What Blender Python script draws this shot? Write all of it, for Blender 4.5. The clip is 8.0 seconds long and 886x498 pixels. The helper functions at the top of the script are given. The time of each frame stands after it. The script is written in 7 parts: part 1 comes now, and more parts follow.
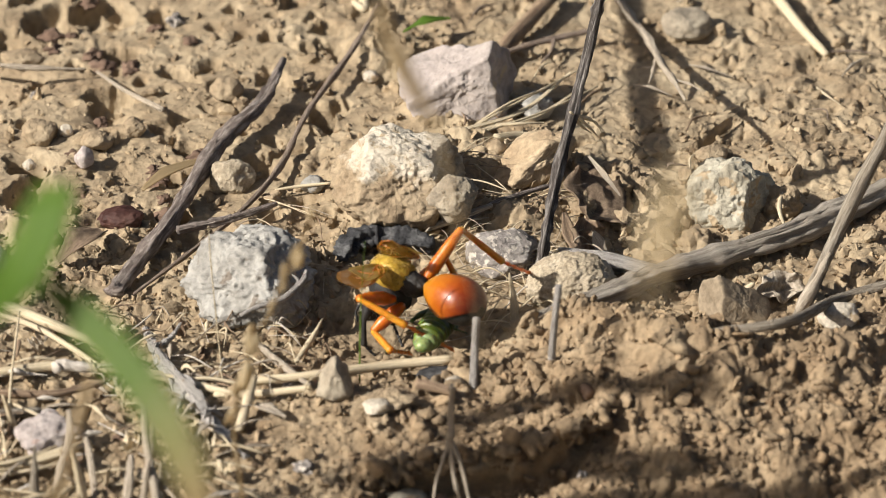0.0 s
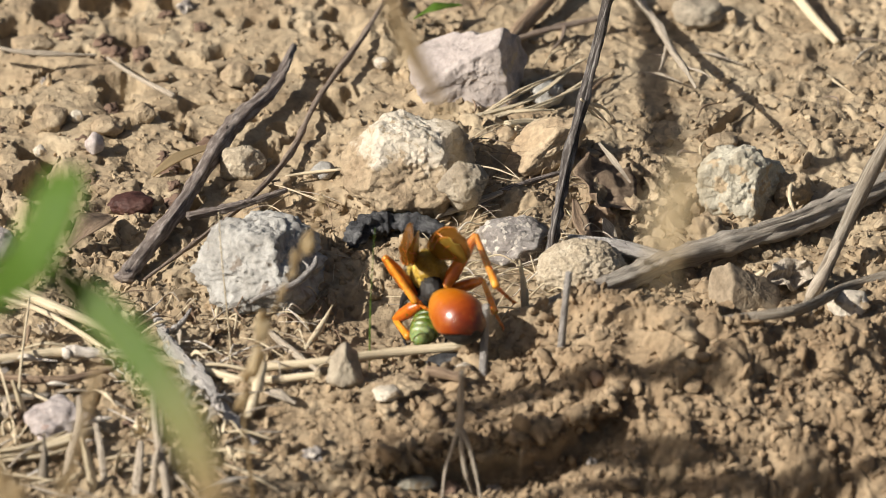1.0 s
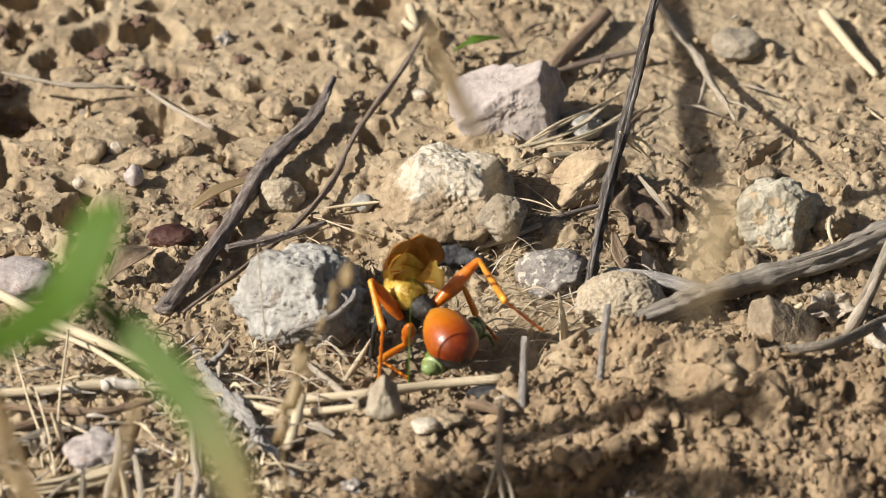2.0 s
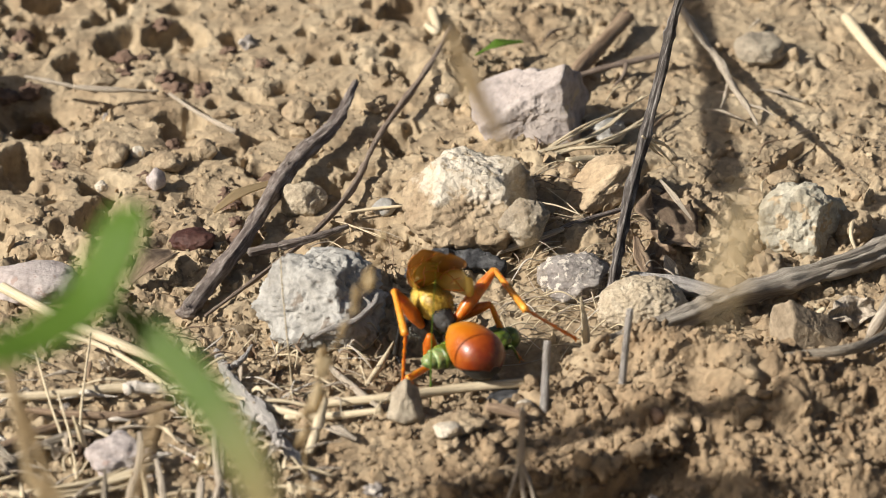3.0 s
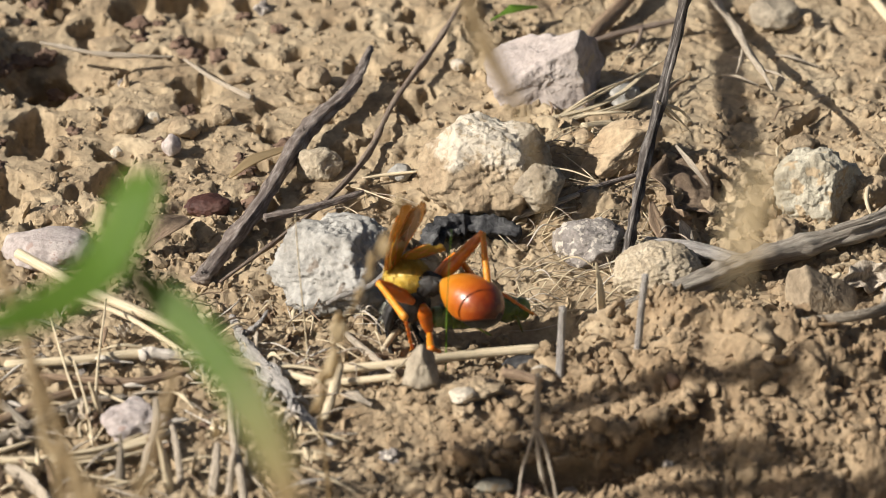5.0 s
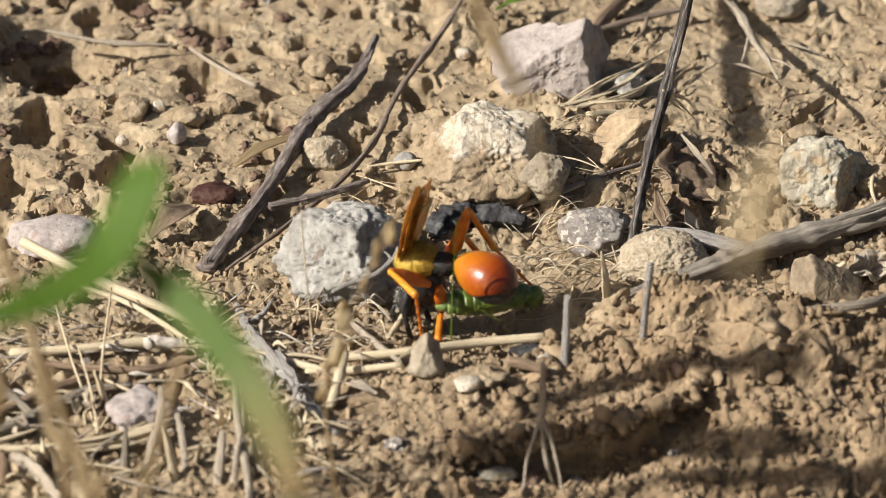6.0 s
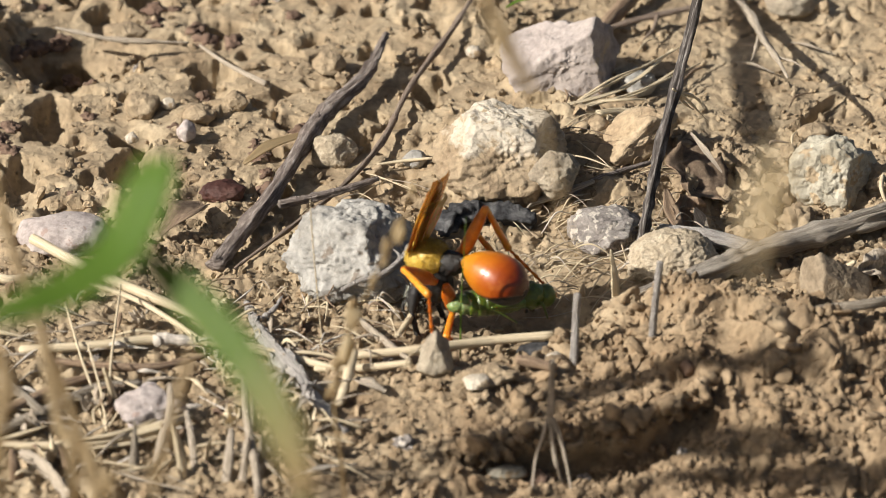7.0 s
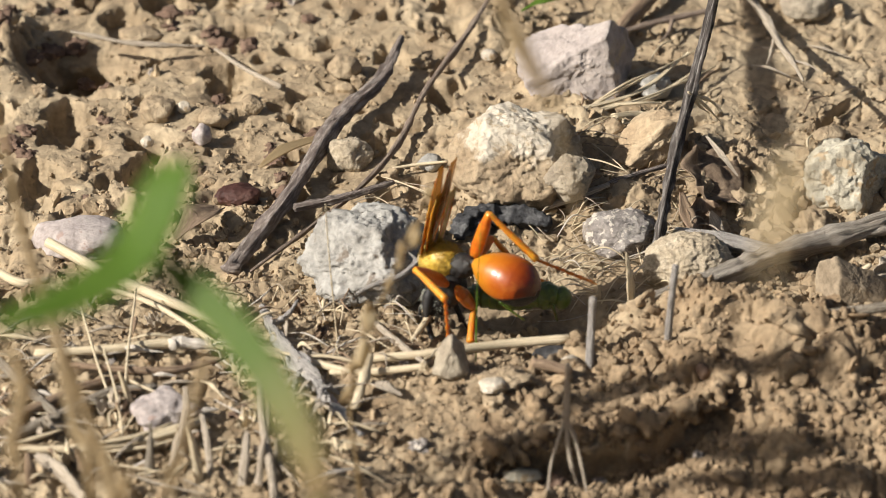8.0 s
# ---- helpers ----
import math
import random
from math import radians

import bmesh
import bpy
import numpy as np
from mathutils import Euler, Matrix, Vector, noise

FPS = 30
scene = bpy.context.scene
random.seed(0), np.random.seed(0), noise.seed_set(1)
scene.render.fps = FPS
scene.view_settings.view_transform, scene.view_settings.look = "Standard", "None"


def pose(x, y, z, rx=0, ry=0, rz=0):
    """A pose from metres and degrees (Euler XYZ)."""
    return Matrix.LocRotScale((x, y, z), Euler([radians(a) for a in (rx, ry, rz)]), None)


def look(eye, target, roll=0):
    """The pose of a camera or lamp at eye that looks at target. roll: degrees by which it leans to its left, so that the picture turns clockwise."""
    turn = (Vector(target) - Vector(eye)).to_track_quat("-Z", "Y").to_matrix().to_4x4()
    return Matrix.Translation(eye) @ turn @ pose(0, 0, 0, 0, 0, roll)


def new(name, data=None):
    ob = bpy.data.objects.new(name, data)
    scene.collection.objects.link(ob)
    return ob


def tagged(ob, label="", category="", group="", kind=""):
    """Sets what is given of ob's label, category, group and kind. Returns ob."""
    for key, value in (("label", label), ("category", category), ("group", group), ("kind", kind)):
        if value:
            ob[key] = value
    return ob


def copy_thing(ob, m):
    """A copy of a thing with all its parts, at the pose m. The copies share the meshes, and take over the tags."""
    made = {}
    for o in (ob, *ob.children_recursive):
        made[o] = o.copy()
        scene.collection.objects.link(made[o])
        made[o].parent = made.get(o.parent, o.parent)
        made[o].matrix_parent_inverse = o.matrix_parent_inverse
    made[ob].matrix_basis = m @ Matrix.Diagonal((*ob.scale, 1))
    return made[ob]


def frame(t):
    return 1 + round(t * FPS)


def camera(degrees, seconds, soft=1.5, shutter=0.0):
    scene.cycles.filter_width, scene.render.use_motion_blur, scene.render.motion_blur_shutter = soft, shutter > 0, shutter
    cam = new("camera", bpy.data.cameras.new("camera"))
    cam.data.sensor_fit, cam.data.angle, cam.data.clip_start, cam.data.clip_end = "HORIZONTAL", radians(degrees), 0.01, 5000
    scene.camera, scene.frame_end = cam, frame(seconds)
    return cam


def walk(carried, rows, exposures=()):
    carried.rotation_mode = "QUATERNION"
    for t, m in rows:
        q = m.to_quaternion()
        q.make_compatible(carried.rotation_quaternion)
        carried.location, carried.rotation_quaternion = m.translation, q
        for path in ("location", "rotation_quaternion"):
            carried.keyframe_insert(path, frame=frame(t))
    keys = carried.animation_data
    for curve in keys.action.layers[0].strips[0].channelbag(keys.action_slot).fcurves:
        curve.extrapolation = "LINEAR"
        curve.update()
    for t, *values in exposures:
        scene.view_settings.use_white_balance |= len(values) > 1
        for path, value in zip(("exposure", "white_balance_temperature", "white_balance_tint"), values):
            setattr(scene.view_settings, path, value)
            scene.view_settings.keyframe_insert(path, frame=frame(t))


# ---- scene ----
# A digger wasp with its green prey among stones, twigs and clods of dry soil. Shapes below are in millimetres.
cam = camera(6.4, 8.0, soft=0.8)
walk(cam, [
    (0, pose(0, -0.866, 0.5, 60.1810, -0.0829, -0.7555)),
    (0.2, pose(0, -0.866, 0.5, 60.1834, -0.0976, -0.7517)),
    (0.5, pose(0, -0.866, 0.5, 60.1498, -0.1186, -0.7440)),
    (0.7, pose(0, -0.866, 0.5, 60.1396, -0.1311, -0.6731)),
    (0.9, pose(0, -0.866, 0.5, 60.1118, -0.1493, -0.6121)),
    (1, pose(0, -0.866, 0.5, 60.0850, -0.1783, -0.6160)),
    (1.1, pose(0, -0.866, 0.5, 60.0752, -0.1651, -0.6221)),
    (1.3, pose(0, -0.866, 0.5, 60.0951, -0.1436, -0.6431)),
    (1.5, pose(0, -0.866, 0.5, 60.1485, -0.1461, -0.7054)),
    (1.7, pose(0, -0.866, 0.5, 60.2057, -0.1499, -0.6165)),
    (1.8, pose(0, -0.866, 0.5, 60.2345, -0.1342, -0.5414)),
    (1.9, pose(0, -0.866, 0.5, 60.2714, -0.1143, -0.4593)),
    (2, pose(0, -0.866, 0.5, 60.3188, -0.0778, -0.3482)),
    (2.2, pose(0, -0.866, 0.5, 60.3982, -0.0298, -0.2311)),
    (3.3, pose(0, -0.866, 0.5, 60.2684, -0.0816, -0.1333)),
    (3.5, pose(0, -0.866, 0.5, 60.1824, -0.0683, -0.0763)),
    (3.7, pose(0, -0.866, 0.5, 60.1419, -0.0580, -0.0624)),
    (3.8, pose(0, -0.866, 0.5, 60.0888, -0.0571, -0.0629)),
    (4, pose(0, -0.866, 0.5, 60.0430, -0.0727, -0.0939)),
    (4.2, pose(0, -0.866, 0.5, 59.9740, -0.0241, -0.1133)),
    (4.5, pose(0, -0.866, 0.5, 59.9892, 0.0600, -0.1230)),
    (4.7, pose(0, -0.866, 0.5, 60.0999, 0.0538, -0.1183)),
    (5.8, pose(0, -0.866, 0.5, 60.0717, 0.0388, -0.0591)),
    (5.9, pose(0, -0.866, 0.5, 60.0473, 0.0395, -0.0502)),
    (6, pose(0, -0.866, 0.5, 60.0168, 0.0323, -0.0549)),
    (6.2, pose(0, -0.866, 0.5, 60.0026, 0.0186, -0.0343)),
    (6.5, pose(0, -0.866, 0.5, 60.0000, 0.0000, -0.0000)),
    (7, pose(0, -0.866, 0.5, 60.0028, -0.0478, 0.0701)),
    (7.2, pose(0, -0.866, 0.5, 60.0075, -0.0602, 0.0456)),
    (7.5, pose(0, -0.866, 0.5, 59.9603, -0.0676, 0.0281)),
    (7.7, pose(0, -0.866, 0.5, 59.9951, -0.0407, 0.0536)),
    (8, pose(0, -0.866, 0.5, 60.0276, 0.0345, 0.1521)),
])
cam.data.dof.use_dof = True
cam.data.dof.focus_distance = 1.006
cam.data.dof.aperture_fstop = 38.0

# ---- light ----
SUN = Vector((-0.75, -0.28, 0.58)).normalized()
world = bpy.data.worlds.new("sky")
scene.world = world
world.use_nodes = True
sky = world.node_tree.nodes.new("ShaderNodeTexSky")
sky.sky_type, sky.sun_disc = "NISHITA", False
sky.dust_density, sky.ozone_density = 4.0, 0.4
sky.sun_elevation = math.asin(SUN.z)
sky.sun_rotation = math.atan2(SUN.x, SUN.y)
world.node_tree.nodes["Background"].inputs[1].default_value = 0.035
world.node_tree.links.new(sky.outputs[0], world.node_tree.nodes["Background"].inputs[0])
sun = new("sun", bpy.data.lights.new("sun", "SUN"))
sun.data.energy, sun.data.angle, sun.data.color = 4.2, radians(0.55), (1.0, 0.945, 0.865)
sun.matrix_world = look(SUN * 3, (0, 0, 0))
scene.view_settings.exposure = 0.775


# ---- ground shape ----
def hashed(i, j, seed):
    """Lattice noise, 0 to 1."""
    n = (np.asarray(i).astype(np.int64) * 73856093) ^ (np.asarray(j).astype(np.int64) * 19349663) ^ (seed * 83492791)
    n = ((n ^ (n >> 13)) & 0x3FFFFFFF) * 1274126177
    n = (n ^ (n >> 16)) & 0xFFFFFF
    return n / float(0xFFFFFF)


def smooth(x, y, cell, seed):
    """Soft noise of that cell size, -1 to 1."""
    u, v = np.asarray(x) / cell, np.asarray(y) / cell
    i, j = np.floor(u), np.floor(v)
    f, g = u - i, v - j
    f, g = f * f * (3 - 2 * f), g * g * (3 - 2 * g)
    a = hashed(i, j, seed) * (1 - f) + hashed(i + 1, j, seed) * f
    b = hashed(i, j + 1, seed) * (1 - f) + hashed(i + 1, j + 1, seed) * f
    return 2 * (a * (1 - g) + b * g) - 1


def step(a, b, v):
    s = np.clip((v - a) / (b - a), 0, 1)
    return s * s * (3 - 2 * s)


def heap(x, y, cx, cy, rx, ry, high, turn=0.0):
    c, s = math.cos(math.radians(turn)), math.sin(math.radians(turn))
    u, v = (x - cx) * c + (y - cy) * s, -(x - cx) * s + (y - cy) * c
    return high * np.exp(-((u / rx) ** 2 + (v / ry) ** 2))


def lip_line(x, y):
    """How far a place lies behind the crumbling lip of the bank, and how deep the bank is undercut there, 0 to 1."""
    edge = np.interp(x, (-8, 3, 15, 22, 27, 33), (-52, -47.8, -45.6, -44.6, -42.6, -38.5))
    v = y - edge + 1.1 * smooth(x, y, 5, 85) + 0.5 * smooth(x, y, 2, 86)
    return v, np.interp(x, (-7, 3, 11, 26, 31, 35), (0, 0.45, 1, 1, 0.5, 0)) * step(-40, -20, v) * step(26, 8, v)


def level(x, y):
    """The large forms of the ground: the bank in front, the hollow with the wasp, the rise behind."""
    x, y = np.asarray(x, float), np.asarray(y, float)
    z = 0.9 * smooth(x, y, 34, 3) + 0.35 * smooth(x + 7, y, 13, 4)
    crest = -21.5 + 2.0 * smooth(x, 0, 17, 9) - 5.5 * step(33, 42, x)
    along = step(2, 33, x + 0.25 * y)
    bank = along * step(crest + 11, crest - 2, y) * (8.8 - 0.15 * np.clip(crest - y, 0, 90) - 0.10 * np.clip(x - 24, 0, 90))
    wx, wy = x + 2.5 * smooth(x, y, 6, 81), y + 2.5 * smooth(x, y, 6, 82)
    knobs = np.abs(smooth(wx, wy, 9, 83)) + 0.6 * np.abs(smooth(wx, wy, 4.5, 84))
    z = z + bank + step(1, 6, bank) * (2.5 * knobs - 1.1) + heap(x, y, 33, -22.5, 5.5, 4.5, 1.6) + heap(x, y, 62, -26, 14, 7, 1.5)
    z = z + heap(x, y, 4, -36, 12, 7, 3.4)
    v, deep = lip_line(x, y)
    z = z + deep * (1.3 * np.exp(-((v - 1.8) / 2.4) ** 2) - 3.8 * step(0.5, -0.6, v) * step(-8.5, -2.2, v))
    z = z - step(-40, -58, y) * np.clip(x + 4, 0, 90) * 0.12
    z = z - heap(x, y, 48.1, 36.2, 3.8, 0.34, 3.4, 55) - heap(x, y, 53, 44, 5, 0.35, 1.0, 20)
    z = z - heap(x, y, 36.5, 11, 4.5, 6, 2.0)
    z = z - heap(x, y, -50.0, 52, 8.0, 5.6, 6.5) + heap(x, y, -60, 53, 3.5, 7, 6.5) - heap(x, y, -44, 61, 4, 2.2, 2.2, 25) - heap(x, y, -31, 41, 2.6, 1.8, 1.8) - heap(x, y, -27, 26, 3.5, 2.4, 1.6)
    mx, my = x + 1.1 * smooth(x, y, 5, 87) + 0.5 * smooth(x, y, 1.8, 88), y + 1.3 * smooth(x, y, 4, 89) + 0.7 * smooth(x, y, 1.6, 90) + 0.3 * smooth(x, y, 0.8, 91)
    z = z + 2.6 * np.exp(-(((mx - 8.0) / 11.2) ** 2 + ((my - 22.0) / 9.0) ** 2) ** 1.5) + heap(mx, my, 21, 24, 10, 8, 2.6) + heap(mx, my, 8, 15, 9, 3.6, 1.8) + heap(x, y, 11, 40, 8, 4, 2.2) + heap(mx, my, 20.5, 11, 5.5, 4.5, 3.2)
    z = z - heap(x, y, 6, -13, 14, 8, 2.2) - heap(x, y, 15, -15, 6, 5, 1.6)
    return z + 0.03 * np.clip(y - 20, 0, 120)


def lumps(x, y, cell, seed, fill):
    """Rounded clods half sunk in the ground."""
    gx, gy = np.floor(x / cell), np.floor(y / cell)
    best = np.zeros_like(x)
    for i in (-1, 0, 1):
        for j in (-1, 0, 1):
            ci, cj = gx + i, gy + j
            px = (ci + 0.5 + 0.9 * (hashed(ci, cj, seed) - 0.5)) * cell
            py = (cj + 0.5 + 0.9 * (hashed(ci, cj, seed + 1) - 0.5)) * cell
            r = cell * (0.18 + 0.42 * hashed(ci, cj, seed + 2)) * (hashed(ci, cj, seed + 3) < fill)
            best = np.maximum(best, np.sqrt(np.maximum(r * r - (x - px) ** 2 - (y - py) ** 2, 0)))
    return best


def clay(x, y):
    """1 where the soil is a smooth hard crust."""
    return np.clip(heap(x, y, 45, 60, 30, 34, 1.25) + heap(x, y, -8, 92, 10, 16, 0.8), 0, 1)


def grain(x, y):
    """The small relief of the soil: crumbs of all sizes, broken up by pits."""
    wx = x + 1.1 * smooth(x, y, 4.1, 20) + 0.7 * smooth(x, y, 1.9, 21) + 0.34 * smooth(x, y, 0.8, 23)
    wy = y + 1.1 * smooth(x, y, 4.1, 24) + 0.7 * smooth(x, y, 1.9, 22) + 0.34 * smooth(x, y, 0.8, 25)
    rough = 1 - 0.5 * clay(x, y)
    patch = np.clip(0.6 + 0.9 * smooth(x, y, 15, 71), 0.2, 1) * (1 - heap(x, y, 6, -13, 12, 7, 0.6)) * (1 - heap(x, y, 19, -3, 11, 8, 0.55)) * (1 - heap(x, y, -38, -18, 20, 15, 0.6))
    z = patch * (1.5 * np.abs(smooth(wx, wy, 6.5, 11)) + 1.25 * np.abs(smooth(wx + 9, wy, 3.1, 12))) + 0.55 * np.abs(smooth(wx, wy + 5, 1.7, 13)) + 0.22 * np.abs(smooth(wx, wy, 0.95, 14)) + 0.10 * smooth(wx, wy, 0.55, 17) - 0.75
    z = z + patch * (0.5 * lumps(wx, wy, 5.5, 31, 0.22) + 0.7 * lumps(wx, wy, 2.4, 41, 0.42)) + 0.36 * lumps(wx, wy, 1.25, 51, 0.45)
    slope = step(4, 24, y) * step(16, -6, x)
    z = z * (1 - 0.58 * slope) - (1 - 0.6 * slope) * 1.05 * np.clip(smooth(wx, wy + 3, 5.2, 73) + 0.5 * smooth(wx, wy, 2.3, 74) - 0.28, 0, 0.8)
    z = z - slope * (1.5 * lumps(wx, wy, 6.2, 73, 0.3 + 0.35 * step(-30, -48, x)) + 1.3 * lumps(wx + 2, wy, 3.4, 63, 0.3))
    dug = step(-16, -25, y) * step(8, 22, x)
    z = z * (1 - 0.35 * dug) + dug * (0.35 * lumps(wx + 3, wy, 8.5, 33, 0.4) + 0.25 * lumps(wx, wy + 2, 4.2, 35, 0.5) + 0.5 * np.abs(smooth(wx + 3, wy, 2.4, 15)) + 0.35 * np.abs(smooth(wx, wy + 3, 1.3, 16)) + 0.2 * lumps(wx, wy, 2.3, 37, 0.45) + 0.28 * np.abs(smooth(wx, wy, 0.75, 18)) + 0.14 * smooth(wx, wy, 0.5, 19) - 0.6)
    crack = np.abs(smooth(wx * 0.8, wy * 0.55, 12, 61) + 0.12 * smooth(x, y, 2.0, 62))
    return z * rough - 0.9 * clay(x, y) * np.exp(-(crack / 0.02) ** 2) - 0.45


def ground_at(x, y):
    return float(level(x, y))


# ---- materials ----
def nodes_of(name):
    m = bpy.data.materials.new(name)
    m.use_nodes = True
    t = m.node_tree
    return m, t, t.nodes["Principled BSDF"]


def noise_node(t, vec, scale, detail=6.0, rough=0.6, distort=0.0):
    n = t.nodes.new("ShaderNodeTexNoise")
    n.inputs["Scale"].default_value, n.inputs["Detail"].default_value = scale, detail
    n.inputs["Roughness"].default_value, n.inputs["Distortion"].default_value = rough, distort
    t.links.new(vec, n.inputs["Vector"])
    return n.outputs["Fac"]


def ramp_node(t, fac, stops):
    r = t.nodes.new("ShaderNodeValToRGB")
    els = r.color_ramp.elements
    while len(els) < len(stops):
        els.new(0.5)
    for e, (p, c) in zip(els, stops):
        e.position, e.color = p, (*c, 1) if len(c) == 3 else c
    t.links.new(fac, r.inputs[0])
    return r.outputs[0]


def mixed(t, kind, fac, a, b):
    n = t.nodes.new("ShaderNodeMix")
    n.data_type, n.blend_type = "RGBA", kind
    for value, slot in ((fac, 0), (a, 6), (b, 7)):
        if hasattr(value, "links"):
            t.links.new(value, n.inputs[slot])
        else:
            n.inputs[slot].default_value = value if slot == 0 else (*value, 1)
    return n.outputs[2]


def surface(name, dark, mid, light, scale=200.0, fleck=None, rough=0.9, bump=0.5, depth=0.0004, vary=0.0, coat=0.0, streak=None,
            spec=0.3, through_light=0.0):
    """A rough natural surface: three tones at two sizes, flecks, fine relief. streak: the grain runs along the length."""
    m, t, b = nodes_of(name)
    co = t.nodes.new("ShaderNodeTexCoord")
    vec = co.outputs["Object"]
    if streak:
        mp = t.nodes.new("ShaderNodeMapping")
        mp.inputs["Scale"].default_value = (streak[0], streak[1], 1)
        t.links.new(co.outputs["UV"], mp.inputs[0])
        vec = mp.outputs[0]
    big = noise_node(t, vec, scale, 5, 0.55)
    small = noise_node(t, vec, scale * 6.3, 6, 0.65)
    col = ramp_node(t, big, [(0.3, dark), (0.5, mid), (0.7, light)])
    shade = ramp_node(t, small, [(0.28, (0.55, 0.55, 0.55)), (0.5, (0.95, 0.95, 0.95)), (0.72, (1.3, 1.3, 1.3))])
    col = mixed(t, "MULTIPLY", 0.8, col, shade)
    if fleck:
        spots = ramp_node(t, noise_node(t, vec, scale * 2.7, 3, 0.5), [(fleck[1], (0, 0, 0)), (fleck[1] + 0.06, (1, 1, 1))])
        col = mixed(t, "MIX", spots, col, fleck[0])
    if vary:
        info = t.nodes.new("ShaderNodeNewGeometry")
        tone = ramp_node(t, info.outputs["Random Per Island"], [(0.0, (1 - vary,) * 3), (0.55, (1.0, 1.0, 1.0)), (0.9, (1 + vary, 1 + 0.9 * vary, 1 + 0.8 * vary)),
                                                                 (1.0, (1 + 1.3 * vary, 1 + 1.3 * vary, 1 + 1.4 * vary))])
        col = mixed(t, "MULTIPLY", 1.0, col, tone)
    t.links.new(col, b.inputs["Base Color"])
    b.inputs["Roughness"].default_value, b.inputs["Coat Weight"].default_value = rough, coat
    b.inputs["Specular IOR Level"].default_value = spec
    if through_light:
        b.inputs["Subsurface Weight"].default_value = through_light
        b.inputs["Subsurface Radius"].default_value, b.inputs["Subsurface Scale"].default_value = (1.0, 0.38, 0.12), 0.002
    bp = t.nodes.new("ShaderNodeBump")
    bp.inputs["Strength"].default_value, bp.inputs["Distance"].default_value = bump, depth
    fine = noise_node(t, vec, scale * 23, 4, 0.6)
    both = t.nodes.new("ShaderNodeMath")
    both.operation = "MULTIPLY_ADD"
    t.links.new(fine, both.inputs[0])
    both.inputs[1].default_value = 0.45
    t.links.new(small, both.inputs[2])
    t.links.new(both.outputs[0], bp.inputs["Height"])
    t.links.new(bp.outputs[0], b.inputs["Normal"])
    return m


def bank_shade_tint(m):
    """The dug bank is a little redder, and darkened to carry part of its shade; its edge is ragged."""
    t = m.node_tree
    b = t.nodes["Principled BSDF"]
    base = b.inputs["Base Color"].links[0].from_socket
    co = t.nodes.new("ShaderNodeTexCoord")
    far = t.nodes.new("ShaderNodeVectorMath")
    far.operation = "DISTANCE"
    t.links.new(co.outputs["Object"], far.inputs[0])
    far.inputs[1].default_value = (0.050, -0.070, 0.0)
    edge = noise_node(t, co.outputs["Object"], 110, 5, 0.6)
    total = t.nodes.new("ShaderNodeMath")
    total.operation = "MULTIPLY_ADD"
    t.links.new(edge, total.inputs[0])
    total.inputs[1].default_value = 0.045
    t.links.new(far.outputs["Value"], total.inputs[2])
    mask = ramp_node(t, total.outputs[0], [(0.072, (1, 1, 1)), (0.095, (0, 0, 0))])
    # part of the bank's shade is multiplied into its colour
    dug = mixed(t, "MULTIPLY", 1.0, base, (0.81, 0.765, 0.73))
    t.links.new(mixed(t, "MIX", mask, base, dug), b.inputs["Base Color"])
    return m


SOIL = surface("dry_soil", (0.240, 0.174, 0.106), (0.35, 0.271, 0.174), (0.44, 0.355, 0.238), 110, bump=0.65, depth=0.0007)
bank_shade_tint(SOIL)
CRUMB = surface("soil_crumbs", (0.230, 0.165, 0.100), (0.342, 0.263, 0.168), (0.43, 0.345, 0.232), 160, bump=0.8, depth=0.0005, vary=0.22)
bank_shade_tint(CRUMB)
CLOD = surface("hard_clod", (0.29, 0.213, 0.135), (0.37, 0.285, 0.185), (0.44, 0.352, 0.24), 150, bump=1.0, depth=0.0005)
PALE = surface("chalky_stone", (0.44, 0.375, 0.29), (0.58, 0.515, 0.415), (0.68, 0.61, 0.50), 260, fleck=((0.40, 0.30, 0.19), 0.57), bump=1.0, depth=0.0003)
GREY = surface("pitted_grey_stone", (0.24, 0.228, 0.204), (0.35, 0.337, 0.308), (0.44, 0.427, 0.395), 150, fleck=((0.20, 0.17, 0.14), 0.62), bump=1.0, depth=0.0003)
LILAC = surface("lilac_grey_stone", (0.33, 0.28, 0.26), (0.43, 0.375, 0.35), (0.52, 0.465, 0.43), 230, fleck=((0.33, 0.25, 0.22), 0.62), bump=0.6)
CRUST = surface("crusted_clod", (0.30, 0.222, 0.142), (0.39, 0.302, 0.198), (0.46, 0.37, 0.255), 170, bump=1.0, depth=0.0005)


def crusted(m, low, high, colours):
    """A chalky deposit with a ragged edge on the upper part of a stone."""
    t = m.node_tree
    b = t.nodes["Principled BSDF"]
    base = b.inputs["Base Color"].links[0].from_socket
    co = t.nodes.new("ShaderNodeTexCoord")
    xyz = t.nodes.new("ShaderNodeSeparateXYZ")
    t.links.new(co.outputs["Object"], xyz.inputs[0])
    rag = t.nodes.new("ShaderNodeMath")
    rag.operation = "MULTIPLY_ADD"
    t.links.new(noise_node(t, co.outputs["Object"], 190, 7, 0.68), rag.inputs[0])
    rag.inputs[1].default_value = 0.009
    t.links.new(xyz.outputs[2], rag.inputs[2])
    span = t.nodes.new("ShaderNodeMapRange")
    span.inputs[1].default_value, span.inputs[2].default_value = low, high
    t.links.new(rag.outputs[0], span.inputs[0])
    chalk = ramp_node(t, noise_node(t, co.outputs["Object"], 700, 5, 0.6), [(0.34, colours[0]), (0.46, colours[1]), (0.68, colours[2])])
    t.links.new(mixed(t, "MIX", span.outputs[0], base, chalk), b.inputs["Base Color"])


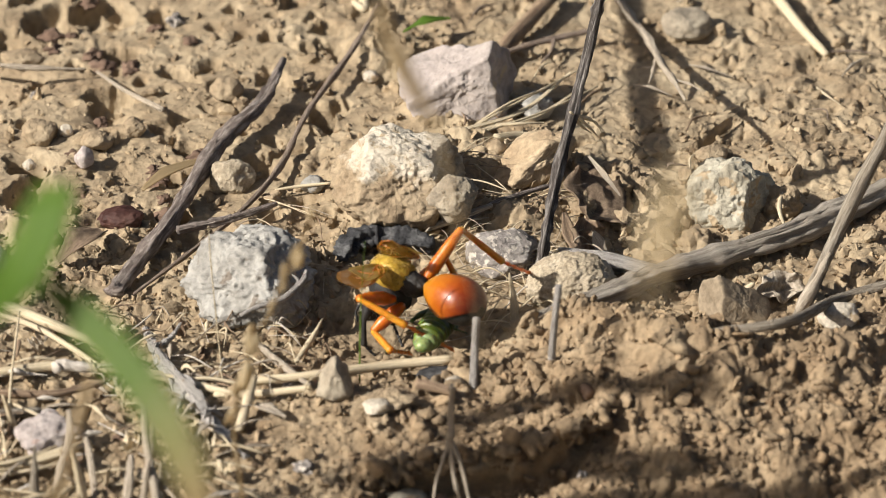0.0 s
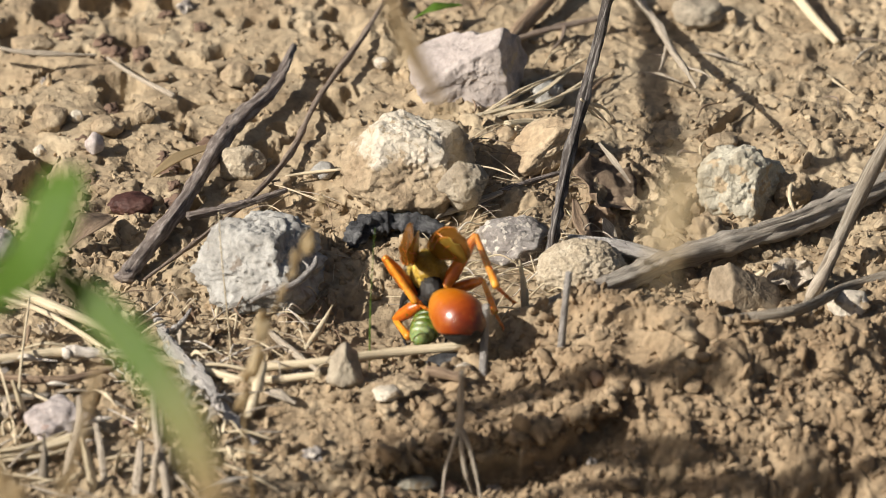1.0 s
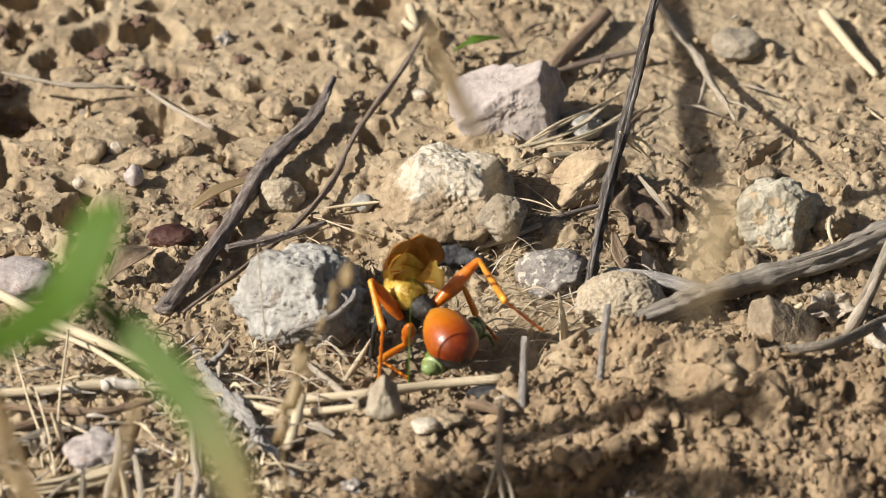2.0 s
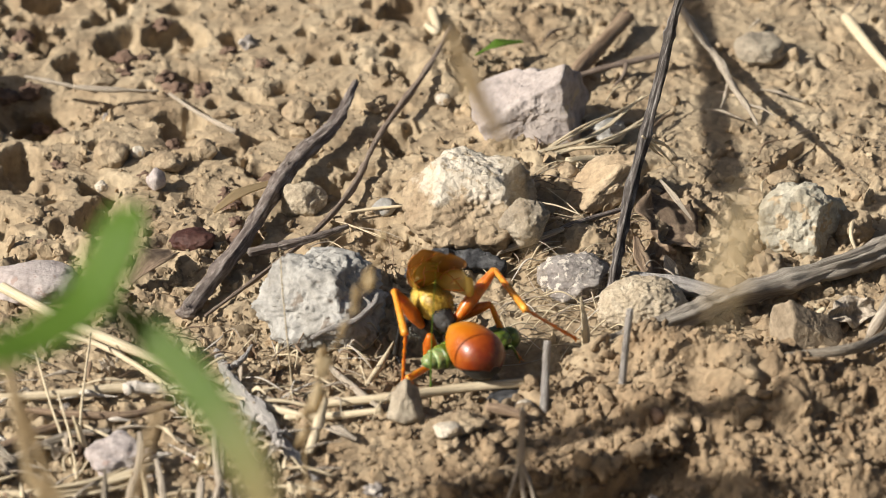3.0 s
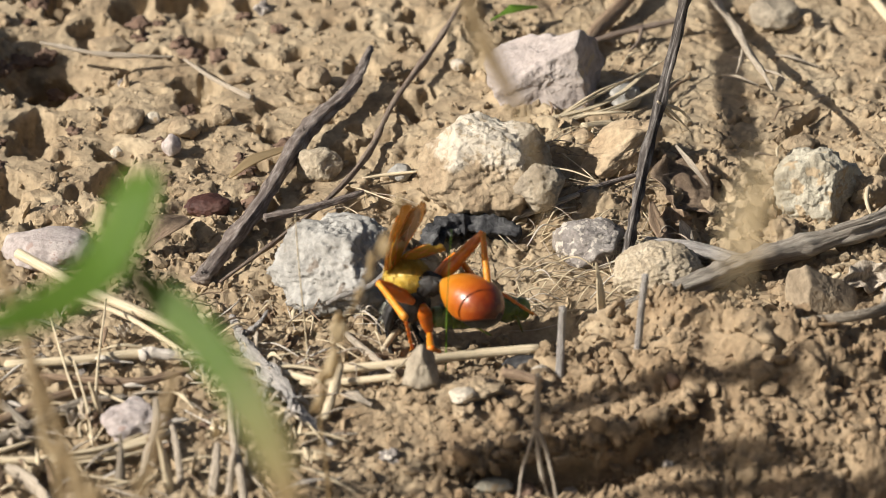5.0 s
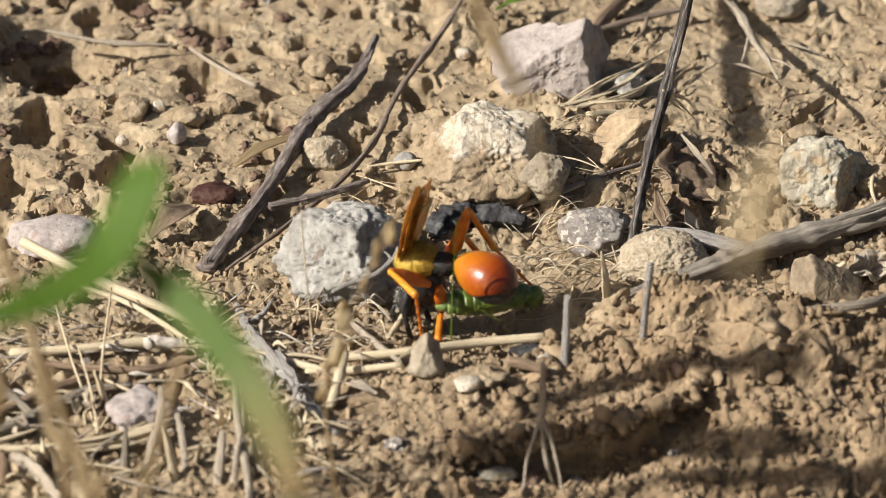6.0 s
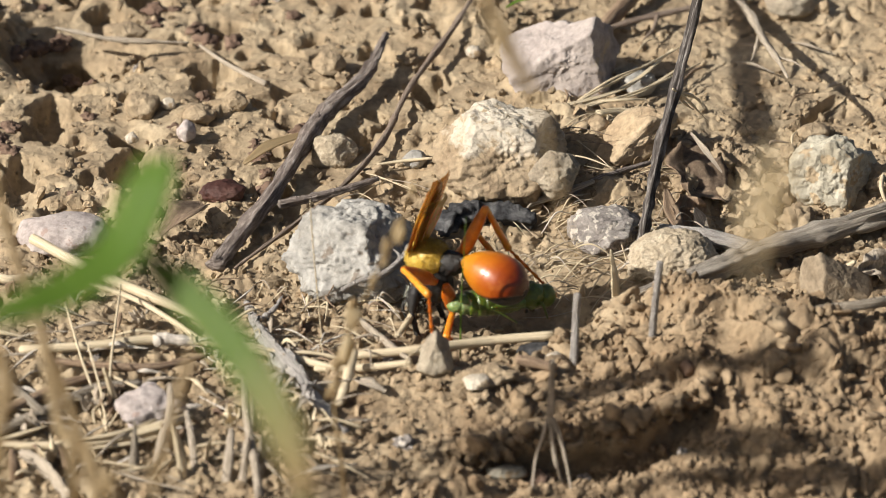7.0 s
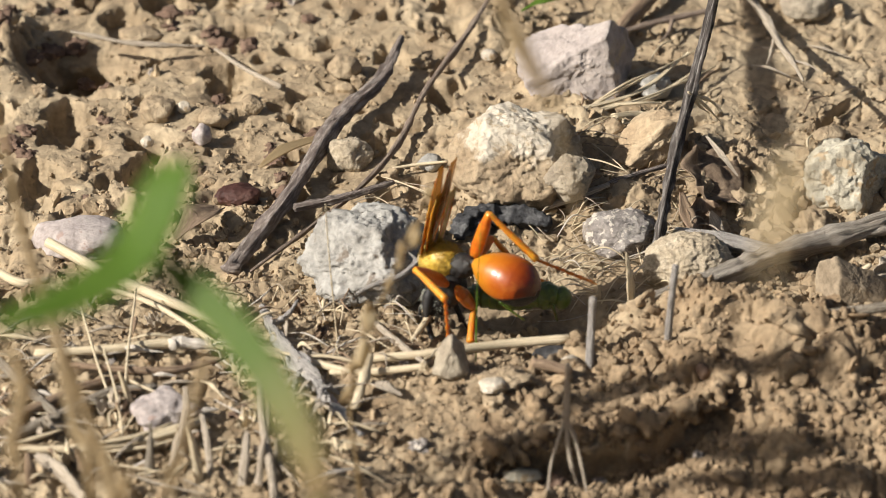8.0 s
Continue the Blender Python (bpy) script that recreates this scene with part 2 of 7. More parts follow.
crusted(CRUST, 0.0073, 0.0085, ((0.40, 0.31, 0.20), (0.56, 0.495, 0.395), (0.67, 0.60, 0.49)))
FLINT = surface("pale_veined_stone", (0.29, 0.25, 0.232), (0.385, 0.335, 0.308), (0.47, 0.41, 0.365), 110, fleck=((0.42, 0.34, 0.24), 0.66), bump=0.6)
UMBER = surface("umber_pebble", (0.11, 0.068, 0.048), (0.17, 0.112, 0.08), (0.245, 0.17, 0.122), 220, bump=0.8, depth=0.0003)
TAN = surface("tan_stone", (0.35, 0.25, 0.155), (0.46, 0.35, 0.225), (0.57, 0.455, 0.31), 190, bump=1.0)
DUSTY = surface("dusty_grey_stone", (0.33, 0.29, 0.215), (0.43, 0.395, 0.31), (0.54, 0.505, 0.41), 190, fleck=((0.40, 0.31, 0.20), 0.55), bump=1.0, depth=0.0003)
KHAKI = surface("khaki_stone", (0.235, 0.195, 0.145), (0.33, 0.28, 0.21), (0.43, 0.375, 0.285), 260, bump=0.8, depth=0.0003)
OLIVE = surface("olive_brown_stone", (0.20, 0.155, 0.105), (0.285, 0.225, 0.155), (0.37, 0.30, 0.21), 200, bump=0.7, depth=0.0003)
GREYED = surface("greyed_root", (0.30, 0.27, 0.245), (0.47, 0.435, 0.40), (0.64, 0.60, 0.55), 3.0, rough=0.85, bump=1.0, depth=0.0003, streak=(6.0, 1.6))
PALE_ROOT = surface("pale_root", (0.36, 0.33, 0.305), (0.56, 0.52, 0.48), (0.70, 0.66, 0.61), 3.0, rough=0.85, bump=1.0, depth=0.0003, streak=(6.0, 1.6))
SOOTY = surface("sooty_bark", (0.05, 0.042, 0.037), (0.12, 0.104, 0.094), (0.42, 0.39, 0.36), 3.0, rough=0.85, bump=0.9, depth=0.0003, streak=(5.0, 1.2))
BONE = surface("bleached_node", (0.50, 0.44, 0.36), (0.62, 0.56, 0.48), (0.72, 0.67, 0.59), 3.0, rough=0.7, bump=0.6, depth=0.0002, streak=(5.0, 1.5))
SANDY = surface("sandy_stone", (0.32, 0.26, 0.18), (0.45, 0.375, 0.27), (0.57, 0.49, 0.37), 420, bump=1.0, depth=0.00025)
SPECK = surface("speckled_stone", (0.21, 0.185, 0.17), (0.34, 0.305, 0.278), (0.47, 0.43, 0.39), 420, fleck=((0.66, 0.60, 0.52), 0.54), bump=1.0)
CHAR = surface("charcoal", (0.026, 0.026, 0.027), (0.07, 0.07, 0.073), (0.19, 0.188, 0.185), 420, rough=0.8, bump=1.0, spec=0.1)
SEED = surface("red_brown_husk", (0.035, 0.014, 0.011), (0.065, 0.026, 0.02), (0.13, 0.07, 0.055), 300, rough=0.6, bump=0.4)
BARK = surface("weathered_bark", (0.11, 0.083, 0.070), (0.25, 0.205, 0.178), (0.52, 0.46, 0.41), 3.0, rough=0.85, bump=0.9, depth=0.0003, streak=(5.0, 1.2))
WOOD = surface("silvered_wood", (0.19, 0.152, 0.112), (0.37, 0.315, 0.245), (0.56, 0.50, 0.41), 3.0, rough=0.85, bump=1.0, depth=0.0003, streak=(6.0, 0.8))
BRANCH = surface("grooved_grey_wood", (0.29, 0.245, 0.195), (0.48, 0.42, 0.345), (0.66, 0.60, 0.51), 3.0, rough=0.85, bump=1.0, depth=0.0005, streak=(7.0, 0.6))
TWIG = surface("brown_twig", (0.14, 0.10, 0.075), (0.23, 0.175, 0.135), (0.34, 0.28, 0.225), 3.0, rough=0.85, bump=0.7, depth=0.0002, streak=(4.0, 1.4))
STRAW = surface("dry_straw", (0.44, 0.355, 0.225), (0.58, 0.485, 0.33), (0.71, 0.62, 0.45), 2.5, rough=0.55, bump=0.5, depth=0.0001, streak=(7.0, 0.5))
ASHEN = surface("bleached_fibre", (0.30, 0.245, 0.185), (0.45, 0.38, 0.295), (0.62, 0.545, 0.44), 3.0, rough=0.8, bump=0.8, depth=0.0002, streak=(6.0, 0.9))
HUSK = surface("brown_dry_leaf", (0.16, 0.10, 0.065), (0.27, 0.19, 0.125), (0.40, 0.30, 0.20), 2.5, rough=0.7, bump=0.6, depth=0.0002, streak=(5.0, 1.0))
ROT = surface("rotten_leaf", (0.13, 0.09, 0.06), (0.22, 0.158, 0.107), (0.33, 0.245, 0.165), 2.5, rough=0.7, bump=0.8, depth=0.0003, streak=(3.0, 3.0))
LEAF = surface("green_leaf", (0.055, 0.12, 0.013), (0.09, 0.17, 0.02), (0.145, 0.225, 0.033), 1.6, rough=0.5, bump=0.3, depth=0.0002, streak=(3.0, 1.5))


def lit_through(m, share, tint):
    """Lets some of the light pass a thin leaf."""
    t = m.node_tree
    b = t.nodes["Principled BSDF"]
    glow = t.nodes.new("ShaderNodeBsdfTranslucent")
    glow.inputs[0].default_value = (*tint, 1)
    mix = t.nodes.new("ShaderNodeMixShader")
    mix.inputs[0].default_value = share
    t.links.new(b.outputs[0], mix.inputs[1])
    t.links.new(glow.outputs[0], mix.inputs[2])
    t.links.new(mix.outputs[0], t.nodes["Material Output"].inputs[0])


HAY = surface("pale_hay", (0.24, 0.172, 0.09), (0.36, 0.275, 0.158), (0.49, 0.39, 0.245), 2.5, rough=0.6, bump=0.3, depth=0.0001, streak=(7.0, 0.5))
CHAFF = surface("pale_chaff", (0.42, 0.34, 0.21), (0.55, 0.46, 0.30), (0.67, 0.58, 0.41), 2.5, rough=0.6, bump=0.3, depth=0.0001, streak=(7.0, 0.5))
lit_through(CHAFF, 0.5, (0.72, 0.60, 0.38))
lit_through(HAY, 0.45, (0.50, 0.38, 0.20))
lit_through(LEAF, 0.35, (0.30, 0.42, 0.035))


def withered(m, start, end, colour):
    """A leaf gone dry towards its end."""
    t = m.node_tree
    b = t.nodes["Principled BSDF"]
    base = b.inputs["Base Color"].links[0].from_socket
    co = t.nodes.new("ShaderNodeTexCoord")
    xyz = t.nodes.new("ShaderNodeSeparateXYZ")
    t.links.new(co.outputs["UV"], xyz.inputs[0])
    span = t.nodes.new("ShaderNodeMapRange")
    span.inputs[1].default_value, span.inputs[2].default_value = start, end
    t.links.new(xyz.outputs[1], span.inputs[0])
    col = mixed(t, "MIX", span.outputs[0], base, colour)
    t.links.new(col, b.inputs["Base Color"])
    return col


SERE = surface("yellowing_leaf", (0.055, 0.12, 0.013), (0.095, 0.165, 0.022), (0.155, 0.22, 0.036), 1.6, rough=0.5, bump=0.3, depth=0.0002, streak=(3.0, 1.5))
dried = withered(SERE, 0.45, 0.95, (0.24, 0.165, 0.075))
lit_through(SERE, 0.35, (0.34, 0.42, 0.05))
SERE.node_tree.links.new(dried, SERE.node_tree.nodes["Translucent BSDF"].inputs[0])


# ---- builders ----
MM = 0.001


def mesh_of(name, verts, faces, uvs=None, flat=False):
    """A mesh from millimetres; uvs: a pair for each corner of each face."""
    me = bpy.data.meshes.new(name)
    me.from_pydata([(x * MM, y * MM, z * MM) for x, y, z in verts], [], faces)
    if uvs:
        layer = me.uv_layers.new(name="uv")
        layer.data.foreach_set("uv", [c for uv in uvs for c in uv])
    me.polygons.foreach_set("use_smooth", [not flat] * len(me.polygons))
    me.update()
    return me


def thing(name, me, material, label, category, group="", kind=""):
    if material:
        me.materials.append(material)
    return tagged(new(name, me), label, category, group, kind)


def part(name, me, material, parent, label=""):
    if material and not me.materials:
        me.materials.append(material)
    ob = new(name, me)
    ob.parent = parent
    return tagged(ob, label) if label else ob


def empty_thing(name, at, label, category, group=""):
    ob = new(name)
    ob.empty_display_size = 0.005
    ob.matrix_world = Matrix.Translation([c * MM for c in at])
    return tagged(ob, label, category, group)


def curve_through(pts, n):
    """Points along a smooth line through pts."""
    p = [Vector(q) for q in pts]
    p = [p[0] * 2 - p[1], *p, p[-1] * 2 - p[-2]]
    out = []
    for k in range(1, len(p) - 2):
        a, b, c, d = p[k - 1:k + 3]
        for i in range(n):
            s = i / n
            out.append(0.5 * (2 * b + (c - a) * s + (2 * a - 5 * b + 4 * c - d) * s * s + (3 * b - a - 3 * c + d) * s ** 3))
    return out + [p[-2]]


def tube(pts, radii, sides=10, n=8, ridge=0.12, knob=0.08, flatten=1.0, seed=0, up=(0, 0, 1), cap=0.5):
    """Vertices, faces and uvs of an uneven round stem through pts; radii are spread evenly along it."""
    line = curve_through(pts, n)
    verts, faces, uvs = [], [], []
    run = 0.0
    count = len(line)
    vs = []
    for k, p in enumerate(line):
        d = (line[min(k + 1, count - 1)] - line[max(k - 1, 0)]).normalized()
        side = d.cross(Vector(up))
        side = side.normalized() if side.length > 1e-4 else Vector((1, 0, 0))
        over = side.cross(d)
        s = k / (count - 1) * (len(radii) - 1)
        i = min(int(s), len(radii) - 2)
        r = radii[i] + (radii[i + 1] - radii[i]) * (s - i)
        r *= 1 + knob * noise.noise(Vector((k * 0.35, seed * 3.1, 0.0)))
        if k:
            run += (p - line[k - 1]).length
        vs.append(run)
        for q in range(sides):
            a = 2 * math.pi * q / sides
            rr = r * (1 + ridge * noise.noise(Vector((math.cos(a) * 2.5 + seed, math.sin(a) * 2.5, run * 0.09))))
            verts.append(p + side * (math.cos(a) * rr) + over * (math.sin(a) * rr * flatten))
    for k in range(count - 1):
        for q in range(sides):
            r = (q + 1) % sides
            faces.append((k * sides + q, k * sides + r, (k + 1) * sides + r, (k + 1) * sides + q))
            u0, u1 = q / sides, (q + 1) / sides
            uvs += [(u0, vs[k] * 0.1), (u1, vs[k] * 0.1), (u1, vs[k + 1] * 0.1), (u0, vs[k + 1] * 0.1)]
    for k, sign in ((0, -1), (count - 1, 1)):
        d = (line[1] - line[0]).normalized() if k == 0 else (line[-1] - line[-2]).normalized()
        verts.append(line[k] + d * (sign * radii[0 if k == 0 else -1] * cap))
        c = len(verts) - 1
        for q in range(sides):
            r = (q + 1) % sides
            faces.append((c, k * sides + r, k * sides + q) if k == 0 else (c, k * sides + q, k * sides + r))
            uvs += [(0.5, vs[k] * 0.1), ((q + 1) / sides, vs[k] * 0.1), (q / sides, vs[k] * 0.1)] if k == 0 else [(0.5, vs[k] * 0.1), (q / sides, vs[k] * 0.1), ((q + 1) / sides, vs[k] * 0.1)]
    return verts, faces, uvs


def joined(*pieces):
    verts, faces, uvs = [], [], []
    for v, f, u in pieces:
        o = len(verts)
        verts += list(v)
        faces += [tuple(i + o for i in face) for face in f]
        uvs += list(u)
    return verts, faces, uvs


def raised(pts):
    """Points given over the ground, as points in space."""
    return [(x, y, ground_at(x, y) + h) for x, y, h in pts]


def stem(name, pts, radii, material, label, category, group="", grounded=True, extra=(), shoot="side_shoot", **shape):
    pts = raised(pts) if grounded else pts
    ob = thing(name, mesh_of(name, *tube(pts, radii, **shape)), material, label, category, group)
    for p2, r2 in extra:
        part(shoot, mesh_of(shoot, *tube(raised(p2) if grounded else p2, r2, **shape)), material, ob)
    return ob


def blade(pts, widths, thick=0.12, fold=0.25, n=8, up=(0, 0, 1)):
    """A thin folded leaf with two faces and an edge."""
    line = curve_through(pts, n)
    count = len(line)
    verts, faces, uvs = [], [], []
    for k, p in enumerate(line):
        d = (line[min(k + 1, count - 1)] - line[max(k - 1, 0)]).normalized()
        side = d.cross(Vector(up))
        side = side.normalized() if side.length > 1e-4 else Vector((1, 0, 0))
        over = side.cross(d)
        s = k / (count - 1) * (len(widths) - 1)
        i = min(int(s), len(widths) - 2)
        w = (widths[i] + (widths[i + 1] - widths[i]) * (s - i)) / 2
        for lift in (thick / 2, -thick / 2):
            for e in (-1, -0.5, 0, 0.5, 1):
                verts.append(p + side * (w * e) + over * (lift + fold * w * abs(e)))
    for k in range(count - 1):
        a, b = k * 10, (k + 1) * 10
        for e in range(4):
            faces.append((a + e, a + e + 1, b + e + 1, b + e))
            faces.append((a + 5 + e + 1, a + 5 + e, b + 5 + e, b + 5 + e + 1))
            for _ in range(2):
                uvs += [(e / 4, k / count), ((e + 1) / 4, k / count), ((e + 1) / 4, (k + 1) / count), (e / 4, (k + 1) / count)]
        faces += [(a + 5, a, b, b + 5), (a + 4, a + 9, b + 9, b + 4)]
        uvs += [(0, k / count)] * 8
    for a in (0, (count - 1) * 10):
        for e in range(4):
            faces.append((a + e, a + 5 + e, a + 6 + e, a + 1 + e))
            uvs += [(0, 0)] * 4
    return verts, faces, uvs


def rock_mesh(name, size, seed, facets=9, cut=0.82, lump=0.16, grit=0.03, pits=0.0, sub=5, planes=()):
    """A weathered stone: a ball cut by planes, with lumps, grit and pits."""
    rnd = random.Random(seed)
    planes = [(Vector(v).normalized(), h) for v, h in planes]
    for _ in range(facets):
        v = Vector((rnd.gauss(0, 1), rnd.gauss(0, 1), rnd.gauss(0, 1))).normalized()
        planes.append((v, cut + rnd.uniform(-0.1, 0.12)))
    bm = bmesh.new()
    bmesh.ops.create_icosphere(bm, subdivisions=sub, radius=1)
    off = Vector((seed * 1.7, seed * 0.9, seed * 2.3))
    for v in bm.verts:
        d = v.co.normalized()
        r = 1.0
        for n, h in planes:
            k = d.dot(n)
            if k > 0.05:
                r = min(r, h / k)
        r *= 1 + lump * noise.noise(d * 1.6 + off) + 0.5 * lump * noise.noise(d * 4.0 + off)
        r += grit * (noise.noise(d * 11 + off) + 0.6 * noise.noise(d * 25 + off))
        if pits:
            q = noise.voronoi(d * 5.5 + off)[0][0]
            r -= pits * max(0.0, 0.3 - q)
            q = noise.voronoi(d * 12 + off)[0][0]
            r -= 0.5 * pits * max(0.0, 0.26 - q)
        v.co = Vector((d.x * size[0], d.y * size[1], d.z * size[2])) * (r * MM)
    for f in bm.faces:
        f.smooth = True
    me = bpy.data.meshes.new(name)
    bm.to_mesh(me)
    bm.free()
    return me


def rock(name, at, size, material, label, seed, turn=0.0, tilt=0.0, group="", category="stone", **shape):
    me = rock_mesh(name, size, seed, **shape)
    ob = thing(name, me, material, label, category, group)
    ob.matrix_world = pose(at[0] * MM, at[1] * MM, (ground_at(at[0], at[1]) + at[2]) * MM, 0, tilt, turn)
    return ob


def oval(size, at=(0, 0, 0), rough=0.0, seed=0, sub=4, turn=(0, 0, 0)):
    bm = bmesh.new()
    bmesh.ops.create_icosphere(bm, subdivisions=sub, radius=1)
    m = Euler([radians(a) for a in turn]).to_matrix()
    for v in bm.verts:
        d = v.co.normalized()
        v.co = m @ Vector((d.x * size[0], d.y * size[1], d.z * size[2])) * (1 + rough * noise.noise(d * 4 + Vector((seed, 0, 0)))) + Vector(at)
    verts = [v.co.copy() for v in bm.verts]
    faces = [tuple(v.index for v in f.verts) for f in bm.faces]
    bm.free()
    return verts, faces, [(0, 0)] * (3 * len(faces))


# ---- the ground ----
def spread(lo, hi, pitch, far):
    """Even steps from lo to hi, then ever wider ones out to far."""
    inner = list(np.arange(lo, hi + pitch / 2, pitch))
    outer, s = [], pitch
    p = 0.0
    while p < far:
        s *= 1.5
        p += s
        outer.append(p)
    return np.array([lo - q for q in reversed(outer)] + inner + [hi + q for q in outer])


def build_ground():
    gx, gy = spread(-66, 76, 0.235, 90000), spread(-72, 96, 0.27, 90000)
    x, y = np.meshgrid(gx, gy)
    near = step(-150, -76, x) * step(165, 86, x) * step(-170, -82, y) * step(200, 106, y)
    cx, cy = np.clip(x, -200, 200), np.clip(y, -200, 220)
    base, fine = near * level(cx, cy), near * grain(cx, cy)
    v, deep = lip_line(x, y)
    fray = 0.75 + 0.35 * smooth(x, y, 3.2, 92) + 0.3 * smooth(x, y, 1.1, 93)
    down, across = np.gradient(base, gy, gx)
    tilt = np.sqrt(1 + down ** 2 + across ** 2)
    z = base + fine / tilt
    y = y - fine * np.clip(down, -2, 2) / tilt - 2.8 * deep * fray * step(-0.5, 0.5, v) * np.exp(-(np.clip(v - 0.5, 0, 30) / 2.6) ** 2)
    x = x - fine * np.clip(across, -2, 2) / tilt
    h, w = x.shape
    verts = np.stack([x, y, z], -1).reshape(-1, 3) * MM
    i = np.arange(h * w).reshape(h, w)
    quads = np.stack([i[:-1, :-1], i[:-1, 1:], i[1:, 1:], i[1:, :-1]], -1).reshape(-1, 4)
    me = bpy.data.meshes.new("ground")
    me.vertices.add(len(verts))
    me.vertices.foreach_set("co", verts.ravel())
    me.loops.add(quads.size)
    me.loops.foreach_set("vertex_index", quads.ravel().astype(np.int32))
    me.polygons.add(len(quads))
    me.polygons.foreach_set("loop_start", np.arange(0, quads.size, 4, dtype=np.int32))
    me.update(calc_edges=True)
    me.polygons.foreach_set("use_smooth", np.ones(len(quads), dtype=bool))
    thing("ground", me, SOIL, "dry tan crumbly soil with a low bank", "ground", kind="structure")


def scatter_crumbs(name, count, lo, hi, sub, seed, label, box=(-66, 76, -72, 96), sunk=-0.12, spots=None):
    """Loose crumbs of soil, too many to count."""
    bm = bmesh.new()
    bmesh.ops.create_icosphere(bm, subdivisions=sub, radius=1)
    base = np.array([v.co[:] for v in bm.verts])
    tris = np.array([[v.index for v in f.verts] for f in bm.faces])
    bm.free()
    rnd = np.random.RandomState(seed)
    x, y = rnd.uniform(box[0], box[1], count * 3), rnd.uniform(box[2], box[3], count * 3)
    keep = rnd.rand(count * 3) < (0.25 + 0.75 * (smooth(x, y, 9, 77) * 0.5 + 0.5)) * (1 - 0.8 * clay(x, y)) * (1 - 0.75 * step(4, 22, y) * step(18, -2, x)) * (1 - heap(x, y, 6, -13, 11, 7, 0.85)) * (1 - heap(x, y, 19, -3, 11, 8, 0.75)) * (1 - heap(x, y, -38, -18, 20, 15, 0.7))
    x, y = x[keep][:count], y[keep][:count]
    if spots is not None:
        x, y = spots[0], spots[1]
    n = len(x)
    r = lo * (hi / lo) ** (rnd.rand(n) ** 2.2)
    z = (level(x, y) + grain(x, y) if spots is None else spots[2]) - sunk * r
    skew = np.eye(3)[None] + 0.2 * rnd.randn(n, 3, 3)
    shape = np.einsum("vk,nkj->nvj", base, skew)
    bumpy = np.ones((n, len(base)))
    for k in range(7):
        wave = rnd.randn(n, 3) * (1.4 + 0.7 * k)
        bumpy += 0.42 / (1.5 + 0.8 * k) * np.sin(wave @ base.T + rnd.uniform(0, 6.28, (n, 1)))
    shape = shape * bumpy[:, :, None] * (r[:, None, None] * rnd.uniform(0.7, 1.15, (n, 1, 3)))
    verts = (shape + np.stack([x, y, z], -1)[:, None]).reshape(-1, 3) * MM
    faces = (tris[None] + (np.arange(n) * len(base))[:, None, None]).reshape(-1, 3)
    me = bpy.data.meshes.new(name)
    me.vertices.add(len(verts))
    me.vertices.foreach_set("co", verts.ravel())
    me.loops.add(faces.size)
    me.loops.foreach_set("vertex_index", faces.ravel().astype(np.int32))
    me.polygons.add(len(faces))
    me.polygons.foreach_set("loop_start", np.arange(0, faces.size, 3, dtype=np.int32))
    me.update(calc_edges=True)
    me.polygons.foreach_set("use_smooth", np.full(len(faces), sub > 2))
    thing(name, me, CRUMB, label, "soil crumbs", kind="stuff")


build_ground()
scatter_crumbs("soil_crumbs", 4600, 0.3, 0.95, 2, 5, "loose uneven crumbs of tan soil")
scatter_crumbs("soil_grit", 11000, 0.15, 0.45, 1, 6, "fine tan grit strewn over the soil")
scatter_crumbs("bank_crumbs", 420, 0.3, 0.95, 2, 9, "loose brown crumbs of the dug bank", (8, 84, -78, -19))
scatter_crumbs("bank_clods", 520, 0.4, 1.25, 3, 19, "rough brown clods heaped on the dug bank", (6, 76, -66, -20), 0.3)
edge_rnd = np.random.RandomState(4)
lip_x = edge_rnd.uniform(1, 32, 240)
lip_y = np.interp(lip_x, (-8, 3, 15, 22, 27, 33), (-52, -47.8, -45.6, -44.6, -42.6, -38.5)) + edge_rnd.uniform(-2.3, 0.4, 240)
lip_z = level(lip_x, lip_y + 4.2) + edge_rnd.uniform(-2.4, 0.3, 240)
scatter_crumbs("lip_crumbs", 240, 0.4, 1.3, 3, 29, "brown crumbs along the broken lip of the bank", spots=(lip_x, lip_y, lip_z))

# ---- stones ----
rock("stone", (-11.67, -5.17, 2.27), (8.6, 8.31, 6.2), GREY, "light grey pitted stone half sunk in soil", 3, 0, pits=0.32, grit=0.06, facets=3, cut=0.92, sub=6, lump=0.2, planes=(((-0.55, -0.64, 0.54), 0.72), ((0.76, -0.40, 0.50), 0.74), ((0.95, -0.2, 0.0), 0.86), ((0.1, 0.1, 1.0), 0.88)))
rock("stone", (6.7, 15.68, 0.9), (8.6, 8.4, 6.6), CRUST, "soil-covered stone with a chalky white crust", 5, 0, pits=0.12, grit=0.05, lump=0.13, sub=6, facets=1, cut=0.97, planes=(((0.0, -0.86, 0.5), 0.72), ((0.80, -0.30, 0.45), 0.86), ((-0.75, -0.4, 0.5), 0.84), ((0.12, 0.1, 1.0), 0.84)))
rock("stone", (13.6, 9.8, 4.0), (3.3, 3.0, 3.2), KHAKI, "small round speckled stone beside a clod", 11, 0, sub=5, pits=0.75, grit=0.06)
rock("stone", (14.6, 41.6, 1.9), (7.9, 7.2, 7.4), FLINT, "pale angular stone with a tan face", 23, 0, facets=1, cut=0.95, lump=0.14, grit=0.018, sub=6, planes=(((-0.50, -0.22, 0.84), 0.44), ((0.92, -0.3, 0.25), 0.74), ((-0.02, -0.97, 0.2), 0.5), ((0.1, 0.7, 0.7), 0.66)))
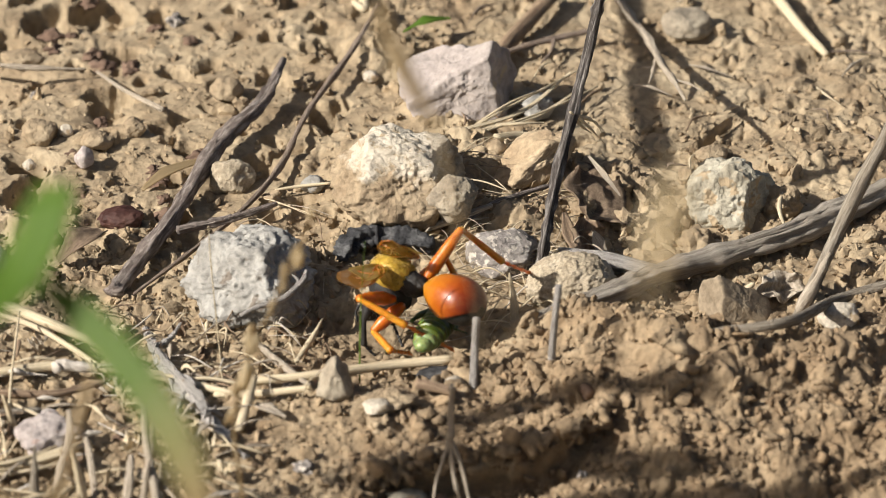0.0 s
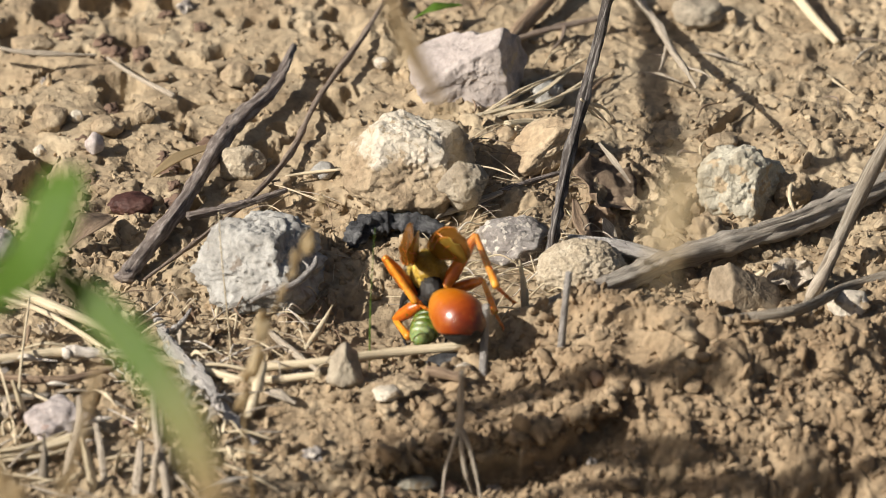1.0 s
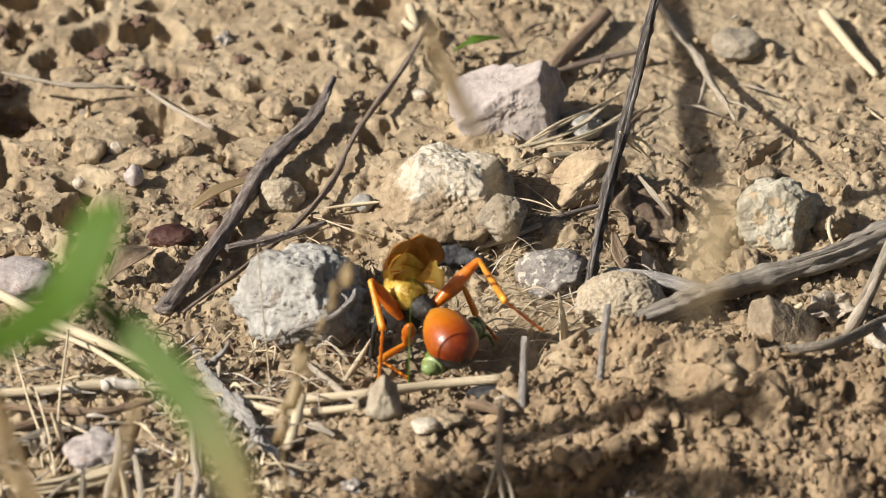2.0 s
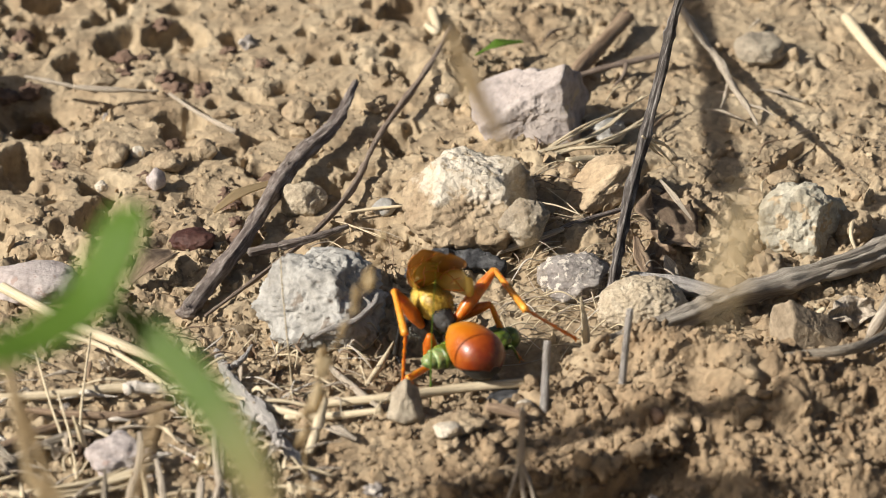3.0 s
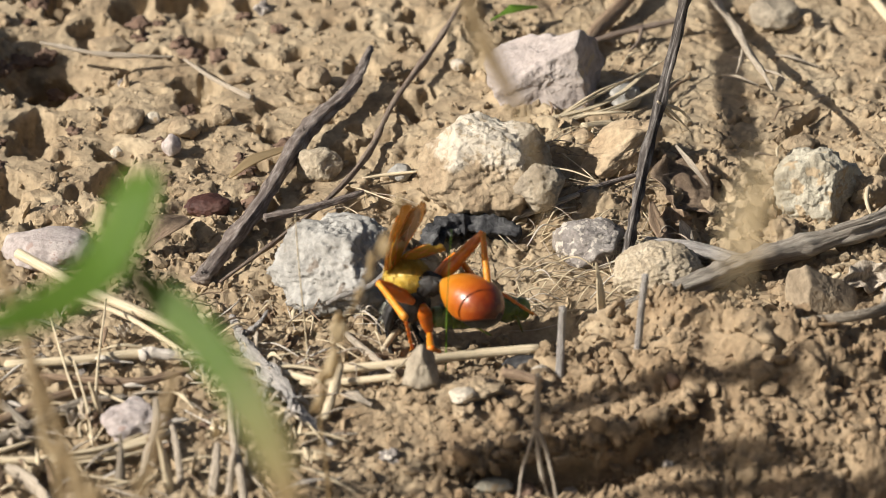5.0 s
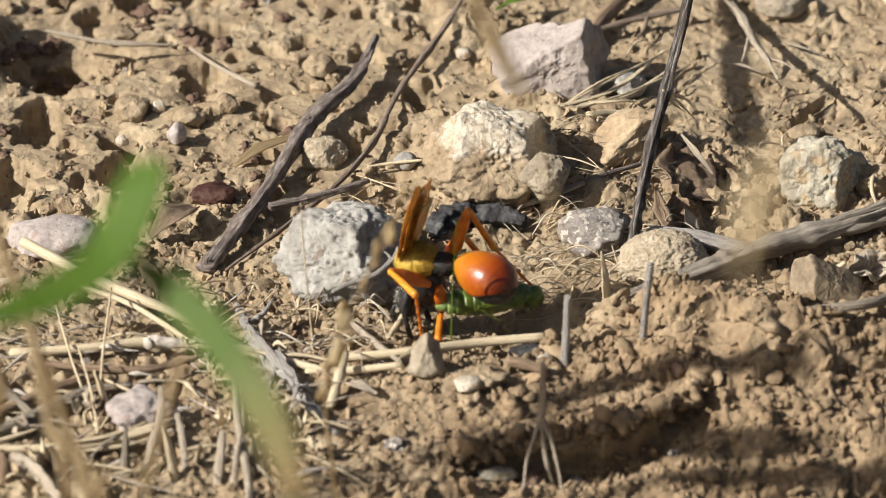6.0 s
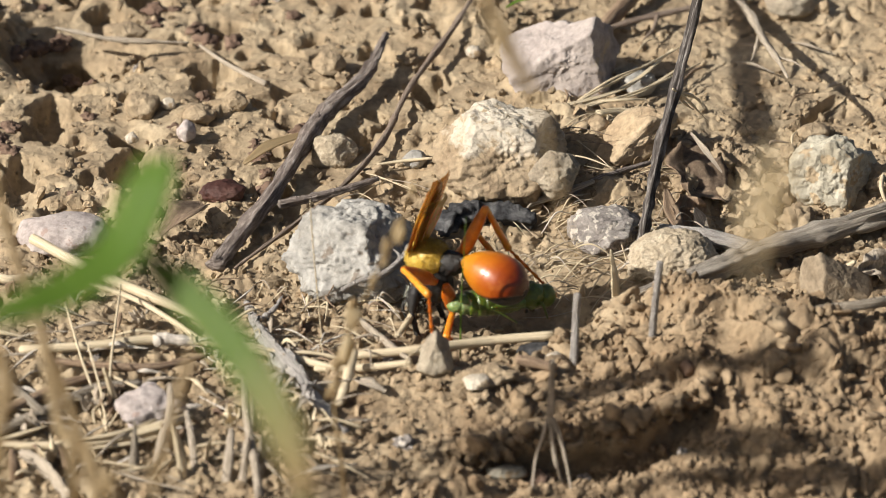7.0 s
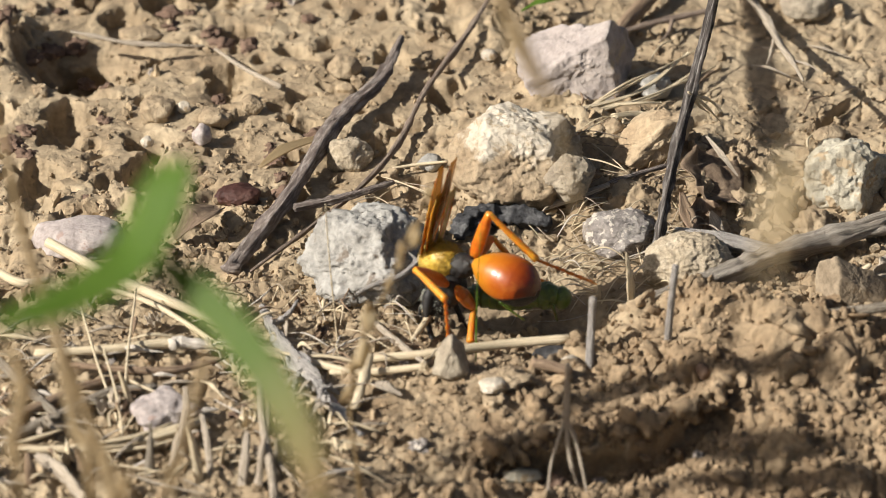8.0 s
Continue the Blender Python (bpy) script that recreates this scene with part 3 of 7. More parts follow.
rock("stone", (24.82, 40.32, 0.77), (2.36, 2.24, 1.91), GREY, "small grey stone in dry soil", 14, 0, sub=4)
rock("stone", (24.0, 21.75, 1.70), (5.9, 4.4, 2.6), TAN, "tan angular stone beside a dark stalk", 16, 0, tilt=-26, facets=4, cut=0.88, lump=0.2, grit=0.05, sub=5, planes=(((0.5, -0.8, -0.05), 0.5), ((-0.35, -0.5, 0.8), 0.6)))
rock("stone", (48.9, 15.0, 1.7), (5.7, 5.0, 5.3), DUSTY, "dusty grey stone with soil stuck on it", 19, 0, pits=0.08, grit=0.045, facets=3, cut=0.9, sub=6, lump=0.2, planes=(((0.85, -0.45, 0.05), 0.7), ((-0.3, -0.8, 0.4), 0.76)))
rock("soil_clod", (55.5, 15.5, 0.8), (2.6, 2.4, 2.6), CLOD, "brown lump of soil against a grey stone", 91, 0, category="soil clod", facets=4, cut=0.88, lump=0.3, grit=0.09)
rock("soil_clod", (44.64, 6.15, 0.43), (2.21, 2.10, 2.16), CLOD, "small tan clod below a grey stone", 92, 0, category="soil clod", facets=4, cut=0.85, lump=0.4, grit=0.12, sub=4)
rock("soil_clod", (43.95, 22.58, 0.73), (1.29, 1.22, 1.21), CLOD, "small tan clod beside a grey stone", 93, 0, category="soil clod", facets=4, cut=0.85, lump=0.4, grit=0.12, sub=4)
rock("stone", (28.2, -5.4, 1.2), (5.5, 4.6, 4.0), SANDY, "round sandy stone beside a grey branch", 21, 0, facets=2, cut=0.95, lump=0.12, grit=0.06, pits=0.04, sub=6)
rock("stone", (19.70, 3.30, 0.9), (4.64, 4.33, 3.0), SPECK, "grey speckled stone with pale flecks", 27, 0, pits=0.25, grit=0.05)
rock("stone", (45.63, 62.92, 0.79), (3.43, 3.26, 1.97), KHAKI, "dark grey stone in smooth clay", 31, 0, sub=4)
rock("stone", (-1.47, -34.74, 1.79), (2.57, 2.44, 2.98), KHAKI, "small wedge-shaped olive-grey stone by a straw", 33, 0, facets=0, sub=4, planes=(((-0.8, -0.25, 0.5), 0.42), ((0.8, -0.2, 0.5), 0.42), ((0, -0.9, 0.45), 0.45)))
rock("stone", (48.5, -11.4, 1.4), (4.7, 4.0, 5.4), OLIVE, "pointed smooth olive-brown stone behind the soil bank", 37, 0, facets=0, sub=5, lump=0.08, grit=0.02, planes=(((-0.82, -0.45, 0.36), 0.66), ((0.55, -0.3, 0.78), 0.33), ((0.38, -0.86, 0.34), 0.44), ((0.1, 0.8, 0.6), 0.5)))
rock("stone", (61.58, -12.74, 0.62), (2.68, 2.54, 1.56), PALE, "small cream pebble on the bank", 39, 0, sub=4)
rock("stone", (3.54, -38.66, 0.09), (1.79, 1.63, 0.93), PALE, "small cream pebble on brown soil", 41, 0, sub=4)
rock("stone", (-36.58, -41.25, 0.68), (5.00, 3.97, 2.26), LILAC, "flat lilac-grey stone among dry stalks", 43, 20, facets=7, cut=0.72, lump=0.25, grit=0.05)
rock("stone", (-48.61, 2.45, 0.78), (5.89, 4.58, 2.60), LILAC, "smooth lilac-grey stone under a straw", 45, 0, facets=4, lump=0.1, grit=0.015)
rock("stone", (-14.83, 23.72, 0.42), (2.93, 2.78, 2.64), SANDY, "small dusty stone under a twig", 47, 0, sub=5, grit=0.06)
rock("husk", (-28.79, 13.81, 0.75), (2.8, 2.1, 1.4), SEED, "dark red-brown seed husk on soil", 49, 0, category="seed husk", facets=2, cut=0.9, lump=0.16, grit=0.025, sub=5)
rock("charcoal", (10.98, -26.37, 0.39), (2.50, 1.73, 0.98), CHAR, "black crumb of charcoal below a straw", 51, 0, category="charcoal", sub=4)

stem("charcoal", [(-0.6, 2.9, 0.5), (0.4, 6.0, 1.2), (3.7, 7.5, 1.4), (7.4, 6.8, 1.3), (10.9, 5.6, 1.0)], (0.7, 1.25, 1.35, 1.25, 0.8), CHAR, "black burnt piece of wood on soil", "charcoal", ridge=0.9, knob=0.7, sides=22, n=12, seed=29, flatten=0.9)
# loose clods one could pick up
clod_rnd = random.Random(31)
clod_kinds = []
for k in range(14):
    me = rock_mesh("soil_clod", (1.0, 0.85, 0.7), 200 + k, facets=9, cut=0.74, lump=0.6, grit=0.2, sub=4)
    ob = thing("soil_clod", me, (SPECK, UMBER, CLOD, CLOD, CLOD, CLOD, CLOD)[k % 7], ("loose grey pebble on soil", "dark brown pebble on soil", "loose tan clod of soil", "loose tan clod of soil", "loose tan clod of soil", "loose tan clod of soil", "loose tan clod of soil")[k % 7],
               ("pebble", "pebble", "soil clod", "soil clod", "soil clod", "soil clod", "soil clod")[k % 7], "loose clods on the slope")
    clod_kinds.append(ob)
placed = 0
while placed < 90:
    x, y = clod_rnd.uniform(-66, 72), clod_rnd.uniform(-70, 92)
    if float(clay(np.array(x), np.array(y))) > 0.45 or (abs(x - 6) < 17 and abs(y + 13) < 11) or clod_rnd.random() > 0.35 + 0.3 * (x < 10 and y > 0):
        continue
    r = 0.7 * (1.9 / 0.7) ** (clod_rnd.random() ** 2)
    m = pose(x * MM, y * MM, (ground_at(x, y) - 0.3 * r) * MM, clod_rnd.uniform(-20, 20), clod_rnd.uniform(-20, 20), clod_rnd.uniform(0, 360))
    ob = clod_kinds[placed % 14]
    if placed >= 14:
        ob = copy_thing(ob, m)
    ob.matrix_world = m @ Matrix.Diagonal((r, r, r, 1))
    placed += 1

# ---- sticks ----
stem("dead_twig", [(-8.18, 50.75, 2.2), (-11.07, 39.21, 2), (-16.63, 29.43, 1.8), (-22.73, 10.47, 1.6), (-29.23, -4.42, 0.6)], (0.55, 0.85, 0.95, 0.95, 1.05), BARK,
     "dark weathered twig with a side shoot", "twig", sides=22, n=20, knob=0.34, extra=[([(-21.41, 8.94, 1.6), (-15.55, 11.18, 1.6), (-8.95, 14.62, 1.6)], (0.6, 0.5, 0.35)),
     ([(-16.91, 28.76, 1.8), (-16.76, 29.11, 3)], (0.3, 0.15))], ridge=0.8, seed=2)
stem("dead_twig", [(4.53, 65.27, 2), (0.37, 52.54, 1.6), (-5.18, 37.50, 1.2), (-8.43, 25.42, 1.2), (-13.43, 14.36, 1), (-20.48, 3.58, 0.8), (-26.74, -4.83, 0.4)],
     (0.45, 0.4, 0.36, 0.4, 0.32, 0.28, 0.24), TWIG, "thin crooked brown twig on the soil", "twig", ridge=0.5, knob=0.5, sides=14, n=14, seed=4)
stem("dead_stalk", [(33.12, 16.83, 34), (31.74, 15.88, 28), (29.61, 12.69, 20), (26.6, 5.87, 10), (24.8, 0.2, 3.6), (24.1, -2.4, -0.6)], (0.48, 0.5, 0.54, 0.56, 0.58, 0.6), SOOTY,
     "dark upright dead stalk standing in soil", "stalk", ridge=1.0, sides=20, n=18, knob=0.4, seed=6)
stem("branch", [(74.36, 21.47, 2.2), (66.71, 14.90, 2), (57.2, 6.6, 1.9), (48.1, 1.3, 1.9), (39.3, -4.1, 1.9), (33.5, -9.0, 1.9), (27.0, -13.6, 1.9), (20.0, -18.0, 0.3)], (1.2, 1.35, 1.5, 1.55, 1.45, 1.25, 1.0, 0.75), BRANCH,
     "thick grey fibrous branch lying on soil", "branch", ridge=0.4, sides=30, n=14, knob=0.3, seed=8, shoot="bark_strip",
     extra=[([(63.59, 12.0, 2.9), (56.12, 6.0, 3.1), (47.5, 1.0, 3.0)], (0.3, 0.5, 0.2)), ([(58.0, 6.2, 2.4), (49.5, 0.9, 2.5), (40.5, -4.4, 2.2)], (0.25, 0.4, 0.2)), ([(44.0, -1.4, 2.9), (37.5, -5.8, 2.8), (31.0, -10.8, 2.3)], (0.2, 0.35, 0.15))])
stem("branch", [(26.8, 2.2, 1.5), (32.6, -0.4, 1.5), (38.6, -2.2, 1.2)], (0.7, 1.0, 1.0), GREYED, "short pale grey stick behind a branch", "branch", ridge=0.5, sides=16, seed=9)
stem("dead_stalk", [(70.40, 4.66, 24), (67.53, 2.81, 17), (64.65, 0.72, 12), (60.22, -3.77, 4), (56.00, -12.22, -1)], (0.7, 0.8, 0.95, 0.85, 1.0), WOOD,
     "grey-tan upright stalk with a node", "stalk", ridge=0.2, seed=12)
stem("dead_twig", [(44.84, -29.70, 0.6), (54.30, -27.31, 0.8), (61.08, -9.04, 0.8), (69.84, -4.69, 0.8)], (0.6, 0.7, 0.7, 0.7), WOOD, "thin grey twig half buried in the bank", "twig", seed=13)
stem("dry_stem", [(-13.01, -29.24, 1.2), (-3.98, -29.36, 1.4), (4.37, -26.40, 1.6), (12.94, -25.58, 1.8)], (0.55, 0.6, 0.6, 0.6), STRAW, "pale cut straw lying by the wasp", "straw", ridge=0.08, seed=14)
jointed = stem("dry_stem", [(-52.61, -27.92, 1.5), (-42.90, -27.24, 1.6), (-35.65, -25.83, 1.8), (-25.21, -26.66, 1.4), (-13.67, -32.39, 1)], (0.6, 0.6, 0.65, 0.55, 0.5), STRAW, "pale jointed straw on the soil", "straw", ridge=0.08, seed=15)
part("node", mesh_of("node", *tube(raised([(-35.99, -26.47, 1.9), (-35.32, -25.73, 1.9), (-33.44, -25.78, 1.8), (-30.87, -25.80, 1.5)]), (0.75, 0.95, 0.68, 0.6), sides=12, ridge=0.3, knob=0.25, seed=4)), BONE, jointed, "whitish swollen joint")
stem("dry_stem", [(-52.18, -4.31, 4), (-43.45, -11.42, 3), (-34.12, -18.19, 2.4), (-26.64, -24.34, 2)], (0.7, 0.7, 0.65, 0.6), STRAW, "thick pale straw leaning over stones", "straw", ridge=0.08, seed=16)
stem("stub", [(25.88, -29.54, 11.05), (25.49, -29.97, 7.56), (25.00, -29.36, -0.5)], (0.42, 0.44, 0.5), GREYED, "grey cut stalk stub in the bank", "stub", seed=17)
stem("stub", [(15.87, -27.56, 7.99), (15.67, -28.00, 3.92), (15.45, -30.07, -1)], (0.52, 0.48, 0.52), GREYED, "grey cut stalk stub beside the wasp", "stub", seed=18)


# ---- dry litter, back to front ----
def litter(pts, radii, material, label, category="straw", name="dry_stem", seed=1, **shape):
    return stem(name, pts, radii, material, label, category, seed=seed, **shape)


def dry_leaf(name, pts, widths, material, label, category="dry leaf", fold=0.3, up=(0, 0, 1), thick=0.15):
    return thing(name, mesh_of(name, *blade(raised(pts), widths, thick, fold, up=up)), material, label, category)


litter([(57.28, 70.72, 1.5), (60.50, 62.31, 1.2), (63.61, 55.62, 0.6)], (0.8, 0.7, 0.5), STRAW, "pale straw lying on smooth clay", seed=21)
litter([(35.6, 74.0, 0.4), (38.3, 64.0, 0.9), (40.3, 56.0, 2.0), (41.4, 46.0, 4.4), (42.6, 37.5, 6.6), (43.7, 28.4, 8.6)], (0.5, 0.55, 0.5, 0.45, 0.42, 0.15), ASHEN, "pale crooked twig rising over clay", "twig", "dead_twig", 22,
       knob=0.5, ridge=0.5, sides=12, extra=[([(39.2, 60.5, 1.4), (37.6, 62.5, 2.2), (36.2, 66.5, 2.6)], (0.25, 0.2, 0.1)), ([(40.9, 50.5, 3.2), (40.3, 45.5, 3.4), (39.6, 43.0, 3.0)], (0.2, 0.28, 0.06)), ([(42.6, 37.5, 6.6), (44.6, 35.4, 7.2), (46.0, 34.2, 7.0)], (0.2, 0.16, 0.05))])
litter([(19.61, 54.19, 1), (24.28, 56.14, 1.6), (28.80, 57.86, 1.8), (32.72, 59.02, 2.2)], (0.3, 0.4, 0.4, 0.35), TWIG, "thin dark twig with peeling fibres", "twig", "dead_twig", 23, knob=0.4,
       extra=[([(27.67, 57.56, 1.8), (27.09, 54.73, 1.2), (25.70, 52.77, 0.6)], (0.3, 0.25, 0.1))])
litter([(18.81, 50.89, 0.6), (21.70, 57.81, 1.2), (25.21, 64.50, 1.6), (27.99, 70.21, 1.6)], (0.9, 1.1, 1.1, 1.0), HUSK, "brown root lying in the soil", "root", "dead_root", 24, ridge=0.3)
stem("dry_stem", [(-51.87, 54.6, 2.2), (-48.06, 52.66, 2.4), (-44.29, 51.29, 2.3), (-39.07, 50.85, 2.2), (-34.19, 51.65, 1.6)], (0.2, 0.3, 0.32, 0.3, 0.2), ASHEN, "thin tan stalk on crumbly soil", "straw", grounded=False, seed=25, knob=0.4, ridge=0.4)
litter([(-32.76, 51.57, 0.8), (-28.89, 45.43, 0.9), (-23.83, 39.97, 0.9)], (0.2, 0.3, 0.38), ASHEN, "short tan straw on crumbly soil", seed=26)
litter([(1.92, 71.76, 1), (2.65, 65.40, 1.4), (1.00, 66.47, 1.8)], (0.7, 0.6, 0.4), STRAW, "curled cream husk on the soil", "husk", "curled_husk", 28)
for k, (a, b) in enumerate((((14.21, 28.75), (29.41, 46.35)), ((16.79, 30.37), (29.89, 41.84)), ((17.92, 32.33), (25.65, 33.69)))):
    mid = ((a[0] + b[0]) / 2 + 1, (a[1] + b[1]) / 2 - 1.5)
    dry_leaf("dry_grass", [(*a, 1.2), (*mid, 2.0), (*b, 2.6 - k * 0.5)], (0.7, 0.75 - k * 0.15, 0.25), STRAW, "dry pale grass blade behind a tan stone", "grass", 0.15)
for a, b, h in (((15.0, 29.6), (31.5, 47.0), 3.2), ((17.5, 29.4), (33.0, 43.5), 2.2), ((15.8, 31.8), (26.5, 40.5), 3.6)):
    litter([(*a, 1.0), ((a[0] + b[0]) / 2, (a[1] + b[1]) / 2 - 0.8, h), (*b, h)], (0.14, 0.17, 0.08), STRAW, "thin dry grass straw behind a tan stone", "grass", "dry_grass", 97)
litter([(19.29, 27.49, 0.9), (22.40, 29.58, 1), (25.17, 29.56, 0.8)], (0.6, 0.6, 0.5), STRAW, "short cream stick beside a stone", "stick", "stick", 29)
rock("stone", (19.09, 24.33, 0.57), (1.50, 1.42, 1.43), TAN, "small tan pebble behind a stone", 61, 0, sub=3)
rock("clod", (47.28, 29.38, 0.20), (2.21, 1.73, 0.98), CLOD, "flat tan clod beside a crack", 62, 10, category="soil clod", sub=4)
dry_leaf("seedling", [(7.68, 61.10, 0.4), (10.51, 60.36, 2.4), (13.91, 62.21, 2)], (0.5, 2.2, 0.4), LEAF, "tiny green seedling leaf on the slope", "seedling", 0.3)
bits = random.Random(8)
for k in range(34):
    gx, gy = bits.uniform(14, 74), bits.uniform(22, 88)
    a, q, h = bits.uniform(0, 6.28), bits.uniform(2, 9), bits.uniform(0.1, 0.5)
    litter([(gx, gy, h), (gx + q * 0.5 * math.cos(a) + bits.uniform(-0.8, 0.8), gy + q * 0.5 * math.sin(a), h + bits.uniform(0, 0.7)), (gx + q * math.cos(a), gy + q * math.sin(a), h)],
           (0.06, bits.uniform(0.08, 0.3), 0.05), bits.choice((STRAW, HUSK, TWIG, ASHEN)), "small bit of dry stalk on clay", "plant debris", "stalk_bit", 620 + k, n=5, sides=6, ridge=0.5, knob=0.5)
for k in range(16):
    gx, gy = bits.uniform(10, 27), bits.uniform(4, 24)
    a, q, h = bits.uniform(-0.9, 0.9), bits.uniform(5, 11), bits.uniform(1.2, 3.2)
    litter([(gx, gy, 0.2), (gx + q * 0.5 * math.cos(a), gy + q * 0.5 * math.sin(a), h), (gx + q * math.cos(a), gy + q * math.sin(a), h * bits.uniform(0.2, 1.3))],
           (0.05, bits.uniform(0.05, 0.1), 0.03), bits.choice((STRAW, ASHEN, TWIG)), "fine dry grass fibre arching over soil", "fibre", "fibre", 680 + k, n=6, sides=5)
# frayed tuft caught on the stalk
litter([(28.29, 9.84, 17), (30.36, 11.25, 15), (32.75, 12.91, 12)], (0.15, 0.2, 0.05), STRAW, "frayed pale fibres caught on a stalk", "fibres", "fibre_tuft", 30, knob=0.6, ridge=0.6,
       extra=[([(29.27, 11.28, 16), (31.49, 13.11, 14.5), (32.45, 13.33, 13)], (0.2, 0.2, 0.05)), ([(28.90, 10.77, 16), (29.65, 11.58, 14.5), (31.14, 12.76, 13)], (0.25, 0.2, 0.05))])
litter([(10.40, 9.11, 1), (13.99, 9.33, 1.2), (18.46, 10.35, 1)], (0.6, 0.7, 0.4), ASHEN, "tan flat stick behind speckled stone", "stick", "stick", 31, flatten=0.6)
stem("dead_twig", [(14.4, 7.9, 2.3), (18.46, 11.26, 3.6), (22.52, 14.62, 3.3), (26.58, 17.98, 2.72)], (0.2, 0.3, 0.33, 0.3), BARK, "thin dark twig beside a stalk", "twig", grounded=False, seed=32, knob=0.4, ridge=0.4)
litter([(14.61, 14.97, 2.2), (17.63, 13.86, 2.2), (20.65, 12.47, 1.5)], (0.10, 0.12, 0.08), STRAW, "fine pale fibre over stones", "fibre", "fibre", 33)
litter([(20.1, -17.6, 8.6), (20.5, -18.0, 5.0), (20.8, -18.4, -0.5)], (0.16, 0.42, 0.5), STRAW, "short tan pointed stalk stub", "stub", "stub", 34, ridge=1.1, knob=0.5, flatten=0.5, sides=16, n=10)
# curled dead leaf over a dark hollow
def crumpled(at, size, lean, turn, seed, label, material=HUSK):
    """A ragged, crumpled sheet of dead leaf."""
    n = 16
    verts, faces = [], []
    for lift in (0.1, -0.1):
        for i in range(n + 1):
            for j in range(n + 1):
                u, v = i / n * 2 - 1, j / n * 2 - 1
                rag = 1 + 0.35 * noise.noise(Vector((math.atan2(v, u) * 1.6, seed, 0)))
                sq = max(abs(u), abs(v)) / max(1e-6, math.hypot(u, v))
                x, y = u * sq * rag * size[0], v * sq * rag * size[1]
                z = 1.6 * noise.noise(Vector((u * 1.4, v * 1.4, seed))) + 0.7 * noise.noise(Vector((u * 3.5, v * 3.5, seed + 5))) + 0.9 * (u * u + v * v)
                verts.append((x, y, z + lift))
    w = n + 1
    off = w * w
    for i in range(n):
        for j in range(n):
            a = i * w + j
            faces += [(a, a + 1, a + w + 1, a + w), (off + a + 1, off + a, off + a + w, off + a + w + 1)]
    rim = [j for j in range(w)] + [i * w + n for i in range(1, w)] + [n * w + j for j in range(n - 1, -1, -1)] + [i * w for i in range(n - 1, 0, -1)]
    faces += [(b, a, off + a, off + b) for a, b in zip(rim, rim[1:] + rim[:1])]
    ob = thing("dead_leaf", mesh_of("dead_leaf", verts, faces, [(verts[i][0] * 0.15, verts[i][1] * 0.15) for f in faces for i in f]), material, label, "dry leaf")
    ob.matrix_world = pose(at[0] * MM, at[1] * MM, (ground_at(at[0], at[1]) + at[2]) * MM, lean[0], lean[1], turn)


crumpled((31.77, 15.03, 1.6), (4.2, 5.0), (22, 24), 15, 3, "dark crumpled dead leaf beside a stalk", ROT)
hollow_rnd = random.Random(17)
for k in range(11):
    x, y, r = hollow_rnd.uniform(30, 41), hollow_rnd.uniform(8, 24), hollow_rnd.uniform(0.9, 2.1)
    rock("soil_clod", (x, y, 0.2 * r), (r * 1.1, r, r * 1.1), CLOD, "crumbly brown clod in a shaded hollow", 400 + k, hollow_rnd.uniform(0, 360), category="soil clod", facets=5, cut=0.8, lump=0.5, grit=0.16, sub=4)
crumpled((30.11, 7.01, 1.4), (2.4, 2.0), (60, 20), 10, 13, "tan curled leaf edge in a hollow")
dry_leaf("dead_leaf", [(29.62, 2.20, 0.5), (28.25, 5.49, 2), (27.58, 7.94, 3.5)], (1.0, 2.2, 0.6), HUSK, "torn tan leaf flake standing in soil", fold=0.3, up=(0.4, -1, 0.2))
dry_leaf("dead_leaf", [(32.39, 3.83, 0.3), (31.84, 5.19, 1.5), (31.27, 6.10, 2.4)], (1.4, 1.6, 0.4), ASHEN, "small grey leaf flake standing in soil", fold=0.2, up=(0.2, -1, 0.2))
dry_leaf("dead_leaf", [(31.07, 19.55, 5), (32.92, 15.46, 5.5), (34.92, 13.63, 4.5)], (0.3, 0.8, 0.2), ASHEN, "pale curled leaf strip over a hollow", fold=0.4, up=(0, -1, 0.5))
# on the slope beside the big dark twig
dry_leaf("dead_leaf", [(-26.19, 20.89, 0.6), (-22.96, 23.57, 1.6), (-18.06, 26.85, 1.4)], (0.6, 2.0, 1.0), HAY, "tan curled leaf under a dark twig", fold=0.35)
dry_leaf("dead_leaf", [(-36.35, 3.40, 0.5), (-33.35, 5.17, 2.6), (-31.00, 10.09, 1)], (1.2, 4.6, 1.4), ROT, "brown shell-shaped dry leaf on soil", fold=0.5)
litter([(-9.13, 19.6, 0.9), (-6.23, 20.0, 1.0), (-2.03, 19.53, 0.9)], (0.14, 0.24, 0.18), STRAW, "short straw at the foot of a clod", seed=35)
rock("stone", (-40.89, 27.07, 0.42), (0.93, 0.88, 0.85), PALE, "tiny white pebble on crumbly soil", 63, 0, sub=3)
rock("stone", (-36.39, 35.52, 0.46), (1.00, 0.95, 0.92), PALE, "tiny white pebble on crumbly soil", 64, 0, sub=3)
rock("stone", (-33.98, 27.99, 0.86), (1.43, 1.36, 1.73), LILAC, "small angular grey pebble on soil", 65, 0, sub=3, facets=7, cut=0.7)
rock("stone", (3.33, 48.94, 0.40), (1.07, 1.02, 0.80), PALE, "tiny white pebble beside a twig", 66, 0, sub=3)
rock("stone", (-15.57, 45.49, 0.72), (2.14, 2.04, 1.79), CLOD, "small brown lump of soil", 67, 0, sub=4, category="soil clod")
rock("stone", (-27.58, 35.82, 0.58), (1.43, 1.36, 1.45), CLOD, "small brown lump of soil", 68, 0, sub=4, category="soil clod")
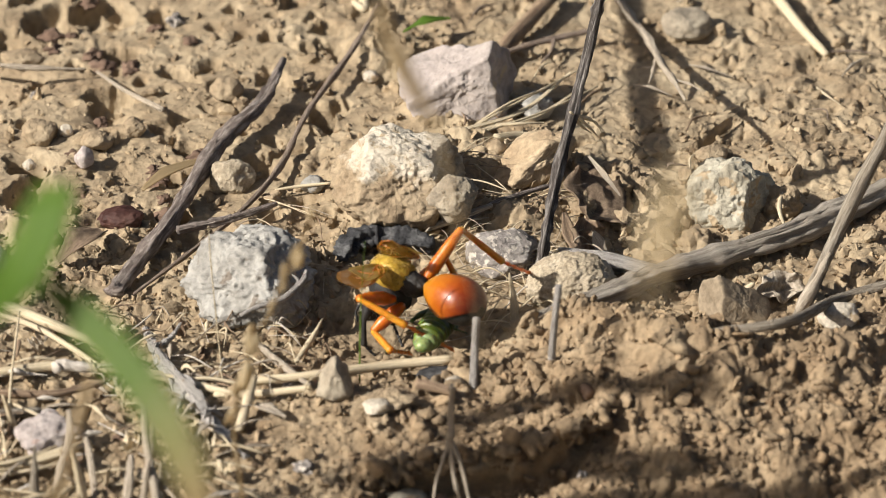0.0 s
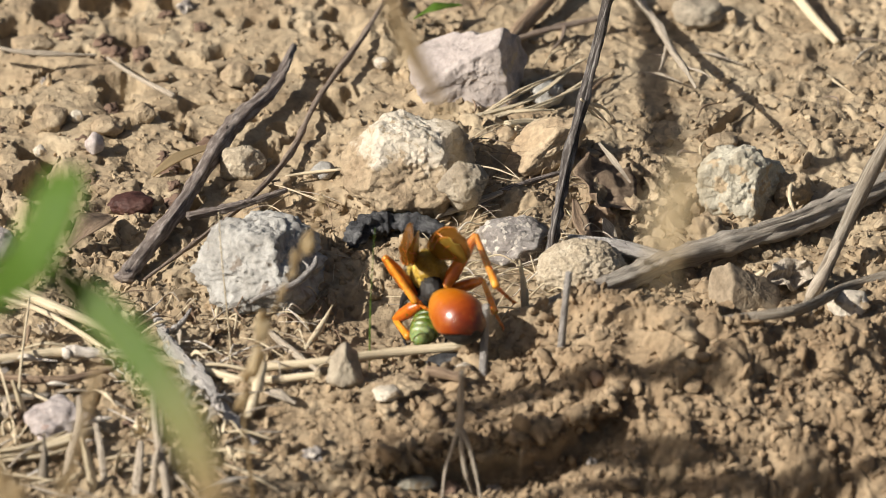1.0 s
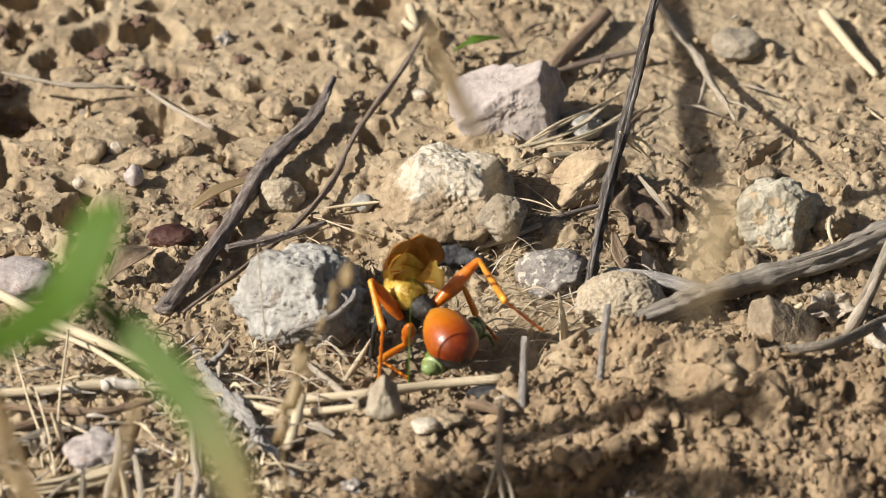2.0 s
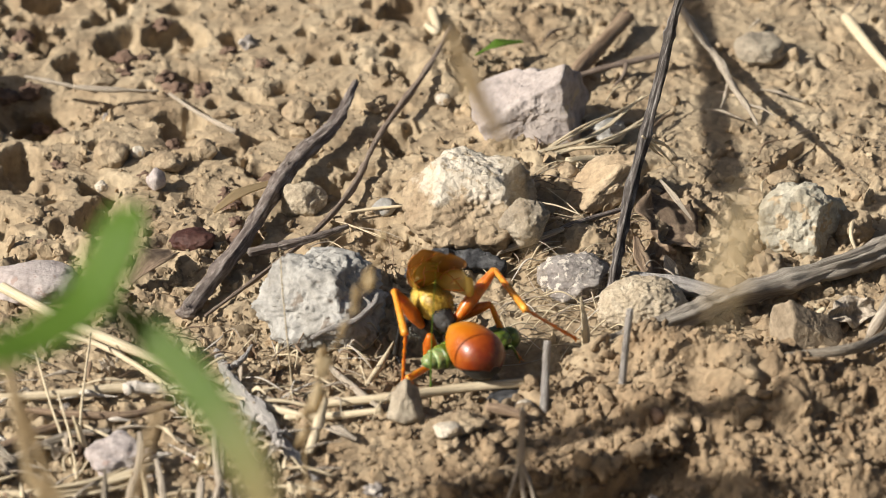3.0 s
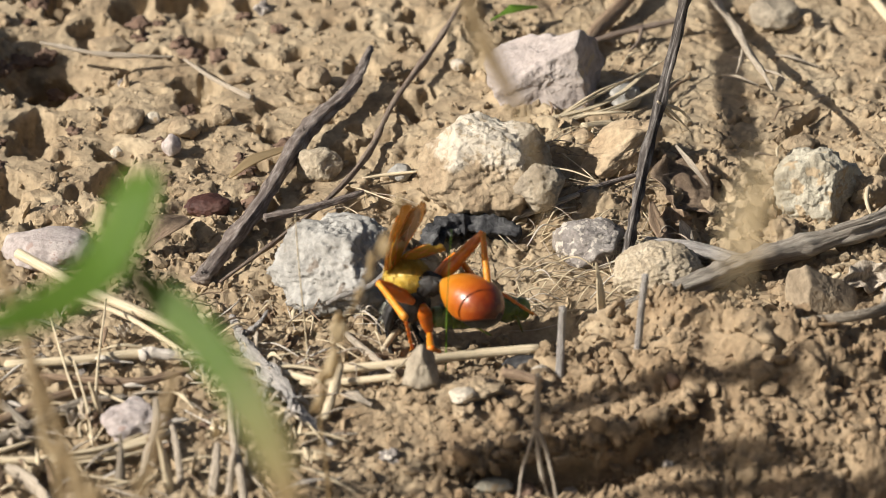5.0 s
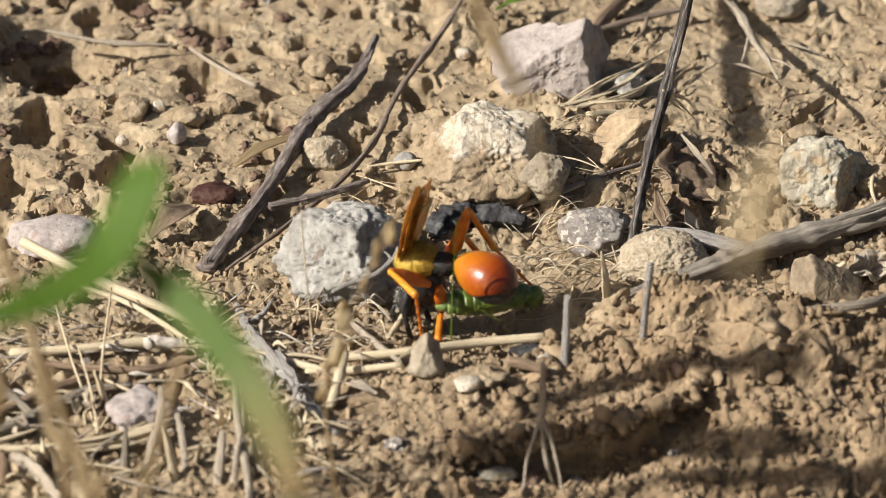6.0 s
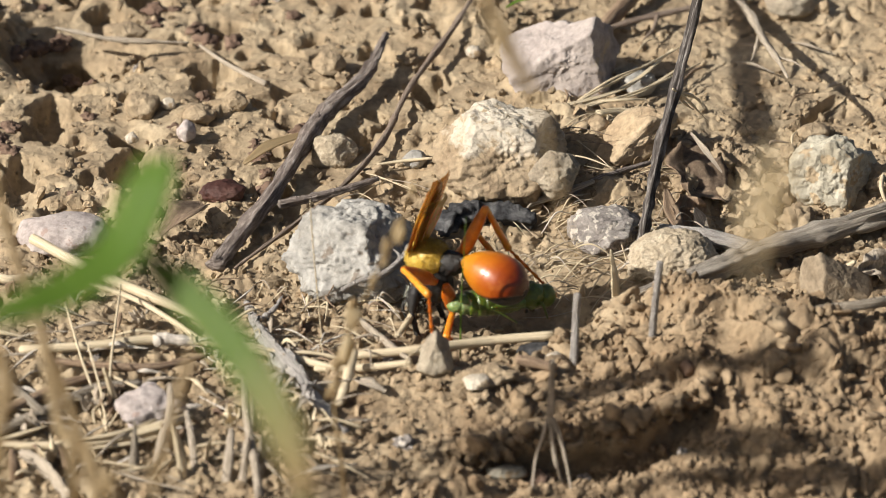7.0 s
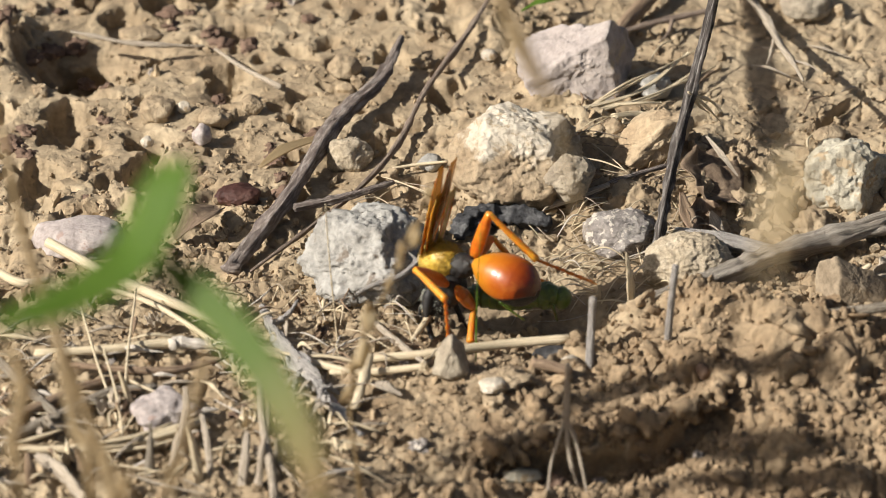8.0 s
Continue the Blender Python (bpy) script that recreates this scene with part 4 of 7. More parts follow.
rock("stone", (-4.35, 21.09, 0.48), (1.57, 1.49, 1.21), GREY, "small dark pebble beside a straw", 69, 0, sub=3)
rock("stone", (-32.29, 33.02, 0.41), (2.14, 2.04, 1.38), CLOD, "low brown clod on the slope", 70, 0, sub=4, category="soil clod")
rock("stone", (-39.68, 35.13, 0.56), (2.50, 2.38, 1.86), CLOD, "low brown clod on the slope", 71, 0, sub=4, category="soil clod")
rock("stone", (-43.03, 58.16, 0.25), (2.86, 2.24, 1.27), CLOD, "low brown clod on the slope", 72, 0, sub=4, category="soil clod")
# around the wasp's hollow
litter([(-13.26, -15.49, 3.2), (-11.37, -14.88, 4), (-7.86, -13.31, 4.6), (-5.54, -10.10, 5.4), (-5.05, -8.09, 5.6)], (0.25, 0.4, 0.45, 0.4, 0.28), GREYED, "curled grey root against a stone", "root", "dead_root", 36, ridge=0.3, knob=0.3,
       extra=[([(-7.86, -13.31, 4.6), (-6.11, -9.84, 5), (-6.82, -8.79, 5.4)], (0.35, 0.3, 0.1))])
litter([(-25.11, -15.33, 1.4), (-23.05, -23.31, 1.5), (-19.04, -32.76, 1.4), (-15.46, -41.53, 1.2), (-12.32, -46.37, 0.8)], (0.5, 0.75, 0.85, 0.7, 0.3), PALE_ROOT, "thick frayed grey root on soil", "root", "dead_root", 37, ridge=0.9, knob=0.9, sides=18, n=14, flatten=0.85,
       extra=[([(-23.80, -20.67, 1.6), (-21.74, -18.51, 2), (-20.61, -15.26, 2.2)], (0.4, 0.35, 0.1)), ([(-19.76, -31.19, 1.8), (-20.69, -37.37, 1.2), (-19.59, -41.43, 0.5)], (0.35, 0.3, 0.1)), ([(-24.92, -17.66, 1.5), (-21.93, -26.29, 2.4), (-17.62, -35.05, 2)], (0.25, 0.35, 0.2))])
litter([(-11.02, -18.71, 0.8), (-8.03, -24.51, 1), (-4.65, -32.20, 0.8)], (0.4, 0.55, 0.3), ASHEN, "grey frayed fibre beneath a straw", "fibre", "fibre", 38, ridge=0.4)
litter([(-6.30, -22.65, 0.6), (-4.57, -18.80, 1.6), (-3.04, -13.42, 2.4)], (0.35, 0.4, 0.1), STRAW, "short pale straw splinter in soil", "straw", seed=39)
litter([(-11.28, -32.75, 3.4), (-12.22, -35.77, 1.6), (-13.43, -39.52, 0)], (0.35, 0.7, 0.6), STRAW, "bleached pointed stalk stub", "stub", "stub", 40, ridge=0.5, knob=0.35, flatten=0.6)
litter([(-16.30, -31.71, 0.8), (-10.74, -32.73, 0.9), (-4.50, -33.60, 0.9)], (0.4, 0.5, 0.4), STRAW, "pale straw half under a stone", seed=41)
dry_leaf("dead_leaf", [(-11.41, -34.82, 0.4), (-9.86, -37.77, 1.2), (-7.58, -39.11, 0.6)], (0.8, 2.0, 0.4), ASHEN, "pale hollow chip of leaf on soil", fold=0.5)
litter([(8.49, -33.85, 0.90), (10.69, -34.29, 1.00), (13.11, -34.82, 0.9)], (0.65, 0.7, 0.6), HUSK, "short tan stick fragment on the bank", "stick", "stick", 42)
rock("stone", (13.10, -29.87, 0.35), (1.29, 1.22, 0.69), PALE, "tiny white chip by a stub", 73, 0, sub=3)
rock("stone", (7.02, -49.33, 0.39), (2.79, 1.02, 0.97), DUSTY, "small pale chip on the bank", 74, 0, sub=3)
rock("clod", (5.16, -36.56, -0.64), (3.39, 2.24, 1.27), CLOD, "brown soil clod below a straw", 75, 0, category="soil clod", grit=0.12, lump=0.4)
rock("pebble", (29.11, -35.99, 0.00), (1.07, 1.02, 1.27), UMBER, "small dark pebble in the bank", 76, 0, sub=3, category="pebble")
rock("stone", (-1.61, -28.99, 0.30), (1.43, 1.32, 0.75), GREY, "small grey pebble by the straw", 77, 0, sub=3)
rock("stone", (-11.07, 0.59, 0.48), (1.57, 1.49, 1.21), CLOD, "small brown clod by a grey stone", 78, 0, sub=3, category="soil clod")
# right of the bank
crumpled((54.0, -6.4, 1.3), (3.3, 1.9), (48, 8), 24, 51, "crumpled ribbed tan seed husk behind the bank", ASHEN)
litter([(49.68, -9.78, 0.4), (49.93, -9.39, 2.4), (50.83, -9.25, 3.4)], (0.35, 0.45, 0.3), STRAW, "short bent tan stalk", "stalk", "dead_stalk", 43)
litter([(55.67, 9.52, 1.2), (55.13, 11.09, 2.6), (55.91, 15.28, 2.6), (58.10, 15.50, 2)], (0.2, 0.3, 0.3, 0.15), STRAW, "thin pale curled root behind a branch", "root", "dead_root", 44)
litter([(56.47, -11.09, 0.6), (58.65, -8.47, 3.2), (60.44, -6.24, 6)], (0.6, 0.6, 0.4), ASHEN, "short knobbed grey stalk", "stalk", "dead_stalk", 45, knob=0.5)
# forked stalk standing before the bank
stem("dead_stalk", [(12.5, -50.0, 13.51), (12.4, -50.0, 9.4), (12.29, -50.0, 6.07)], (0.3, 0.42, 0.5), ASHEN, "forked dry grey stalk on the bank", "stalk", grounded=False, seed=46, ridge=0.5, knob=0.3, sides=12, shoot="root_strand",
     extra=[([(12.29, -50.0, 6.07), (11.35, -51.0, 3.26), (10.54, -52.0, 0.68), (10.0, -55.8, -2.7)], (0.28, 0.22, 0.2, 0.16)), ([(12.29, -50.0, 6.07), (12.57, -51.0, 2.86), (13.13, -52.0, 0.12), (14.0, -51.3, -3.4)], (0.34, 0.28, 0.24, 0.18)), ([(12.29, -50.0, 6.07), (13.45, -51.0, 3.5), (14.14, -52.0, 1.08), (15.0, -53.7, -3.0)], (0.3, 0.24, 0.2, 0.16))])

# the litter of dry stalks in front of the stones
litter([(-44.81, -14.05, 3.2), (-38.94, -17.33, 2.8), (-34.48, -21.20, 2.2), (-29.60, -26.45, 1.4)], (0.3, 0.35, 0.35, 0.3), STRAW, "thin pale straw beside a thick one", seed=47)
litter([(-47.31, -20.89, 4), (-45.05, -31.01, 2.4), (-43.22, -37.76, 1.4), (-41.34, -44.59, 0)], (0.14, 0.16, 0.18, 0.16), STRAW, "fine dry grass stem in soil", "grass", "dry_grass", 48)
litter([(-40.56, -17.71, 5), (-41.22, -31.39, 2.6), (-41.37, -43.87, 0)], (0.13, 0.16, 0.18), STRAW, "fine dry grass stem in soil", "grass", "dry_grass", 49)
litter([(-43.93, -34.44, 6), (-42.28, -39.76, 3), (-41.36, -44.11, 0)], (0.13, 0.16, 0.18), STRAW, "fine dry grass stem in soil", "grass", "dry_grass", 50)
litter([(-47.43, -49.26, 1.2), (-40.64, -47.99, 1.3), (-34.57, -45.44, 1.2), (-31.25, -42.26, 0.6)], (0.8, 0.95, 0.9, 0.4), STRAW, "fibrous pale stalk lying on soil", "stalk", "dead_stalk", 51, ridge=0.5, sides=16, flatten=0.7,
       extra=[([(-45.35, -49.38, 2.2), (-39.94, -48.17, 2.2), (-35.28, -44.49, 1.6)], (0.2, 0.35, 0.15)), ([(-44.64, -50.43, 1.6), (-38.54, -49.48, 1.6), (-33.72, -46.65, 1)], (0.2, 0.3, 0.15))])
litter([(-55.89, -43.57, 1.4), (-50.61, -39.08, 1.4), (-46.62, -35.61, 1.2), (-41.90, -32.65, 0.8)], (0.8, 0.8, 0.7, 0.5), HUSK, "brown dry stalk among litter", "stalk", "dead_stalk", 52, ridge=0.3)
litter([(-54.44, -45.47, 1), (-48.46, -41.02, 1.2), (-43.12, -36.81, 1.2), (-37.66, -35.28, 0.8)], (0.7, 0.75, 0.7, 0.5), WOOD, "tan dry stalk among litter", "stalk", "dead_stalk", 53, ridge=0.3)
litter([(-48.19, -30.89, 1.6), (-41.90, -32.12, 1.6), (-35.69, -31.77, 1.2), (-29.56, -28.17, 0.9)], (0.4, 0.5, 0.5, 0.3), HUSK, "brown stalk below a jointed straw", "stalk", "dead_stalk", 54)
litter([(-33.85, -40.43, 3.8), (-33.75, -44.59, 2.6), (-34.79, -49.47, 1.2), (-36.24, -54.36, -2.8)], (0.3, 0.45, 0.5, 0.45), ASHEN, "grey-brown stalk stub leaning", "stub", "stub", 55, ridge=0.5, knob=0.35, flatten=0.6)
litter([(-31.65, -45.66, 3.5), (-30.90, -49.22, 1.8), (-30.15, -53.24, -2.8)], (0.3, 0.5, 0.6), ASHEN, "pale split stalk stub in soil", "stub", "stub", 56, ridge=0.5, knob=0.35, flatten=0.6)
litter([(-26.14, -48.22, 2.6), (-26.35, -51.52, 1.2), (-26.85, -54.60, -2.8)], (0.45, 0.6, 0.7), ASHEN, "pale split stalk stub in soil", "stub", "stub", 57, ridge=0.5, knob=0.35, flatten=0.6)
litter([(-24.77, -44.67, 9), (-24.30, -49.53, 5.4), (-23.07, -55.27, 1.6), (-22.41, -59.13, -2.8)], (0.38, 0.48, 0.55, 0.6), ASHEN, "upright pale dry stalk", "stalk", "dead_stalk", 58)
litter([(-51.49, -50.08, 1), (-48.23, -54.27, 1.4), (-45.28, -60.14, 1)], (0.5, 0.7, 0.7), ASHEN, "frayed grey stalk in the litter", "stalk", "dead_stalk", 59, ridge=1.1, knob=0.6, sides=16, n=12)
litter([(-53.62, -48.40, 0.9), (-47.46, -48.56, 0.9), (-44.07, -48.12, 0.7)], (0.45, 0.5, 0.3), STRAW, "short straw in the litter", seed=60)
litter([(-40.77, -34.79, 1.6), (-38.64, -36.48, 1.4), (-36.04, -38.17, 1)], (0.16, 0.2, 0.14), STRAW, "fine pale straw in the litter", seed=61)
litter([(-42.88, -43.45, 0.6), (-43.04, -42.27, 1.6), (-41.94, -40.37, 1.6)], (0.14, 0.16, 0.1), STRAW, "tiny curled fibre in the litter", "fibre", "fibre", 62)
litter([(-57.26, -29.66, 2), (-53.48, -36.31, 2), (-49.07, -42.50, 1.6)], (0.5, 0.6, 0.5), WOOD, "tan dry stalk among litter", "stalk", "dead_stalk", 63)
litter([(-59.04, -8.38, 2.6), (-55.34, -11.86, 2.6), (-51.89, -10.51, 2.2)], (0.5, 0.6, 0.4), STRAW, "pale straw beside a stone", seed=64)
rnd = random.Random(21)
for k in range(9):
    u = rnd.random()
    gx, gy = -24.5 + 11 * u + rnd.uniform(-1.6, 1.6), -17 - 28 * u + rnd.uniform(-1.5, 1.5)
    a, q = rnd.uniform(-2.6, -0.3), rnd.uniform(2.5, 6)
    dry_leaf("bark_flake", [(gx, gy, 0.8), (gx + q * 0.5 * math.cos(a), gy + q * 0.5 * math.sin(a), rnd.uniform(1.8, 3.4)), (gx + q * math.cos(a), gy + q * math.sin(a), rnd.uniform(0.6, 2.6))],
             (0.3, rnd.uniform(0.5, 1.2), 0.15), rnd.choice((STRAW, PALE_ROOT, ASHEN)), "pale frayed flake of bark by a root", "bark flake", 0.12, up=(rnd.uniform(-0.9, -0.3), -0.4, 0.7))
for k in range(9):
    gx, gy = rnd.uniform(-54, -20), rnd.uniform(-58, -38)
    h, lx, ly = rnd.uniform(2.5, 6.5), rnd.uniform(-2.2, 2.2), rnd.uniform(-1.5, 2.5)
    litter([(gx + lx, gy + ly, h), (gx + lx * 0.6, gy + ly * 0.5, h * 0.55), (gx, gy, -2.8)], (0.15, rnd.uniform(0.4, 0.75), rnd.uniform(0.5, 0.8)), rnd.choice((ASHEN, HUSK, WOOD, STRAW)),
           "split dry stalk stub in the litter", "stub", "stub", 800 + k, ridge=0.9, knob=0.5, flatten=rnd.uniform(0.4, 0.8), sides=12, n=7)
rnd = random.Random(12)
for k in range(80):
    gx, gy = rnd.uniform(-62, -10), rnd.uniform(-56, -8)
    a = rnd.uniform(0, 6.28)
    q = rnd.uniform(1.5, 6)
    h = rnd.uniform(0.2, 1.0)
    litter([(gx, gy, h), (gx + q * 0.5 * math.cos(a) + rnd.uniform(-0.6, 0.6), gy + q * 0.5 * math.sin(a), h + rnd.uniform(0, 0.9)), (gx + q * math.cos(a), gy + q * math.sin(a), h * 0.6)],
           (0.1, rnd.uniform(0.1, 0.42), 0.08), rnd.choice((STRAW, ASHEN, HUSK, ASHEN, WOOD)), "short broken bit of dry stalk", "plant debris", "stalk_bit", 100 + k, n=5, sides=7, ridge=0.5, knob=0.4, flatten=rnd.uniform(0.4, 1))
for k in range(85):
    gx, gy = rnd.uniform(-64, -16), rnd.uniform(-58, -22)
    a = rnd.gauss(0.1, 0.55)
    q = rnd.uniform(3, 11)
    h = rnd.uniform(0.3, 1.6)
    litter([(gx, gy, h), (gx + q * 0.5 * math.cos(a), gy + q * 0.5 * math.sin(a) + rnd.uniform(-0.7, 0.7), h + rnd.uniform(0, 0.8)), (gx + q * math.cos(a), gy + q * math.sin(a), h + rnd.uniform(-0.5, 0.3))],
           (0.08, rnd.uniform(0.12, 0.38), 0.1), rnd.choice((STRAW, ASHEN, ASHEN, BONE, HUSK, STRAW)), "bleached scrap of dry stalk in the litter", "plant debris", "stalk_bit", 500 + k, n=6, sides=8, ridge=0.8, knob=0.6, flatten=rnd.uniform(0.35, 0.9))
for k in range(26):
    gx, gy = rnd.uniform(-60, -14), rnd.uniform(-54, -12)
    crumpled((gx, gy, 0.7), (rnd.uniform(0.8, 1.8), rnd.uniform(0.6, 1.4)), (rnd.uniform(-30, 40), rnd.uniform(-40, 40)), rnd.uniform(0, 360), 40 + k, "small crumpled dry leaf flake", rnd.choice((HUSK, ASHEN, STRAW)))
for k in range(75):
    gx, gy = rnd.uniform(-14, 30), rnd.uniform(-13, 18)
    a = rnd.uniform(0, 6.28)
    q = rnd.uniform(2.5, 9)
    h = rnd.uniform(0.2, 0.7)
    litter([(gx, gy, h), (gx + q * 0.5 * math.cos(a) + rnd.uniform(-0.7, 0.7), gy + q * 0.5 * math.sin(a), h + rnd.uniform(0.0, 0.7)), (gx + q * math.cos(a), gy + q * math.sin(a), h + rnd.uniform(-0.3, 0.8))],
           (0.05, rnd.uniform(0.05, 0.1), 0.03), rnd.choice((STRAW, STRAW, ASHEN, HUSK)), "fine dry rootlet on the soil", "rootlet", "rootlet", 240 + k, n=5, sides=5)

for k in range(70):
    gx, gy = rnd.uniform(8, 29), rnd.uniform(-13, 7)
    a, q, h = rnd.uniform(-0.9, 0.9), rnd.uniform(3, 8), rnd.uniform(0.4, 1.2)
    litter([(gx, gy, h * 0.3), (gx + q * 0.5 * math.cos(a), gy + q * 0.5 * math.sin(a), h + rnd.uniform(0.0, 1.4)), (gx + q * math.cos(a), gy + q * math.sin(a), h * rnd.uniform(0.2, 1.2))],
           (0.06, rnd.uniform(0.07, 0.14), 0.04), rnd.choice((STRAW, STRAW, ASHEN, BONE)), "fine pale rootlet over bare soil", "rootlet", "rootlet", 760 + k, n=5, sides=5, knob=0.4)
for k in range(90):
    gx, gy = rnd.uniform(-32, -3), rnd.uniform(-37, -10)
    a = rnd.uniform(0, 6.28)
    q = rnd.uniform(2, 8)
    h = rnd.uniform(0.3, 1.2)
    litter([(gx, gy, h), (gx + q * 0.5 * math.cos(a) + rnd.uniform(-1, 1), gy + q * 0.5 * math.sin(a) + rnd.uniform(-1, 1), h + rnd.uniform(0.0, 1.8)), (gx + q * math.cos(a), gy + q * math.sin(a), h + rnd.uniform(-0.3, 0.6))],
           (0.05, rnd.uniform(0.06, 0.17), 0.03), rnd.choice((STRAW, STRAW, ASHEN, HUSK, BONE)), "fine pale fibre among dry litter", "fibre", "fibre", 340 + k, n=5, sides=6, knob=0.4)
# dark umber clods; every fifth fills the hollow in place of deeper shade
for k in range(46):
    x, y = (rnd.uniform(-64, -12), rnd.uniform(2, 84)) if k % 5 else (rnd.uniform(-63, -49), rnd.uniform(40, 62))
    r = rnd.uniform(0.7, 2.0)
    m = pose(x * MM, y * MM, (ground_at(x, y) - 0.45 * r) * MM, rnd.uniform(-20, 20), rnd.uniform(-20, 20), rnd.uniform(0, 360))
    ob = copy_thing(clod_kinds[(1, 8)[k % 2]], m)
    ob.matrix_world = m @ Matrix.Diagonal((r, r, r * 0.8, 1))

# ---- plants close to the lens ----
weed = empty_thing("green_weed", (-28.74, -131.88, 0), "low green weed with narrow blurred leaves", "weed")


WEED_REACH = 1.09


def on_weed(pts):
    o, lens = weed.matrix_world.translation / MM, Vector((0, -866, 500))
    return [lens + (Vector(p) - lens) * WEED_REACH - o for p in pts]


part("leaf", mesh_of("leaf", *blade(on_weed([(-23.41, -304.11, 184.16), (-23.83, -305.90, 183.06), (-25.07, -308.40, 180.78), (-26.99, -310.88, 178.62), (-30.37, -313.08, 177.15), (-33.96, -314.83, 176.49), (-37.98, -316.54, 176.01)]), (3.3, 4.8, 5.2, 4.8, 3.8, 3.0, 1.3), 0.25, 0.22, up=(-0.45, -0.65, 0.6))), LEAF, weed)
part("leaf", mesh_of("leaf", *blade(on_weed([(-24.83, -308.07, 177.32), (-21.55, -311.08, 175.88), (-18.05, -314.52, 173.77), (-15.04, -318.28, 171.22), (-12.70, -323.15, 168.87), (-11.28, -328.05, 166.57)]), (1.3, 3.5, 4.0, 3.9, 3.5, 1.6), 0.25, 0.2, up=(-0.45, -0.65, 0.6))), SERE, weed)
part("stem", mesh_of("stem", *tube(on_weed([(-11.56, -325.03, 165.76), (-11.95, -319.56, 157.53), (-13.50, -306.18, 141.32), (-18.06, -270.27, 105.03), (-20.5, -255, 83)]), (0.6, 0.7, 0.8, 0.9, 0.9))), LEAF, weed)


def front_stalk(pts, radii, seed, material=HAY):
    """A dry stalk between lens and wasp, rooted below the picture."""
    top = Vector(pts[-1])
    foot = Vector((top.x * 1.02, top.y + 6, ground_at(top.x, top.y + 6) - 1))
    return stem("dry_grass", [Vector(p) for p in pts] + [foot], (*radii, radii[-1]), material, "dry tan grass stalk close to the lens", "grass", grounded=False, seed=seed, sides=8, knob=0.4)


front_stalk([(-48.38, -141.0, 96.6), (-47.32, -143.0, 90.59), (-45.79, -146.0, 84.73), (-44.09, -149.0, 80.92), (-42.4, -153.0, 77.58), (-41.24, -158.0, 74.72), (-40.14, -163.0, 72.25), (-38.42, -170.0, 68.32)], (0.35, 0.45, 0.55, 0.6, 0.65, 0.65, 0.6, 0.6), 71)
front_stalk([(-43.70, -142.92, 74.74), (-40.10, -147.67, 66.42), (-37.70, -151.93, 59.22), (-37.08, -155.07, 54.13)], (0.3, 0.45, 0.5, 0.5), 72)
front_stalk([(-46.16, -178.73, 93.15), (-44.44, -181.27, 88.70), (-45.57, -184.57, 83.37), (-44.41, -188.40, 77.04)], (0.3, 1.1, 0.6, 0.4), 75)
EAR = [Vector(p) for p in ((-3.6, -89.0, 62.5), (-4.15, -90.0, 59.43), (-5.57, -90.0, 53.93), (-7.36, -90.0, 51.2), (-8.66, -90.0, 46.91), (-10.92, -90.0, 43.56), (-11.79, -90.0, 38.71), (-12.85, -90.0, 34.2), (-12.89, -90.0, 28.92), (-12.3, -89.0, 23.6), (-11.5, -86.0, 10.0), (-11.0, -84.0, -1.5))]
ear = thing("grass_ear", mesh_of("grass_ear", *tube(EAR, (0.08, 0.12, 0.14, 0.15, 0.16, 0.18, 0.2, 0.2, 0.2, 0.22, 0.25, 0.3), sides=7, n=6, knob=0.2)), HAY, "ripe dry grass ear with loose spikelets", "grass")
ear_rnd = random.Random(6)
for k, big in ((1, 0.5), (2, 0.95), (3, 0.95), (4, 0.75), (5, 1.15), (6, 1.2), (7, 0.95)):
    for i in range(2 if big < 1 else 3):
        at = EAR[k] + Vector((ear_rnd.uniform(-0.5, 0.5), ear_rnd.uniform(-0.6, 0.6), ear_rnd.uniform(-1.1, 1.1)))
        part("spikelet", mesh_of("spikelet", *oval((0.5 * big, 0.45 * big, 1.5 * big), at, 0.15, k + 7 * i, 3, (ear_rnd.uniform(-25, 25), ear_rnd.uniform(0, 40), 0))), CHAFF if i else HAY, ear)
stem("dry_grass", [(-16.9, -24.0, 20.8), (-16.6, -24.0, 14.8), (-15.95, -24.0, 6.1), (-15.4, -24.2, -0.5)], (0.06, 0.09, 0.1, 0.12), STRAW, "hair-thin dry grass stem before a stone", "grass", grounded=False, seed=3, sides=6)
stem("dry_grass", [(2.2, -27.0, 20.2), (1.95, -27.0, 15.5), (1.64, -27.0, 9.3), (1.5, -27.2, 0.2)], (0.05, 0.1, 0.12, 0.12), LEAF, "thin green grass blade before the wasp", "grass", grounded=False, seed=5, sides=7, flatten=0.5)
front_stalk([(-25.95, -178.84, 91.18), (-26.86, -180.47, 88.50), (-28.07, -183.72, 85.14), (-29.11, -186.98, 81.80), (-29.48, -191.38, 78.53)], (0.4, 0.6, 0.45, 0.4, 0.4), 78)
front_stalk([(-37.55, -182.90, 85.31), (-36.18, -184.33, 82.85), (-34.54, -187.21, 79.94), (-33.81, -190.13, 77.08)], (0.3, 0.5, 0.5, 0.5), 79)
front_stalk([(3.23, -195.17, 142.82), (4.05, -196.71, 139.95), (6.11, -198.78, 136.15), (8.28, -200.63, 132.84), (9.44, -204.49, 130.03), (13.16, -217.14, 116.17), (13.59, -232.29, 102.84)], (0.65, 0.8, 0.75, 0.5, 0.25, 0.03, 0.02), 74)
front_stalk([(24.37, -360.03, 217.50), (23.75, -361.63, 214.61), (22.68, -364.10, 212.21), (21.99, -368.08, 209.28), (22.12, -383.38, 197.53)], (0.05, 1.25, 1.05, 0.04, 0.02), 76, CHAFF)
